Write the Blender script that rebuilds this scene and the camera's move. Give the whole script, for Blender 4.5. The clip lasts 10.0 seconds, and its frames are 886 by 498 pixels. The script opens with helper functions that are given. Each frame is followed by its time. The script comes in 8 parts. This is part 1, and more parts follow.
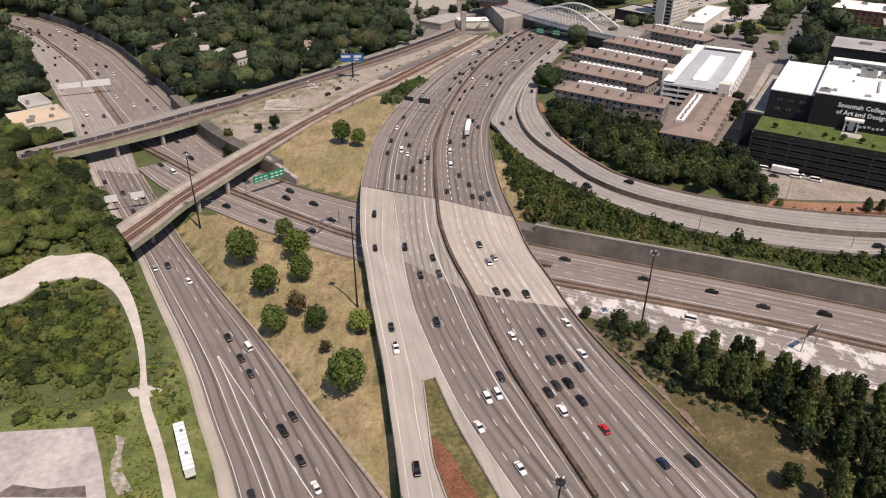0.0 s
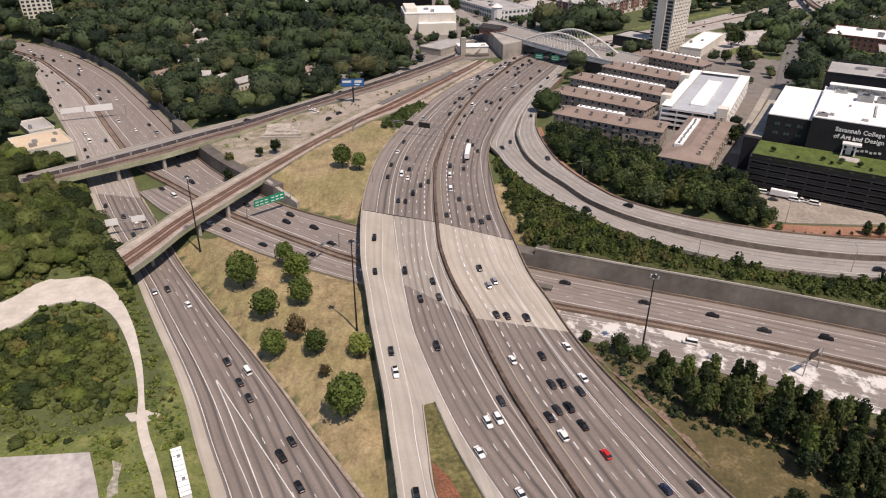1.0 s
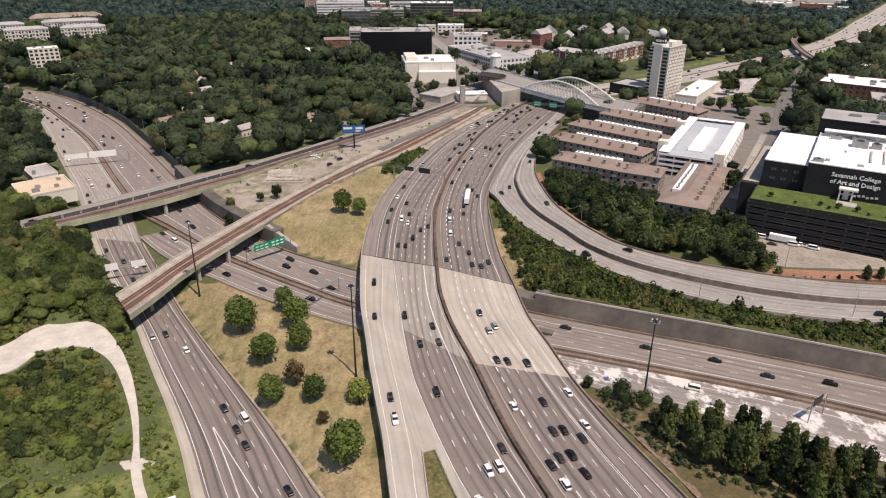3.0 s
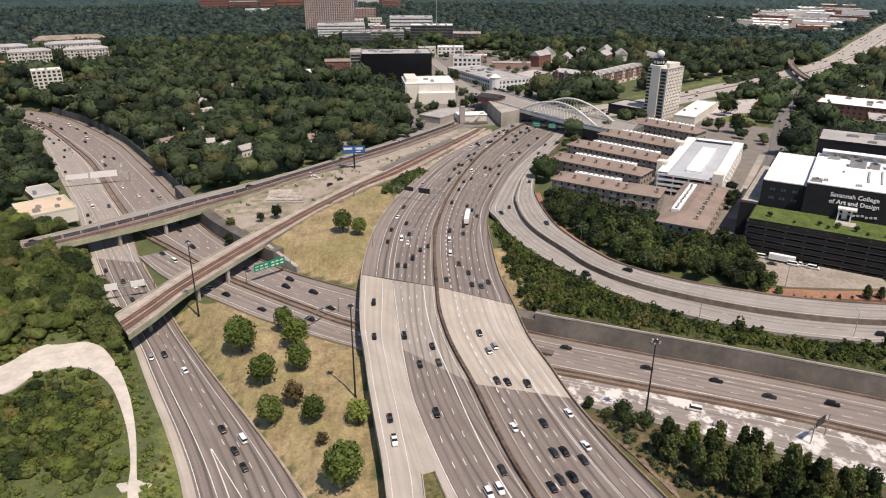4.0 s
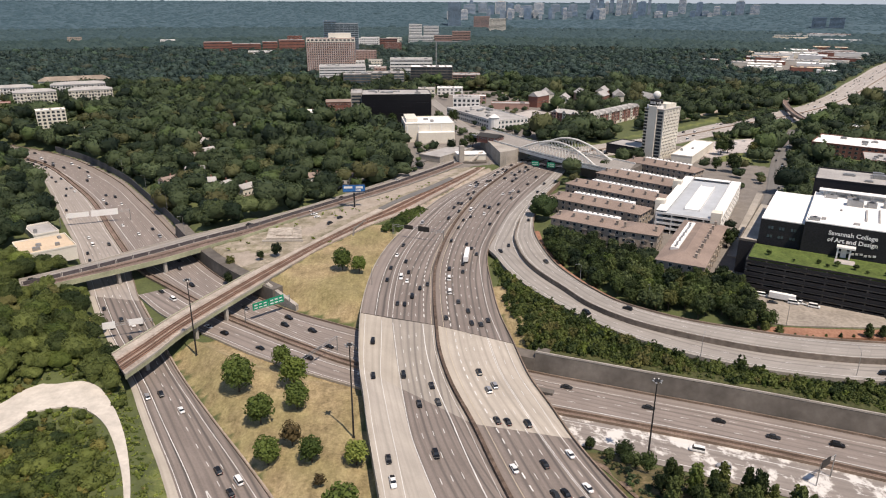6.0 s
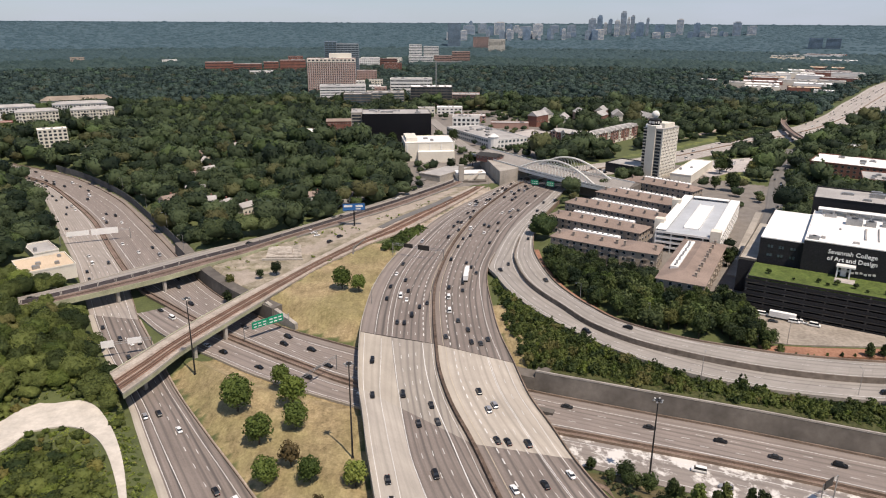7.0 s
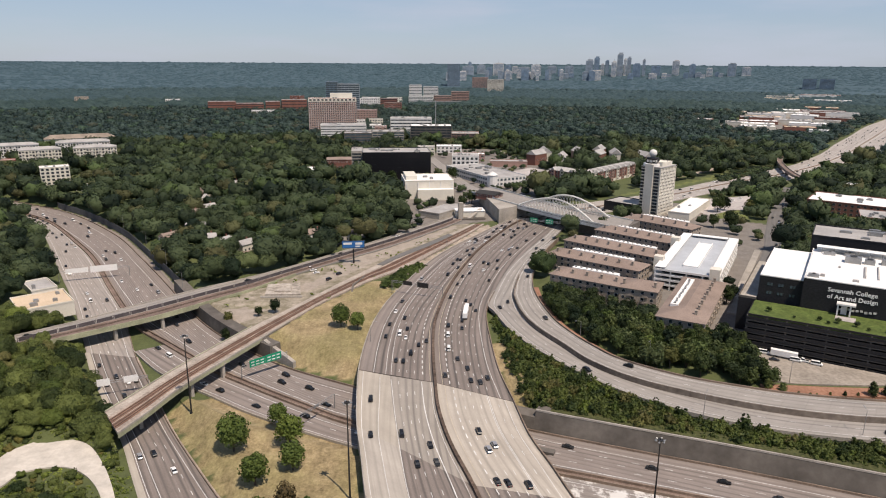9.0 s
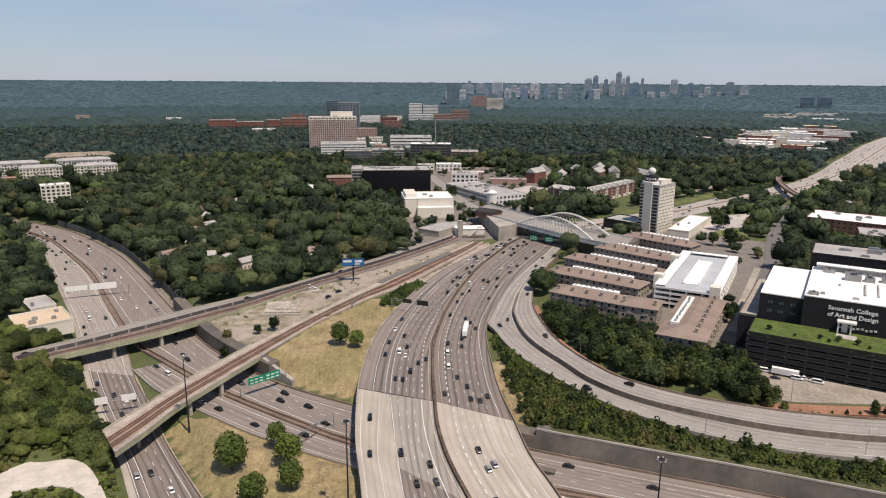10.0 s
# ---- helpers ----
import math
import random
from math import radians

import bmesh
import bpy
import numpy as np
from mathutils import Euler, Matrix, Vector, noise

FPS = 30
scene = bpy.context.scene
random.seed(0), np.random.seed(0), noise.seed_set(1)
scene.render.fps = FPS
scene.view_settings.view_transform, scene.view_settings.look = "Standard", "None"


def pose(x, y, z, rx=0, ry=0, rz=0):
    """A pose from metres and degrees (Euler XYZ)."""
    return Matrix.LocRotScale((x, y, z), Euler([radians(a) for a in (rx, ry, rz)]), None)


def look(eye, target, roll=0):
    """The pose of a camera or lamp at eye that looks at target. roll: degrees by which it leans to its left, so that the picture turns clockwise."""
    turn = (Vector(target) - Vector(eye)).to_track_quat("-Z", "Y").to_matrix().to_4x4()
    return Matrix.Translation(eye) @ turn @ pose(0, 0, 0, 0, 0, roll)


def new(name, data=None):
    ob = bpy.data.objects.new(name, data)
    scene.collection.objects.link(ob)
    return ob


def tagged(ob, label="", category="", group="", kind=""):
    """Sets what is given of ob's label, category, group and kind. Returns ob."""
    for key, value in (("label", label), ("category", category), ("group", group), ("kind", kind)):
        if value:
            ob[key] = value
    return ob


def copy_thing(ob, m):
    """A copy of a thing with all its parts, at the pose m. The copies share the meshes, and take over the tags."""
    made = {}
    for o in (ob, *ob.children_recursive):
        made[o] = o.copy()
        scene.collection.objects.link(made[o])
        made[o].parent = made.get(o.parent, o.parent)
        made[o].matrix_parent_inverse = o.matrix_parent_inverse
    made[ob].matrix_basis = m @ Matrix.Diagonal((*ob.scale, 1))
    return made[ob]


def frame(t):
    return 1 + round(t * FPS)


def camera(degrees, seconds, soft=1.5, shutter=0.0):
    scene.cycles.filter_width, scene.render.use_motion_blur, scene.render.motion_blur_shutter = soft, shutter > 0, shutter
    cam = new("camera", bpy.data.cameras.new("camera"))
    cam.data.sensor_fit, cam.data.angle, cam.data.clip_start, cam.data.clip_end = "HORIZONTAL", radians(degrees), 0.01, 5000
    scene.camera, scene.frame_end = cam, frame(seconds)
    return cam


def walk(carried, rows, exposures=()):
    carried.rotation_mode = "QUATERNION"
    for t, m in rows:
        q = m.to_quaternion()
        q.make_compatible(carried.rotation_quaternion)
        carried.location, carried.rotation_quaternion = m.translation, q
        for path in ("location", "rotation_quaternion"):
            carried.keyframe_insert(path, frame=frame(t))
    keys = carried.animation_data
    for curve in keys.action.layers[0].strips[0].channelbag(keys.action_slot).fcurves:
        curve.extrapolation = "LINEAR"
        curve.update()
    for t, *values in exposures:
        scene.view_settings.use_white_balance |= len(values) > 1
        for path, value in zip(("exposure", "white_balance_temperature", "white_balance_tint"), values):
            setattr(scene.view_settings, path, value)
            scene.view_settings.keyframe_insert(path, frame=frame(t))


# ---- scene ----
# ---------------------------------------------------------------- camera and walk
# A drone hovers 148 m up and tilts its camera slowly from the interchange to the horizon.
EYE = (0.0, 0.0, 148.0)
cam = camera(65.69, 10.0, soft=1.1)
TILTS = [
    (0.0, -30.46, 0.33), (0.5, -29.56, 0.33), (1.0, -28.50, 0.31), (1.5, -27.48, 0.30),
    (2.0, -26.53, 0.29), (2.5, -25.64, 0.29), (4.0, -23.12, 0.26), (4.5, -22.31, 0.27),
    (5.0, -21.51, 0.26), (5.5, -20.71, 0.27), (7.0, -18.37, 0.31), (7.5, -17.57, 0.32),
    (8.0, -16.79, 0.34), (8.5, -16.00, 0.36), (9.0, -15.24, 0.38), (9.5, -14.50, 0.38),
    (10.0, -13.76, 0.39)]
PANS = dict(zip((0.0, 2.5, 5.0, 7.0, 8.0, 10.0), (0.0, -0.02, 0.0, 0.03, 0.05, 0.08)))


def pan_at(t):
    return float(np.interp(t, list(PANS), list(PANS.values())))


walk(cam, [(t, look(EYE, (1000.0 * math.sin(radians(pan_at(t))), 1000.0 * math.cos(radians(p)), 148.0 + 1000.0 * math.sin(radians(p))), r))
           for t, p, r in TILTS], [(0.0, 0.0, 6740, 19), (2.5, 0.08, 6720, 18), (4.0, 0.15, 6700, 16), (6.0, 0.17, 6700, 15), (10.0, 0.04, 6700, 15)])

# ---------------------------------------------------------------- world, sun, exposure
SUN_EL, SUN_AZ = radians(63), radians(142)
world = bpy.data.worlds.new("sky")
scene.world = world
world.use_nodes = True
wn = world.node_tree.nodes
sky = wn.new("ShaderNodeTexSky")
sky.sky_type = "NISHITA"
sky.sun_disc = False
sky.sun_elevation, sky.sun_rotation = SUN_EL, SUN_AZ
sky.altitude, sky.air_density, sky.dust_density, sky.ozone_density = 200, 1.0, 0.25, 2.5
haze = wn.new("ShaderNodeMix")
haze.data_type = "RGBA"
haze.inputs[7].default_value = (2.95, 4.0, 5.45, 1)  # summer haze over the clear sky
wisp_at = wn.new("ShaderNodeVectorMath")
wisp_at.operation = "MULTIPLY"
wisp_at.inputs[1].default_value = (1.6, 1.6, 9.0)
world.node_tree.links.new(wn.new("ShaderNodeTexCoord").outputs["Generated"], wisp_at.inputs[0])
wisp = wn.new("ShaderNodeTexNoise")
wisp.inputs["Scale"].default_value, wisp.inputs["Detail"].default_value = 2.2, 6
world.node_tree.links.new(wisp_at.outputs[0], wisp.inputs["Vector"])
thin_cloud = wn.new("ShaderNodeValToRGB")
thin_cloud.color_ramp.elements[0].position, thin_cloud.color_ramp.elements[1].position = 0.5, 0.85
thin_cloud.color_ramp.elements[0].color, thin_cloud.color_ramp.elements[1].color = (0, 0, 0, 1), (1, 1, 1, 1)
world.node_tree.links.new(wisp.outputs["Fac"], thin_cloud.inputs[0])
veil = wn.new("ShaderNodeMix")
veil.data_type, veil.blend_type = "RGBA", "MIX"
veil.inputs[7].default_value = (4.6, 5.2, 6.2, 1)
world.node_tree.links.new(thin_cloud.outputs[0], veil.inputs[0])
height = wn.new("ShaderNodeSeparateXYZ")
world.node_tree.links.new(wisp_at.inputs[0].links[0].from_socket, height.inputs[0])
haze_share = wn.new("ShaderNodeValToRGB")
haze_share.color_ramp.elements[0].position, haze_share.color_ramp.elements[1].position = 0.12, 0.75
haze_share.color_ramp.elements[0].color, haze_share.color_ramp.elements[1].color = (0.7, 0.7, 0.7, 1), (0.05, 0.05, 0.05, 1)
world.node_tree.links.new(height.outputs[2], haze_share.inputs[0])
world.node_tree.links.new(haze_share.outputs[0], haze.inputs[0])
world.node_tree.links.new(sky.outputs[0], haze.inputs[6])
world.node_tree.links.new(haze.outputs[2], veil.inputs[6])
world.node_tree.links.new(veil.outputs[2], wn["Background"].inputs[0])
wn["Background"].inputs[1].default_value = 0.106
sun = new("sun", bpy.data.lights.new("sun", "SUN"))
sun.data.energy, sun.data.angle, sun.data.color = 4.9, radians(0.53), (1.0, 0.9, 0.76)
sun.matrix_world = look((math.sin(SUN_AZ) * math.cos(SUN_EL) * 900, math.cos(SUN_AZ) * math.cos(SUN_EL) * 900,
                         math.sin(SUN_EL) * 900), (0, 0, 0))
# ---------------------------------------------------------------- materials
def nodes_of(name):
    m = bpy.data.materials.new(name)
    m.use_nodes = True
    return m, m.node_tree.nodes, m.node_tree.links, m.node_tree.nodes["Principled BSDF"]


def ramp_node(n, stops, constant=False):
    r = n.new("ShaderNodeValToRGB")
    e = r.color_ramp.elements
    while len(e) < len(stops):
        e.new(0.5)
    for el, (p, c) in zip(e, stops):
        el.position, el.color = p, (*c, 1)
    if constant:
        r.color_ramp.interpolation = "CONSTANT"
    return r


def noise_node(n, l, vec, scale, detail=4, rough=0.6):
    t = n.new("ShaderNodeTexNoise")
    t.inputs["Scale"].default_value, t.inputs["Detail"].default_value = scale, detail
    t.inputs["Roughness"].default_value = rough
    l.new(vec, t.inputs["Vector"])
    return t.outputs["Fac"]


def mix_node(n, l, fac, a, b, mode="MIX"):
    m = n.new("ShaderNodeMix")
    m.data_type, m.blend_type = "RGBA", mode
    for socket, v in ((m.inputs[0], fac), (m.inputs[6], a), (m.inputs[7], b)):
        if isinstance(v, (int, float)):
            socket.default_value = v
        elif isinstance(v, tuple):
            socket.default_value = (*v, 1)
        else:
            l.new(v, socket)
    return m.outputs[2]


def math_node(n, l, op, a, b=0.0, clamp=False):
    m = n.new("ShaderNodeMath")
    m.operation, m.use_clamp = op, clamp
    for socket, v in ((m.inputs[0], a), (m.inputs[1], b)):
        if isinstance(v, (int, float)):
            socket.default_value = v
        else:
            l.new(v, socket)
    return m.outputs[0]


def bump_node(n, l, height, p, strength, distance=0.1):
    b = n.new("ShaderNodeBump")
    b.inputs["Strength"].default_value, b.inputs["Distance"].default_value = strength, distance
    l.new(height, b.inputs["Height"])
    l.new(b.outputs[0], p.inputs["Normal"])


def place_of(n):
    return n.new("ShaderNodeNewGeometry").outputs["Position"]


def surface(name, dark, light, fine=1.5, coarse=0.07, rough=0.85, metal=0.0, bump=0.25, stain=0.35):
    """A plain surface with fine grain and broad stains, both in metres of the world."""
    m, n, l, p = nodes_of(name)
    pos = place_of(n)
    grain = noise_node(n, l, pos, fine, 5)
    broad = noise_node(n, l, pos, coarse, 4)
    base = ramp_node(n, [(0.3, dark), (0.72, light)])
    l.new(grain, base.inputs[0])
    shade = ramp_node(n, [(0.32, (1 - stain,) * 3), (0.68, (1, 1, 1))])
    l.new(broad, shade.inputs[0])
    l.new(mix_node(n, l, 1.0, base.outputs[0], shade.outputs[0], "MULTIPLY"), p.inputs["Base Color"])
    p.inputs["Roughness"].default_value, p.inputs["Metallic"].default_value = rough, metal
    p.inputs["Specular IOR Level"].default_value = 0.25
    if bump:
        bump_node(n, l, grain, p, bump)
    return m


def paving(name, dark, light, track=0.3, lane=3.66, joints=0.0, patches=None):
    """Road paving by its own UV in metres (u across, v along): wheel tracks, long streaks, joints and patches."""
    m, n, l, p = nodes_of(name)
    uv = n.new("ShaderNodeUVMap").outputs[0]
    sep = n.new("ShaderNodeSeparateXYZ")
    l.new(uv, sep.inputs[0])
    u, v = sep.outputs[0], sep.outputs[1]
    streak_at = n.new("ShaderNodeCombineXYZ")
    l.new(math_node(n, l, "MULTIPLY", u, 0.9), streak_at.inputs[0])
    l.new(math_node(n, l, "MULTIPLY", v, 0.018), streak_at.inputs[1])
    streak = noise_node(n, l, streak_at.outputs[0], 1.0, 5, 0.65)
    grain = noise_node(n, l, uv, 1.2, 5)
    broad = noise_node(n, l, uv, 0.05, 4)
    base = ramp_node(n, [(0.25, dark), (0.75, light)])
    l.new(math_node(n, l, "ADD", math_node(n, l, "MULTIPLY", streak, 0.6), math_node(n, l, "MULTIPLY", grain, 0.4)), base.inputs[0])
    col = base.outputs[0]
    # oil and tyre tracks along the middle of the lanes
    wave = math_node(n, l, "SINE", math_node(n, l, "MULTIPLY", math_node(n, l, "ADD", u, math_node(n, l, "MULTIPLY", streak, 1.2)), 2 * math.pi / lane))
    band = math_node(n, l, "MULTIPLY", math_node(n, l, "POWER", math_node(n, l, "ADD", math_node(n, l, "MULTIPLY", wave, 0.5), 0.5), 3.0), track)
    lanes_at = n.new("ShaderNodeCombineXYZ")
    l.new(math_node(n, l, "MULTIPLY", u, 0.16), lanes_at.inputs[0])
    l.new(math_node(n, l, "MULTIPLY", v, 0.004), lanes_at.inputs[1])
    uneven = math_node(n, l, "MULTIPLY", math_node(n, l, "SUBTRACT", noise_node(n, l, lanes_at.outputs[0], 1.0, 2), 0.28), 3.2, True)
    band = math_node(n, l, "MULTIPLY", band, math_node(n, l, "MULTIPLY", uneven, math_node(n, l, "MULTIPLY", math_node(n, l, "ADD", broad, 0.2), 1.4)), True)
    col = mix_node(n, l, band, col, (0.045, 0.042, 0.04))
    shade = ramp_node(n, [(0.3, (0.78,) * 3), (0.7, (1.05,) * 3)])
    l.new(broad, shade.inputs[0])
    col = mix_node(n, l, 1.0, col, shade.outputs[0], "MULTIPLY")
    if patches:
        spot = ramp_node(n, [(0.50, (0, 0, 0)), (0.56, (1, 1, 1))])
        l.new(noise_node(n, l, uv, 0.09, 6, 0.7), spot.inputs[0])
        col = mix_node(n, l, math_node(n, l, "MULTIPLY", spot.outputs[0], 0.85), col, patches)
    if joints:
        j = math_node(n, l, "LESS_THAN", math_node(n, l, "FRACT", math_node(n, l, "DIVIDE", v, joints)), 0.03)
        k = math_node(n, l, "LESS_THAN", math_node(n, l, "FRACT", math_node(n, l, "DIVIDE", u, lane)), 0.03)
        col = mix_node(n, l, math_node(n, l, "MULTIPLY", math_node(n, l, "MAXIMUM", j, k), 0.2), col, (0.08, 0.075, 0.07))
    l.new(col, p.inputs["Base Color"])
    p.inputs["Roughness"].default_value = 0.9
    bump_node(n, l, grain, p, 0.15, 0.02)
    return m


def foliage(name, dark, light, odd=None, grain=1.0):
    """Leaves: green that varies from plant to plant and from tuft to tuft."""
    m, n, l, p = nodes_of(name)
    geo = n.new("ShaderNodeNewGeometry")
    base = ramp_node(n, [(0.0, dark), (1.0, light)])
    isle = geo.outputs["Random Per Island"]
    fine = noise_node(n, l, geo.outputs["Position"], 0.9 * grain, 3)
    broad = noise_node(n, l, geo.outputs["Position"], 0.045, 2)
    tint = n.new("ShaderNodeAttribute")
    tint.attribute_name = "plant_tint"
    own = n.new("ShaderNodeObjectInfo").outputs["Random"]
    many = math_node(n, l, "GREATER_THAN", tint.outputs["Fac"], 0.01)
    plant = math_node(n, l, "ADD", math_node(n, l, "MULTIPLY", many, tint.outputs["Fac"]), math_node(n, l, "MULTIPLY", math_node(n, l, "SUBTRACT", 1.0, many), own))
    t = math_node(n, l, "ADD", math_node(n, l, "MULTIPLY", isle, 0.22), math_node(n, l, "MULTIPLY", fine, 0.3))
    t = math_node(n, l, "ADD", t, math_node(n, l, "MULTIPLY", math_node(n, l, "SUBTRACT", plant, 0.45), 0.8))
    t = math_node(n, l, "ADD", t, math_node(n, l, "MULTIPLY", math_node(n, l, "SUBTRACT", broad, 0.4), 0.9), True)
    bump_node(n, l, noise_node(n, l, geo.outputs["Position"], 1.1 * grain, 3), p, 0.9 if grain > 0.2 else 0.3, 0.8 / grain)
    l.new(t, base.inputs[0])
    col = base.outputs[0]
    if odd:
        fresh = math_node(n, l, "GREATER_THAN", math_node(n, l, "FRACT", math_node(n, l, "MULTIPLY", plant, 3.77)), 0.87)
        col = mix_node(n, l, math_node(n, l, "MULTIPLY", fresh, 0.55), col, mix_node(n, l, 1.0, col, (1.5, 1.6, 1.05), "MULTIPLY"))
        pick = math_node(n, l, "GREATER_THAN", math_node(n, l, "FRACT", math_node(n, l, "MULTIPLY", plant, 7.31)), 0.93)
        col = mix_node(n, l, math_node(n, l, "MULTIPLY", pick, 0.6), col, odd)
    l.new(col, p.inputs["Base Color"])
    p.inputs["Roughness"].default_value = 0.65
    p.inputs["Specular IOR Level"].default_value = 0.2
    # thin leaves let light through
    thin = n.new("ShaderNodeBsdfTranslucent")
    l.new(mix_node(n, l, 1.0, col, (1.15, 1.2, 0.75), "MULTIPLY"), thin.inputs["Color"])
    both = n.new("ShaderNodeMixShader")
    both.inputs[0].default_value = 0.2
    l.new(p.outputs[0], both.inputs[1])
    l.new(thin.outputs[0], both.inputs[2])
    l.new(both.outputs[0], n["Material Output"].inputs[0])
    return m


def paint(name, colour, rough=0.3, metal=0.0):
    m, n, l, p = nodes_of(name)
    pos = n.new("ShaderNodeTexCoord").outputs["Object"]
    dust = ramp_node(n, [(0.35, tuple(c * 0.9 for c in colour)), (0.75, tuple(min(1, c * 1.04 + 0.004) for c in colour))])
    l.new(noise_node(n, l, pos, 1.7, 4), dust.inputs[0])
    l.new(dust.outputs[0], p.inputs["Base Color"])
    p.inputs["Roughness"].default_value, p.inputs["Metallic"].default_value = rough, metal
    p.inputs["Specular IOR Level"].default_value = 0.35
    return m


def glass(name, tint=(0.02, 0.025, 0.03), rough=0.08):
    m, n, l, p = nodes_of(name)
    pos = place_of(n)
    c = ramp_node(n, [(0.3, tint), (0.8, tuple(x * 2.2 for x in tint))])
    l.new(noise_node(n, l, pos, 0.4, 2), c.inputs[0])
    l.new(c.outputs[0], p.inputs["Base Color"])
    p.inputs["Roughness"].default_value = rough
    p.inputs["Specular IOR Level"].default_value = 0.6
    return m


ASPHALT = paving("worn_asphalt", (0.126, 0.104, 0.092), (0.275, 0.232, 0.204), 0.78)
ASPHALT_OLD = paving("pale_worn_asphalt", (0.172, 0.144, 0.128), (0.3, 0.256, 0.228), 0.5)
DECK_WORN = paving("worn_bridge_lanes", (0.25, 0.225, 0.195), (0.38, 0.34, 0.295), 0.55)
ASPHALT_PATCHED = paving("patched_road", (0.18, 0.158, 0.142), (0.3, 0.265, 0.24), 0.3, patches=(0.62, 0.6, 0.57))
CONCRETE_ROAD = paving("concrete_road", (0.235, 0.216, 0.196), (0.345, 0.318, 0.288), 0.35, joints=9.0)
CONCRETE_DECK = paving("bridge_deck_concrete", (0.33, 0.297, 0.25), (0.46, 0.412, 0.348), 0.18, joints=0.0)
CONCRETE_RAMP = paving("ramp_concrete", (0.325, 0.294, 0.255), (0.46, 0.417, 0.363), 0.2, joints=0.0)
STREET = paving("street_asphalt", (0.1, 0.095, 0.09), (0.19, 0.18, 0.17), 0.25)
CONCRETE = surface("concrete", (0.3, 0.275, 0.24), (0.47, 0.43, 0.38))
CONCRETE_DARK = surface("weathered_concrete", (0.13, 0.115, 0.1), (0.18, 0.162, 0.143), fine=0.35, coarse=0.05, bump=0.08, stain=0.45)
CONCRETE_STAINED = surface("stained_barrier_concrete", (0.2, 0.145, 0.11), (0.35, 0.27, 0.21), stain=0.5)
WHITE_LINE = surface("white_line_paint", (0.6, 0.59, 0.57), (0.8, 0.79, 0.77), fine=3.0, bump=0)
YELLOW_LINE = surface("yellow_line_paint", (0.48, 0.41, 0.3), (0.62, 0.54, 0.42), fine=3.0, bump=0)
RAIL_DIRT = surface("pale_trackside_dirt", (0.26, 0.205, 0.165), (0.48, 0.415, 0.355), fine=0.8, coarse=0.1, stain=0.35)
BALLAST_RUST = surface("rust_brown_ballast", (0.15, 0.078, 0.052), (0.34, 0.215, 0.16), fine=2.0, coarse=0.1, stain=0.5)
BALLAST = surface("rusty_ballast", (0.13, 0.088, 0.07), (0.31, 0.235, 0.2), fine=2.2, coarse=0.12, stain=0.45)
RAIL = surface("rusty_rail", (0.1, 0.07, 0.055), (0.19, 0.14, 0.11), rough=0.6, metal=0.4)
GRAVEL = surface("pale_gravel", (0.5, 0.455, 0.395), (0.6, 0.555, 0.49), fine=0.7, coarse=0.15, stain=0.25)
LOT = surface("pale_lot_paving", (0.38, 0.345, 0.325), (0.56, 0.52, 0.49), fine=0.5, coarse=0.06, stain=0.35)
STEEL_DARK = surface("dark_steel", (0.03, 0.03, 0.032), (0.07, 0.068, 0.066), rough=0.5, metal=0.5)
STEEL_GALV = surface("galvanised_steel", (0.3, 0.3, 0.3), (0.46, 0.46, 0.45), rough=0.45, metal=0.6)
WHITE_STEEL = surface("white_painted_steel", (0.62, 0.61, 0.57), (0.8, 0.79, 0.75), rough=0.5)
GIRDER = surface("pale_green_girder", (0.3, 0.31, 0.2), (0.44, 0.44, 0.3), stain=0.45)
ROOF_WHITE = surface("white_roof_membrane", (0.72, 0.71, 0.69), (0.84, 0.83, 0.81), stain=0.12)
ROOF_GREY = surface("grey_flat_roof", (0.32, 0.31, 0.3), (0.47, 0.45, 0.43), stain=0.3)
ROOF_BROWN = surface("brown_shingle_roof", (0.2, 0.15, 0.125), (0.33, 0.26, 0.22), fine=2.5, stain=0.25)
ROOF_TAN = surface("tan_flat_roof", (0.52, 0.4, 0.28), (0.66, 0.54, 0.4), stain=0.2)
STUCCO = surface("beige_stucco", (0.28, 0.235, 0.195), (0.39, 0.335, 0.28), stain=0.2)
CREAM = surface("cream_render", (0.6, 0.56, 0.48), (0.72, 0.68, 0.6), stain=0.12)
WHITE_WALL = surface("white_render", (0.6, 0.59, 0.57), (0.75, 0.74, 0.72), stain=0.15)
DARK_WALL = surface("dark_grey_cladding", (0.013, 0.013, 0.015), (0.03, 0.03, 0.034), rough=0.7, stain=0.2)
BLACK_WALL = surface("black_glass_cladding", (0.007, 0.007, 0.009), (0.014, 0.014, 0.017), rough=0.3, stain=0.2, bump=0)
BRICK = surface("red_brick", (0.16, 0.07, 0.055), (0.27, 0.13, 0.1), stain=0.25)
BRICK_PINK = surface("pink_brick", (0.3, 0.19, 0.16), (0.4, 0.27, 0.23), stain=0.2)
GLASS_DARK = glass("dark_window_glass")
GLASS_BLUE = glass("bluish_window_glass", (0.04, 0.055, 0.065))
LEAF = foliage("leaf_green", (0.024, 0.042, 0.013), (0.125, 0.168, 0.047))
LEAF_LAWN = foliage("lawn_tree_green", (0.045, 0.07, 0.016), (0.165, 0.215, 0.05))
LEAF_PALE = foliage("pale_leaf_green", (0.022, 0.036, 0.012), (0.165, 0.195, 0.055), (0.2, 0.18, 0.07))
LEAF_WOODS = foliage("woodland_leaf_green", (0.008, 0.017, 0.009), (0.084, 0.115, 0.052), (0.108, 0.105, 0.044))
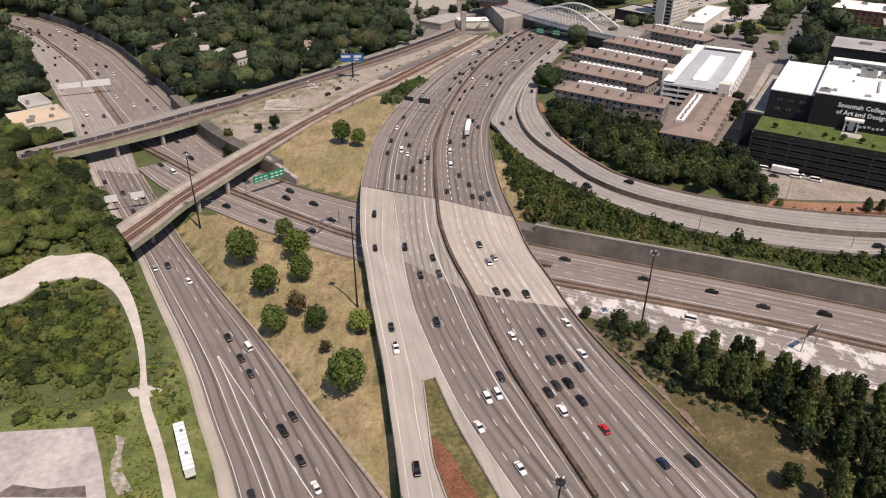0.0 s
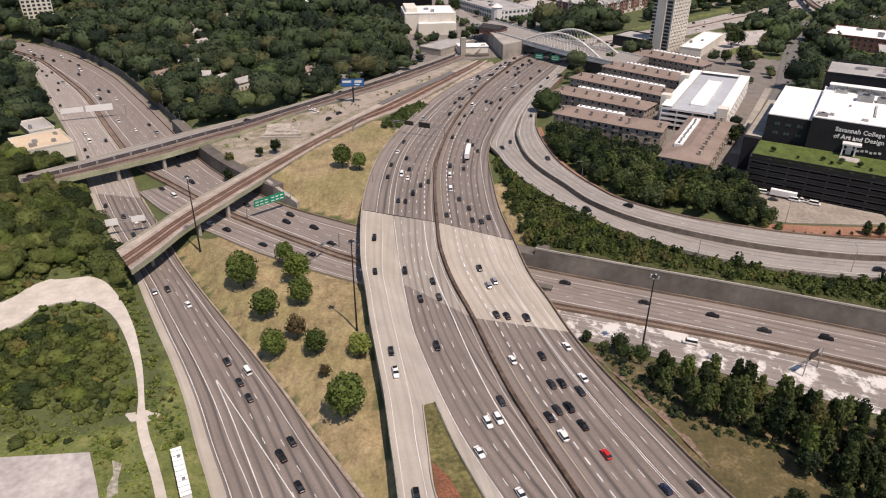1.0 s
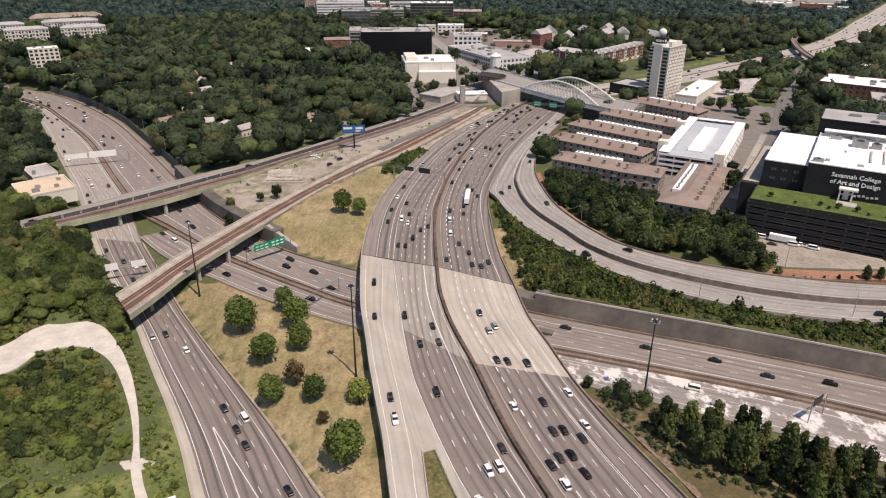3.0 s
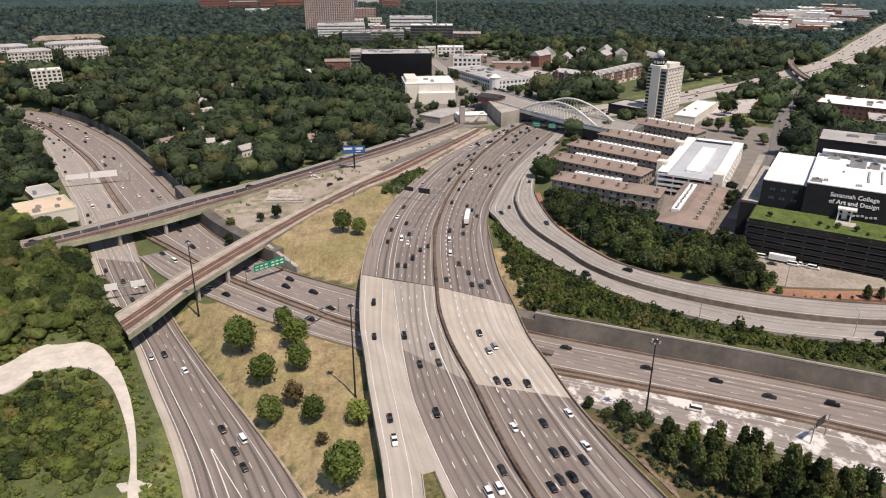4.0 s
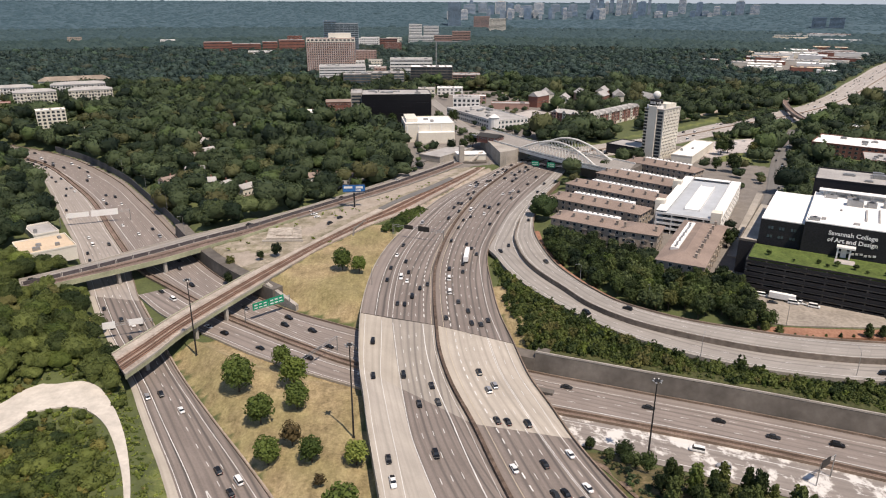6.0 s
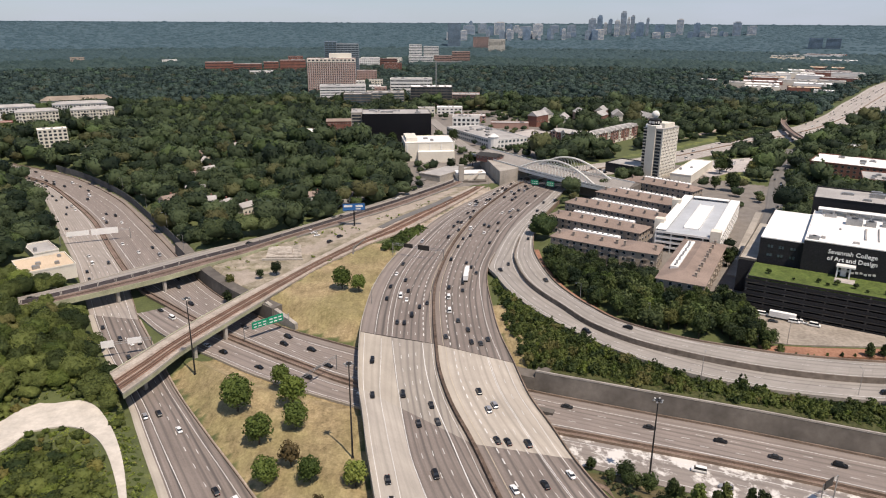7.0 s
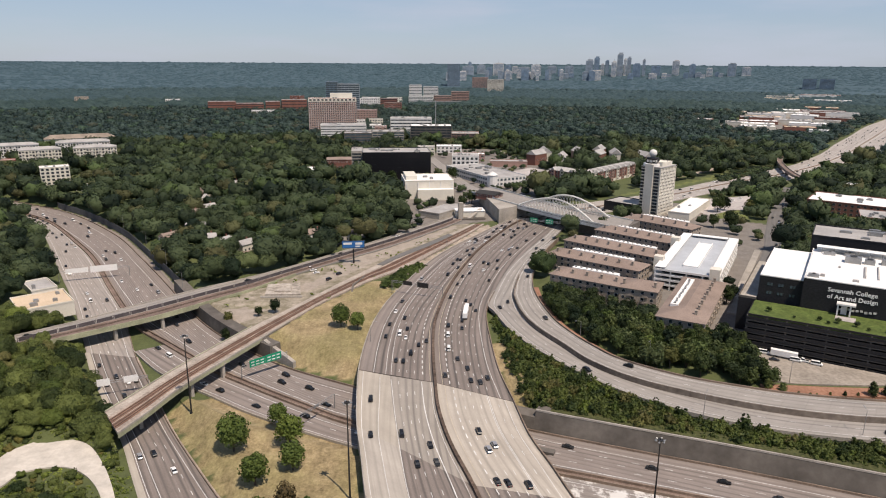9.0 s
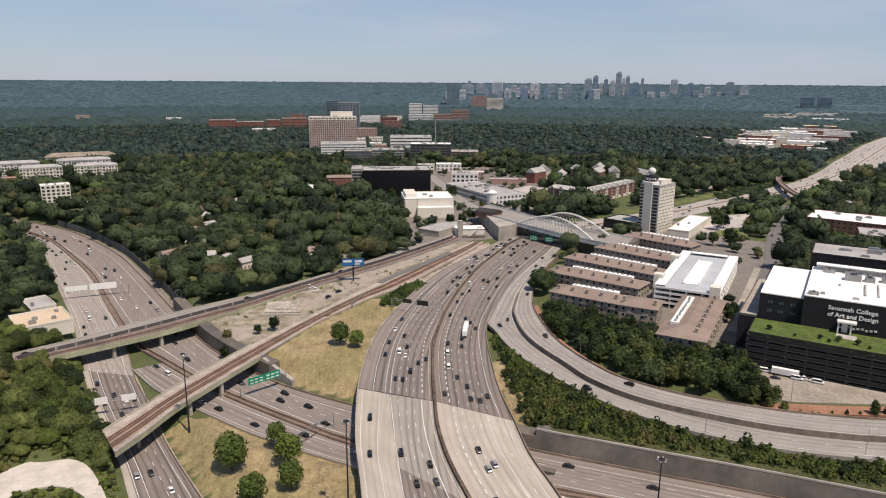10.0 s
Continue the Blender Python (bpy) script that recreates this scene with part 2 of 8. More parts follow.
LEAF_NEAR = foliage("near_woodland_green", (0.012, 0.024, 0.011), (0.138, 0.172, 0.07), (0.17, 0.16, 0.064))
LEAF_BELT = foliage("belt_leaf_green", (0.008, 0.016, 0.006), (0.068, 0.096, 0.03), (0.13, 0.125, 0.04))
LEAF_PINE = foliage("dark_evergreen", (0.014, 0.026, 0.01), (0.125, 0.155, 0.05), (0.15, 0.17, 0.05))
# distance haze is put into these greens, bluer and paler ring by ring
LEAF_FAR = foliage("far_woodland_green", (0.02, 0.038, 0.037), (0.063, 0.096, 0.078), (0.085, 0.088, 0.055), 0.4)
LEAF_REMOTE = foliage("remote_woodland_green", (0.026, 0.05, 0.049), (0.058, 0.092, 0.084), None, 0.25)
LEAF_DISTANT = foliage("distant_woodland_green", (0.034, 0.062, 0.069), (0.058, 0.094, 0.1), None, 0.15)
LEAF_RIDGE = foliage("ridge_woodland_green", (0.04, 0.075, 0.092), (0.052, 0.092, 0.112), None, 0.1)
LEAF_THICKET = foliage("thicket_green", (0.02, 0.034, 0.01), (0.155, 0.182, 0.046), (0.2, 0.165, 0.05))
LEAF_STRIP = foliage("roadside_weed_green", (0.05, 0.075, 0.018), (0.17, 0.21, 0.05), (0.19, 0.16, 0.06))
LEAF_MEADOW = foliage("meadow_green", (0.08, 0.115, 0.022), (0.25, 0.29, 0.07), (0.26, 0.2, 0.1))
LEAF_BROWN = foliage("reddish_brown_leaf", (0.06, 0.045, 0.02), (0.15, 0.11, 0.05))
BARK = surface("bark", (0.06, 0.045, 0.033), (0.13, 0.1, 0.075), fine=6)
TYRE = surface("tyre_rubber", (0.012, 0.012, 0.012), (0.022, 0.022, 0.022), bump=0)
MULCH = surface("red_mulch_bed", (0.12, 0.045, 0.024), (0.33, 0.15, 0.085), fine=1.6, coarse=0.25, stain=0.45, bump=0.8)
GREEN_SIGN = surface("green_sign_sheet", (0.0, 0.2, 0.11), (0.005, 0.27, 0.15), rough=0.4, bump=0, stain=0.1)
BLUE_SIGN = surface("blue_poster", (0.02, 0.1, 0.28), (0.03, 0.14, 0.36), rough=0.5, bump=0, stain=0.1)


def ground_material():
    """Soil, meadow, dry grass, gravel and paving, told apart by the masks that the ground sheet carries; the ridge is
    painted haze-blue.
    """
    m, n, l, p = nodes_of("ground_cover")
    pos = place_of(n)
    fine = noise_node(n, l, pos, 0.9, 6, 0.7)
    mid = noise_node(n, l, pos, 0.12, 5, 0.65)
    broad = noise_node(n, l, pos, 0.03, 3)

    def cover(stops):
        r = ramp_node(n, stops)
        l.new(math_node(n, l, "ADD", math_node(n, l, "MULTIPLY", fine, 0.5), math_node(n, l, "MULTIPLY", mid, 0.5)), r.inputs[0])
        return r.outputs[0]

    def mask(name, width=0.25):
        a = n.new("ShaderNodeAttribute")
        a.attribute_name = name
        r = ramp_node(n, [(0.5 - width, (0, 0, 0)), (0.5 + width, (1, 1, 1))])
        l.new(math_node(n, l, "ADD", a.outputs["Fac"], math_node(n, l, "MULTIPLY", math_node(n, l, "SUBTRACT", mid, 0.5), 0.7)), r.inputs[0])
        return r.outputs[0]

    col = cover([(0.3, (0.04, 0.052, 0.017)), (0.7, (0.1, 0.118, 0.038))])
    col = mix_node(n, l, mask("lawn"), col, cover([(0.36, (0.055, 0.075, 0.018)), (0.54, (0.13, 0.15, 0.042)), (0.68, (0.26, 0.22, 0.1))]))
    dry = cover([(0.34, (0.13, 0.1, 0.05)), (0.5, (0.285, 0.222, 0.128)), (0.68, (0.43, 0.345, 0.225))])
    green = ramp_node(n, [(0.42, (0, 0, 0)), (0.6, (1, 1, 1))])
    l.new(broad, green.inputs[0])
    dry = mix_node(n, l, math_node(n, l, "MULTIPLY", green.outputs[0], 0.55), dry, cover([(0.36, (0.1, 0.1, 0.032)), (0.66, (0.26, 0.235, 0.1))]))
    mown = n.new("ShaderNodeVectorMath")
    mown.operation = "MULTIPLY"
    mown.inputs[1].default_value = (0.33, 0.11, 0.3)
    l.new(pos, mown.inputs[0])
    swath = ramp_node(n, [(0.4, (0.8, 0.78, 0.72)), (0.62, (1.08, 1.07, 1.0))])
    l.new(noise_node(n, l, mown.outputs[0], 1.0, 4, 0.7), swath.inputs[0])
    dry = mix_node(n, l, 1.0, dry, swath.outputs[0], "MULTIPLY")
    col = mix_node(n, l, mask("dry"), col, dry)
    col = mix_node(n, l, mask("olive"), col, cover([(0.36, (0.05, 0.046, 0.018)), (0.52, (0.1, 0.08, 0.033)), (0.66, (0.22, 0.165, 0.09))]))
    col = mix_node(n, l, mask("dirt"), col, cover([(0.34, (0.2, 0.15, 0.112)), (0.5, (0.3, 0.25, 0.2)), (0.68, (0.46, 0.4, 0.34))]))
    col = mix_node(n, l, mask("pale", 0.12), col, cover([(0.3, (0.19, 0.155, 0.122)), (0.7, (0.4, 0.35, 0.295))]))
    col = mix_node(n, l, mask("paved", 0.12), col, cover([(0.3, (0.1, 0.09, 0.08)), (0.7, (0.24, 0.215, 0.19))]))
    # ridge ground: distance haze is painted into its blue
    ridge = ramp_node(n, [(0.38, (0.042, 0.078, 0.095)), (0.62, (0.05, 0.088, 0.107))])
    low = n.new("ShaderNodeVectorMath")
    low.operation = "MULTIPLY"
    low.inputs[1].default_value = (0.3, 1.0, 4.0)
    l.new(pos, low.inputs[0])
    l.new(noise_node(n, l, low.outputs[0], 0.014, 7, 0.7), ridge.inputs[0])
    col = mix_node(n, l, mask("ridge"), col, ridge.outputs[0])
    l.new(col, p.inputs["Base Color"])
    p.inputs["Roughness"].default_value = 0.95
    bump_node(n, l, fine, p, 0.4, 0.25)
    return m


GROUND = ground_material()
# ---------------------------------------------------------------- small tools
class Shape:
    """Gathers vertices and faces of one mesh."""

    def __init__(self):
        self.v, self.f, self.uv = [], [], []

    def poly(self, pts):
        i = len(self.v)
        self.v += [tuple(map(float, q)) for q in pts]
        self.f.append(tuple(range(i, i + len(pts))))
        return self

    def box(self, cx, cy, cz, sx, sy, sz, yaw=0.0, taper=1.0):
        """A box on its base centre (cz is the underside)."""
        c, s, i = math.cos(radians(yaw)), math.sin(radians(yaw)), len(self.v)
        for z, k in ((cz, 1.0), (cz + sz, taper)):
            for a, b in ((-1, -1), (1, -1), (1, 1), (-1, 1)):
                x, y = a * sx / 2 * k, b * sy / 2 * k
                self.v.append((cx + x * c - y * s, cy + x * s + y * c, z))
        self.f += [(i + 3, i + 2, i + 1, i), (i + 4, i + 5, i + 6, i + 7)]
        self.f += [(i + k, i + (k + 1) % 4, i + 4 + (k + 1) % 4, i + 4 + k) for k in range(4)]
        return self

    def prism(self, ring, z0, z1):
        i, n = len(self.v), len(ring)
        self.v += [(x, y, z0) for x, y in ring] + [(x, y, z1) for x, y in ring]
        self.f += [tuple(range(i + n - 1, i - 1, -1)), tuple(range(i + n, i + 2 * n))]
        self.f += [(i + k, i + (k + 1) % n, i + n + (k + 1) % n, i + n + k) for k in range(n)]
        return self

    def tube(self, a, b, r0, r1=None, n=8):
        a, b = Vector(a), Vector(b)
        r1 = r0 if r1 is None else r1
        q = (b - a).to_track_quat("Z", "Y")
        i = len(self.v)
        for p, r in ((a, r0), (b, r1)):
            for k in range(n):
                w = 2 * math.pi * k / n
                self.v.append(tuple(p + q @ Vector((r * math.cos(w), r * math.sin(w), 0))))
        self.f += [(i + k, i + (k + 1) % n, i + n + (k + 1) % n, i + n + k) for k in range(n)]
        self.f += [tuple(range(i + n - 1, i - 1, -1)), tuple(range(i + n, i + 2 * n))]
        return self

    def loft(self, rings, cap=True):
        """Skin through rings of equal count."""
        i, n = len(self.v), len(rings[0])
        for r in rings:
            self.v += [tuple(map(float, q)) for q in r]
        for j in range(len(rings) - 1):
            a, b = i + j * n, i + (j + 1) * n
            self.f += [(a + k, a + (k + 1) % n, b + (k + 1) % n, b + k) for k in range(n)]
        if cap:
            e = i + (len(rings) - 1) * n
            self.f += [tuple(range(i + n - 1, i - 1, -1)), tuple(range(e, e + n))]
        return self

    def grid(self, rows, uvs=None):
        """A sheet through rows of points."""
        i, n = len(self.v), len(rows[0])
        for r in rows:
            self.v += [tuple(map(float, q)) for q in r]
        if uvs:
            self.uv += [(i, uvs)]
        for j in range(len(rows) - 1):
            a, b = i + j * n, i + (j + 1) * n
            self.f += [(a + k, a + k + 1, b + k + 1, b + k) for k in range(n - 1)]
        return self


def mesh_of(name, sh, material, smooth=False):
    me = bpy.data.meshes.new(name)
    me.from_pydata(sh.v, [], sh.f)
    if sh.uv:
        flat = np.zeros((len(sh.v), 2))
        for i, uvs in sh.uv:
            flat[i:i + len(uvs)] = uvs
        idx = np.empty(len(me.loops), dtype=np.int32)
        me.loops.foreach_get("vertex_index", idx)
        me.uv_layers.new(name="UVMap").data.foreach_set("uv", flat[idx].astype(np.float32).ravel())
    for m in (material if isinstance(material, (list, tuple)) else [material]):
        me.materials.append(m)
    if smooth:
        me.polygons.foreach_set("use_smooth", [True] * len(me.polygons))
    me.update()
    return me


def thing(name, label, category, group="", at=(0, 0, 0), yaw=0.0, kind=""):
    ob = tagged(new(name), label, category, group, kind)
    ob.matrix_world = pose(*at, 0, 0, yaw)
    return ob


def part(name, sh, material, parent=None, label="", smooth=False):
    ob = new(name, sh if isinstance(sh, bpy.types.Mesh) else mesh_of(name, sh, material, smooth))
    ob.parent = parent
    return tagged(ob, label) if label else ob


def solid(name, sh, material, label, category, kind="", group="", smooth=False):
    return tagged(part(name, sh, material, None, "", smooth), label, category, group, kind)


def spline(pts, n):
    """n points at even steps on a Catmull-Rom curve through pts."""
    p = np.array(pts, float)
    q = np.vstack([2 * p[0] - p[1], p, 2 * p[-1] - p[-2]])
    out = []
    for k in range(len(p) - 1):
        a, b, c, d = q[k:k + 4]
        t = np.linspace(0, 1, 12, endpoint=False)[:, None]
        out.append(0.5 * (2 * b + (c - a) * t + (2 * a - 5 * b + 4 * c - d) * t**2 + (3 * b - a - 3 * c + d) * t**3))
    out = np.vstack(out + [p[-1:]])
    s = np.r_[0, np.cumsum(np.linalg.norm(np.diff(out, axis=0), axis=1))]
    u = np.linspace(0, s[-1], n)
    return np.stack([np.interp(u, s, out[:, k]) for k in range(out.shape[1])], 1)


def length(p):
    return float(np.linalg.norm(np.diff(np.asarray(p), axis=0), axis=1).sum())


def inside(px, py, ring):
    ring = np.asarray(ring, float)
    hit = np.zeros(px.shape, bool)
    x0, y0 = ring[-1]
    for x1, y1 in ring:
        if y1 != y0:
            cross = ((y0 > py) != (y1 > py)) & (px < (x1 - x0) * (py - y0) / (y1 - y0) + x0)
            hit ^= cross
        x0, y0 = x1, y1
    return hit


def gap_to(px, py, line, closed=False):
    """Distance from points to a line of segments."""
    line = np.asarray(line, float)
    if closed:
        line = np.vstack([line, line[:1]])
    best = np.full(px.shape, 1e9)
    for (x0, y0), (x1, y1) in zip(line[:-1], line[1:]):
        dx, dy = x1 - x0, y1 - y0
        t = np.clip(((px - x0) * dx + (py - y0) * dy) / max(dx * dx + dy * dy, 1e-9), 0, 1)
        best = np.minimum(best, np.hypot(px - x0 - t * dx, py - y0 - t * dy))
    return best


def smooth01(t):
    t = np.clip(t, 0, 1)
    return t * t * (3 - 2 * t)


def raised(pts, z, ref=8.0):
    """Plan points that were laid out at height ref, moved along the sight lines to height z."""
    k = (148.0 - z) / (148.0 - ref)
    return [(x * k, y * k) for x, y in pts]


# ---------------------------------------------------------------- the plan: edges of the roads and tracks
M_LEFT = [(-9.8, 115.7), (-12.5, 132.8), (-15.1, 147.9), (-18.1, 165.4), (-21.6, 182.5), (-26.3, 205.9), (-29.7, 225.2),
          (-33.4, 244.5), (-36.3, 267.5), (-38.9, 296.5), (-39.4, 323.4), (-38.2, 354.4), (-34.0, 385.8), (-28.2, 411.2),
          (-19.0, 445.5), (-6.4, 485.0), (10.3, 522.9), (29.0, 557.1), (47.5, 592.0), (66.0, 622.9)]
M_MED = [(38.5, 116.0), (33.0, 131.1), (27.3, 147.1), (21.4, 164.4), (16.4, 182.9), (10.8, 206.0), (3.6, 231.8),
         (-1.0, 257.6), (-2.8, 283.6), (-4.2, 316.8), (-4.1, 354.9), (-0.1, 391.2), (5.2, 422.7), (13.2, 458.6),
         (26.9, 507.7), (42.1, 548.6), (62.0, 595.7), (80.0, 627.6)]
M_RIGHT = [(78.7, 116.3), (70.1, 133.4), (64.5, 146.3), (55.9, 166.0), (49.9, 181.1), (44.6, 197.4), (39.7, 217.9),
           (34.4, 238.9), (31.0, 265.7), (27.0, 297.4), (25.6, 331.7), (25.3, 363.9), (27.5, 386.8), (33.2, 412.2),
           (45.9, 459.2), (64.6, 508.4), (85.9, 558.4), (106.1, 607.0)]
R_LEFT = [(30.0, 396.7), (30.6, 372.9), (35.4, 351.4), (43.7, 328.2), (55.4, 307.4), (68.6, 287.5), (84.1, 270.6),
          (104.4, 255.3), (128.6, 243.6), (153.3, 237.1), (176.0, 233.9), (230.0, 232.0)]
R_MID = [(88.1, 541.0), (67.1, 493.7), (52.4, 446.8), (45.8, 412.5), (45.1, 396.9), (46.8, 373.1), (52.3, 351.7),
         (62.7, 328.5), (72.3, 307.7), (88.4, 289.0), (110.4, 274.8), (136.1, 262.8), (162.0, 255.5), (186.2, 252.4), (240.0, 250.0)]
R_RIGHT = [(115.9, 587.1), (96.0, 549.8), (76.3, 501.2), (64.4, 459.6), (59.1, 423.6), (59.4, 397.2), (63.4, 364.5),
           (69.6, 343.9), (77.1, 327.2), (87.8, 309.9), (110.5, 292.3), (133.3, 281.9), (155.8, 274.3), (194.7, 267.7), (250.0, 265.0)]
C_UP = [(-505.0, 752.0), (-396.0, 687.0), (-341.0, 641.0), (-280.0, 575.0), (-234.8, 513.2), (-200.6, 464.3), (-175.1, 426.6),
        (-144.9, 382.0), (-120.1, 352.4), (-96.1, 330.0), (-74.3, 313.0), (-39.0, 293.3), (4.0, 270.7), (39.0, 255.0),
        (62.1, 246.0), (84.3, 237.6), (105.0, 230.0), (124.2, 222.6), (143.2, 215.0), (163.6, 206.6), (215.0, 184.0)]
C_MED = [(-490.0, 730.0), (-412.0, 664.0), (-366.0, 626.0), (-311.9, 563.0), (-268.3, 507.5), (-225.8, 442.7), (-195.2, 397.3),
         (-173.5, 367.7), (-148.4, 344.2), (-127.4, 325.0), (-107.6, 308.3), (-84.8, 291.7), (-63.1, 276.9), (-39.4, 261.5),
         (3.8, 241.6), (39.4, 227.4), (57.4, 221.2), (88.2, 210.5), (106.8, 203.8), (124.3, 197.0), (140.8, 189.9), (205.0, 161.0)]
C_LOW = [(-162.0, 334.0), (-141.8, 311.8), (-124.7, 297.5), (-103.6, 283.1), (-87.5, 271.5), (-70.2, 260.8), (-53.8, 251.9),
         (-38.6, 244.2), (3.6, 224.3), (45.2, 206.5), (73.1, 194.5), (90.8, 187.1), (107.2, 179.8), (123.0, 172.3), (139.6, 164.0), (195.0, 137.0)]
L_LEFT = [(-480.0, 719.0), (-404.0, 647.0), (-367.0, 606.0), (-333.8, 560.6), (-298.4, 506.9), (-264.4, 456.0), (-238.0, 416.8),
          (-212.9, 376.4), (-186.0, 332.3), (-167.0, 302.1), (-146.8, 273.2), (-126.5, 243.7), (-115.4, 225.6), (-103.6, 206.5),
          (-92.7, 189.1), (-81.7, 170.1), (-71.4, 150.0), (-61.6, 131.8), (-53.0, 113.0)]
L_RIGHT = [(-195.2, 393.3), (-174.5, 357.3), (-157.6, 326.6), (-140.2, 299.3), (-123.9, 273.5), (-108.7, 250.4), (-87.1, 220.9),
           (-69.3, 197.5), (-52.5, 174.5), (-37.8, 153.0), (-25.6, 136.1), (-12.0, 117.0)]
NEAR_TRACK_LOW = [(-124.6, 236.5), (-119.9, 253.2), (-115.0, 274.2), (-103.4, 306.1), (-93.5, 331.4), (-84.2, 356.2), (-71.5, 386.8), (-58.5, 411.3),
                  (-44.8, 434.0), (-25.3, 461.0), (-2.5, 508.0), (24.8, 565.7), (37.4, 597.0)]
NEAR_TRACK_UP = [(-137.4, 253.0), (-131.6, 271.2), (-126.3, 288.0), (-120.0, 305.3), (-111.5, 326.8), (-102.8, 347.6), (-92.0, 370.3), (-75.5, 405.6),
                 (-64.7, 429.2), (-51.5, 456.7), (-38.2, 483.9), (-11.3, 530.0), (17.5, 578.8), (26.6, 595.7)]
FAR_TRACK_LOW = [(-212.0, 316.0), (-191.0, 335.0), (-175.5, 348.6), (-157.4, 365.6), (-138.0, 389.0), (-120.5, 409.8), (-99.0, 443.3),
                 (-73.6, 476.1), (-36.7, 522.7), (-2.8, 574.6), (18.5, 611.0)]
FAR_TRACK_UP = [(-222.0, 332.0), (-200.5, 353.0), (-187.0, 369.2), (-172.0, 388.0), (-151.8, 410.5), (-128.2, 434.0), (-101.4, 465.1),
                (-76.4, 499.4), (-38.8, 553.4), (-3.1, 606.4), (12.3, 633.5)]
BEYOND_LEFT = [(66.0, 622.9), (92.0, 655.0), (140.0, 692.0), (209.0, 735.0), (269.0, 780.0), (319.0, 826.0), (372.0, 870.0), (433.0, 923.0), (478.0, 961.0), (515.0, 996.0), (581.0, 1074.0),
               (638.0, 1148.0), (717.0, 1260.0), (811.0, 1384.0), (987.0, 1622.0), (1194.0, 1873.0), (1600.0, 2380.0)]
BEYOND_RIGHT = [(106.1, 607.0), (130.0, 634.0), (188.0, 668.0), (249.0, 715.0), (291.0, 749.0), (340.0, 789.0), (385.0, 818.0), (430.0, 848.0), (490.0, 892.0), (581.0, 982.0), (685.0, 1093.0),
                (754.0, 1170.0), (880.0, 1330.0), (1000.0, 1480.0), (1160.0, 1690.0), (1310.0, 1870.0), (1680.0, 2330.0)]
VERGE = [(198, 748), (278, 814), (374, 902), (480, 988), (470, 966), (428, 926), (322, 840), (262, 790), (200, 742)]
INDUSTRY = [(585, 1520), (715, 1395), (880, 1590), (1035, 1740), (1216, 2065), (1050, 2091), (840, 1840), (650, 1610)]
HOTEL_LAWN = [(250, 625), (267, 664), (302, 670), (286, 626), (262, 607)]
UNDER_LAWN = [(-130, 387), (-100, 390), (-98, 380), (-124, 366)]
UNDER_PATH = [(-127, 376), (-115, 381), (-101, 376), (-109, 358), (-120, 352)]
LOOP_OUT = [(-196.0, 199.0), (-169.5, 221.5), (-164.0, 234.0), (-154.0, 241.6), (-138.8, 238.6), (-124.8, 223.9), (-112.0, 205.0), (-100.6, 183.2),
            (-92.2, 163.6), (-86.6, 152.0), (-81.6, 143.8), (-74.0, 130.4), (-61.6, 107.0)]
LOOP_IN = [(-186.0, 178.0), (-162.6, 199.7), (-154.9, 208.2), (-151.7, 218.5), (-140.6, 222.5), (-130.2, 218.7), (-119.0, 207.8), (-105.4, 187.0), (-96.4, 169.0),
           (-91.8, 156.0), (-85.6, 144.6), (-77.6, 131.4), (-65.2, 107.0)]

LOW_ROADS = [L_LEFT[8:] + L_RIGHT[2:][::-1], C_UP[6:] + C_LOW[::-1], L_LEFT[:9] + [(-160, 331)] + C_UP[:9][::-1]]
WALL_SIDES = [C_UP[13:], C_UP[6:10]]
HIGH_ROADS = [M_LEFT + M_RIGHT[::-1], M_RIGHT[12:17][::-1] + R_LEFT + R_RIGHT[::-1]]


# ---------------------------------------------------------------- ground
def ground_height(px, py):
    px, py = np.asarray(px, float), np.asarray(py, float)
    base = np.full(px.shape, 8.0)
    # the wedge of grass and the meadow with the dirt loop lie lower than the main road
    med = np.interp(py, [p[1] for p in M_LEFT], [p[0] for p in M_LEFT])
    low = smooth01((med + 6 - px) / 6) * smooth01((252 - py) / 14) * smooth01((px + 235) / 60)
    base -= 5.0 * low
    # a long wooded ridge closes the view
    far = np.hypot(px, py)
    base += 127.0 * np.clip((far - 3500) / 1350, 0, 1)
    for ring in HIGH_ROADS:
        under = np.where(inside(px, py, ring), 0.0, gap_to(px, py, ring, True))
        base -= 1.3 * smooth01((7 - under) / 4)
    d = np.full(px.shape, 1e9)
    for ring in LOW_ROADS:
        d = np.minimum(d, np.where(inside(px, py, ring), 0.0, gap_to(px, py, ring, True)))
    walled = np.zeros(px.shape, bool)
    for side in WALL_SIDES:
        walled |= (gap_to(px, py, side) < d + 0.01) & (d > 0)
    span = np.where(walled, 2.0, np.where(low > 0.5, 6.0, 17.0))
    s = smooth01((d - np.where(walled, 5.0, 2.4)) / span)
    return -0.35 + (base + 0.35) * s


def axis(lo, hi, step, far_lo, far_hi, growth):
    mid = list(np.arange(lo, hi + step / 2, step))
    s = step
    while mid[-1] < far_hi:
        s *= growth
        mid.append(mid[-1] + s)
    while mid[0] > far_lo:
        step *= growth
        mid.insert(0, mid[0] - step)
    return np.array(mid)


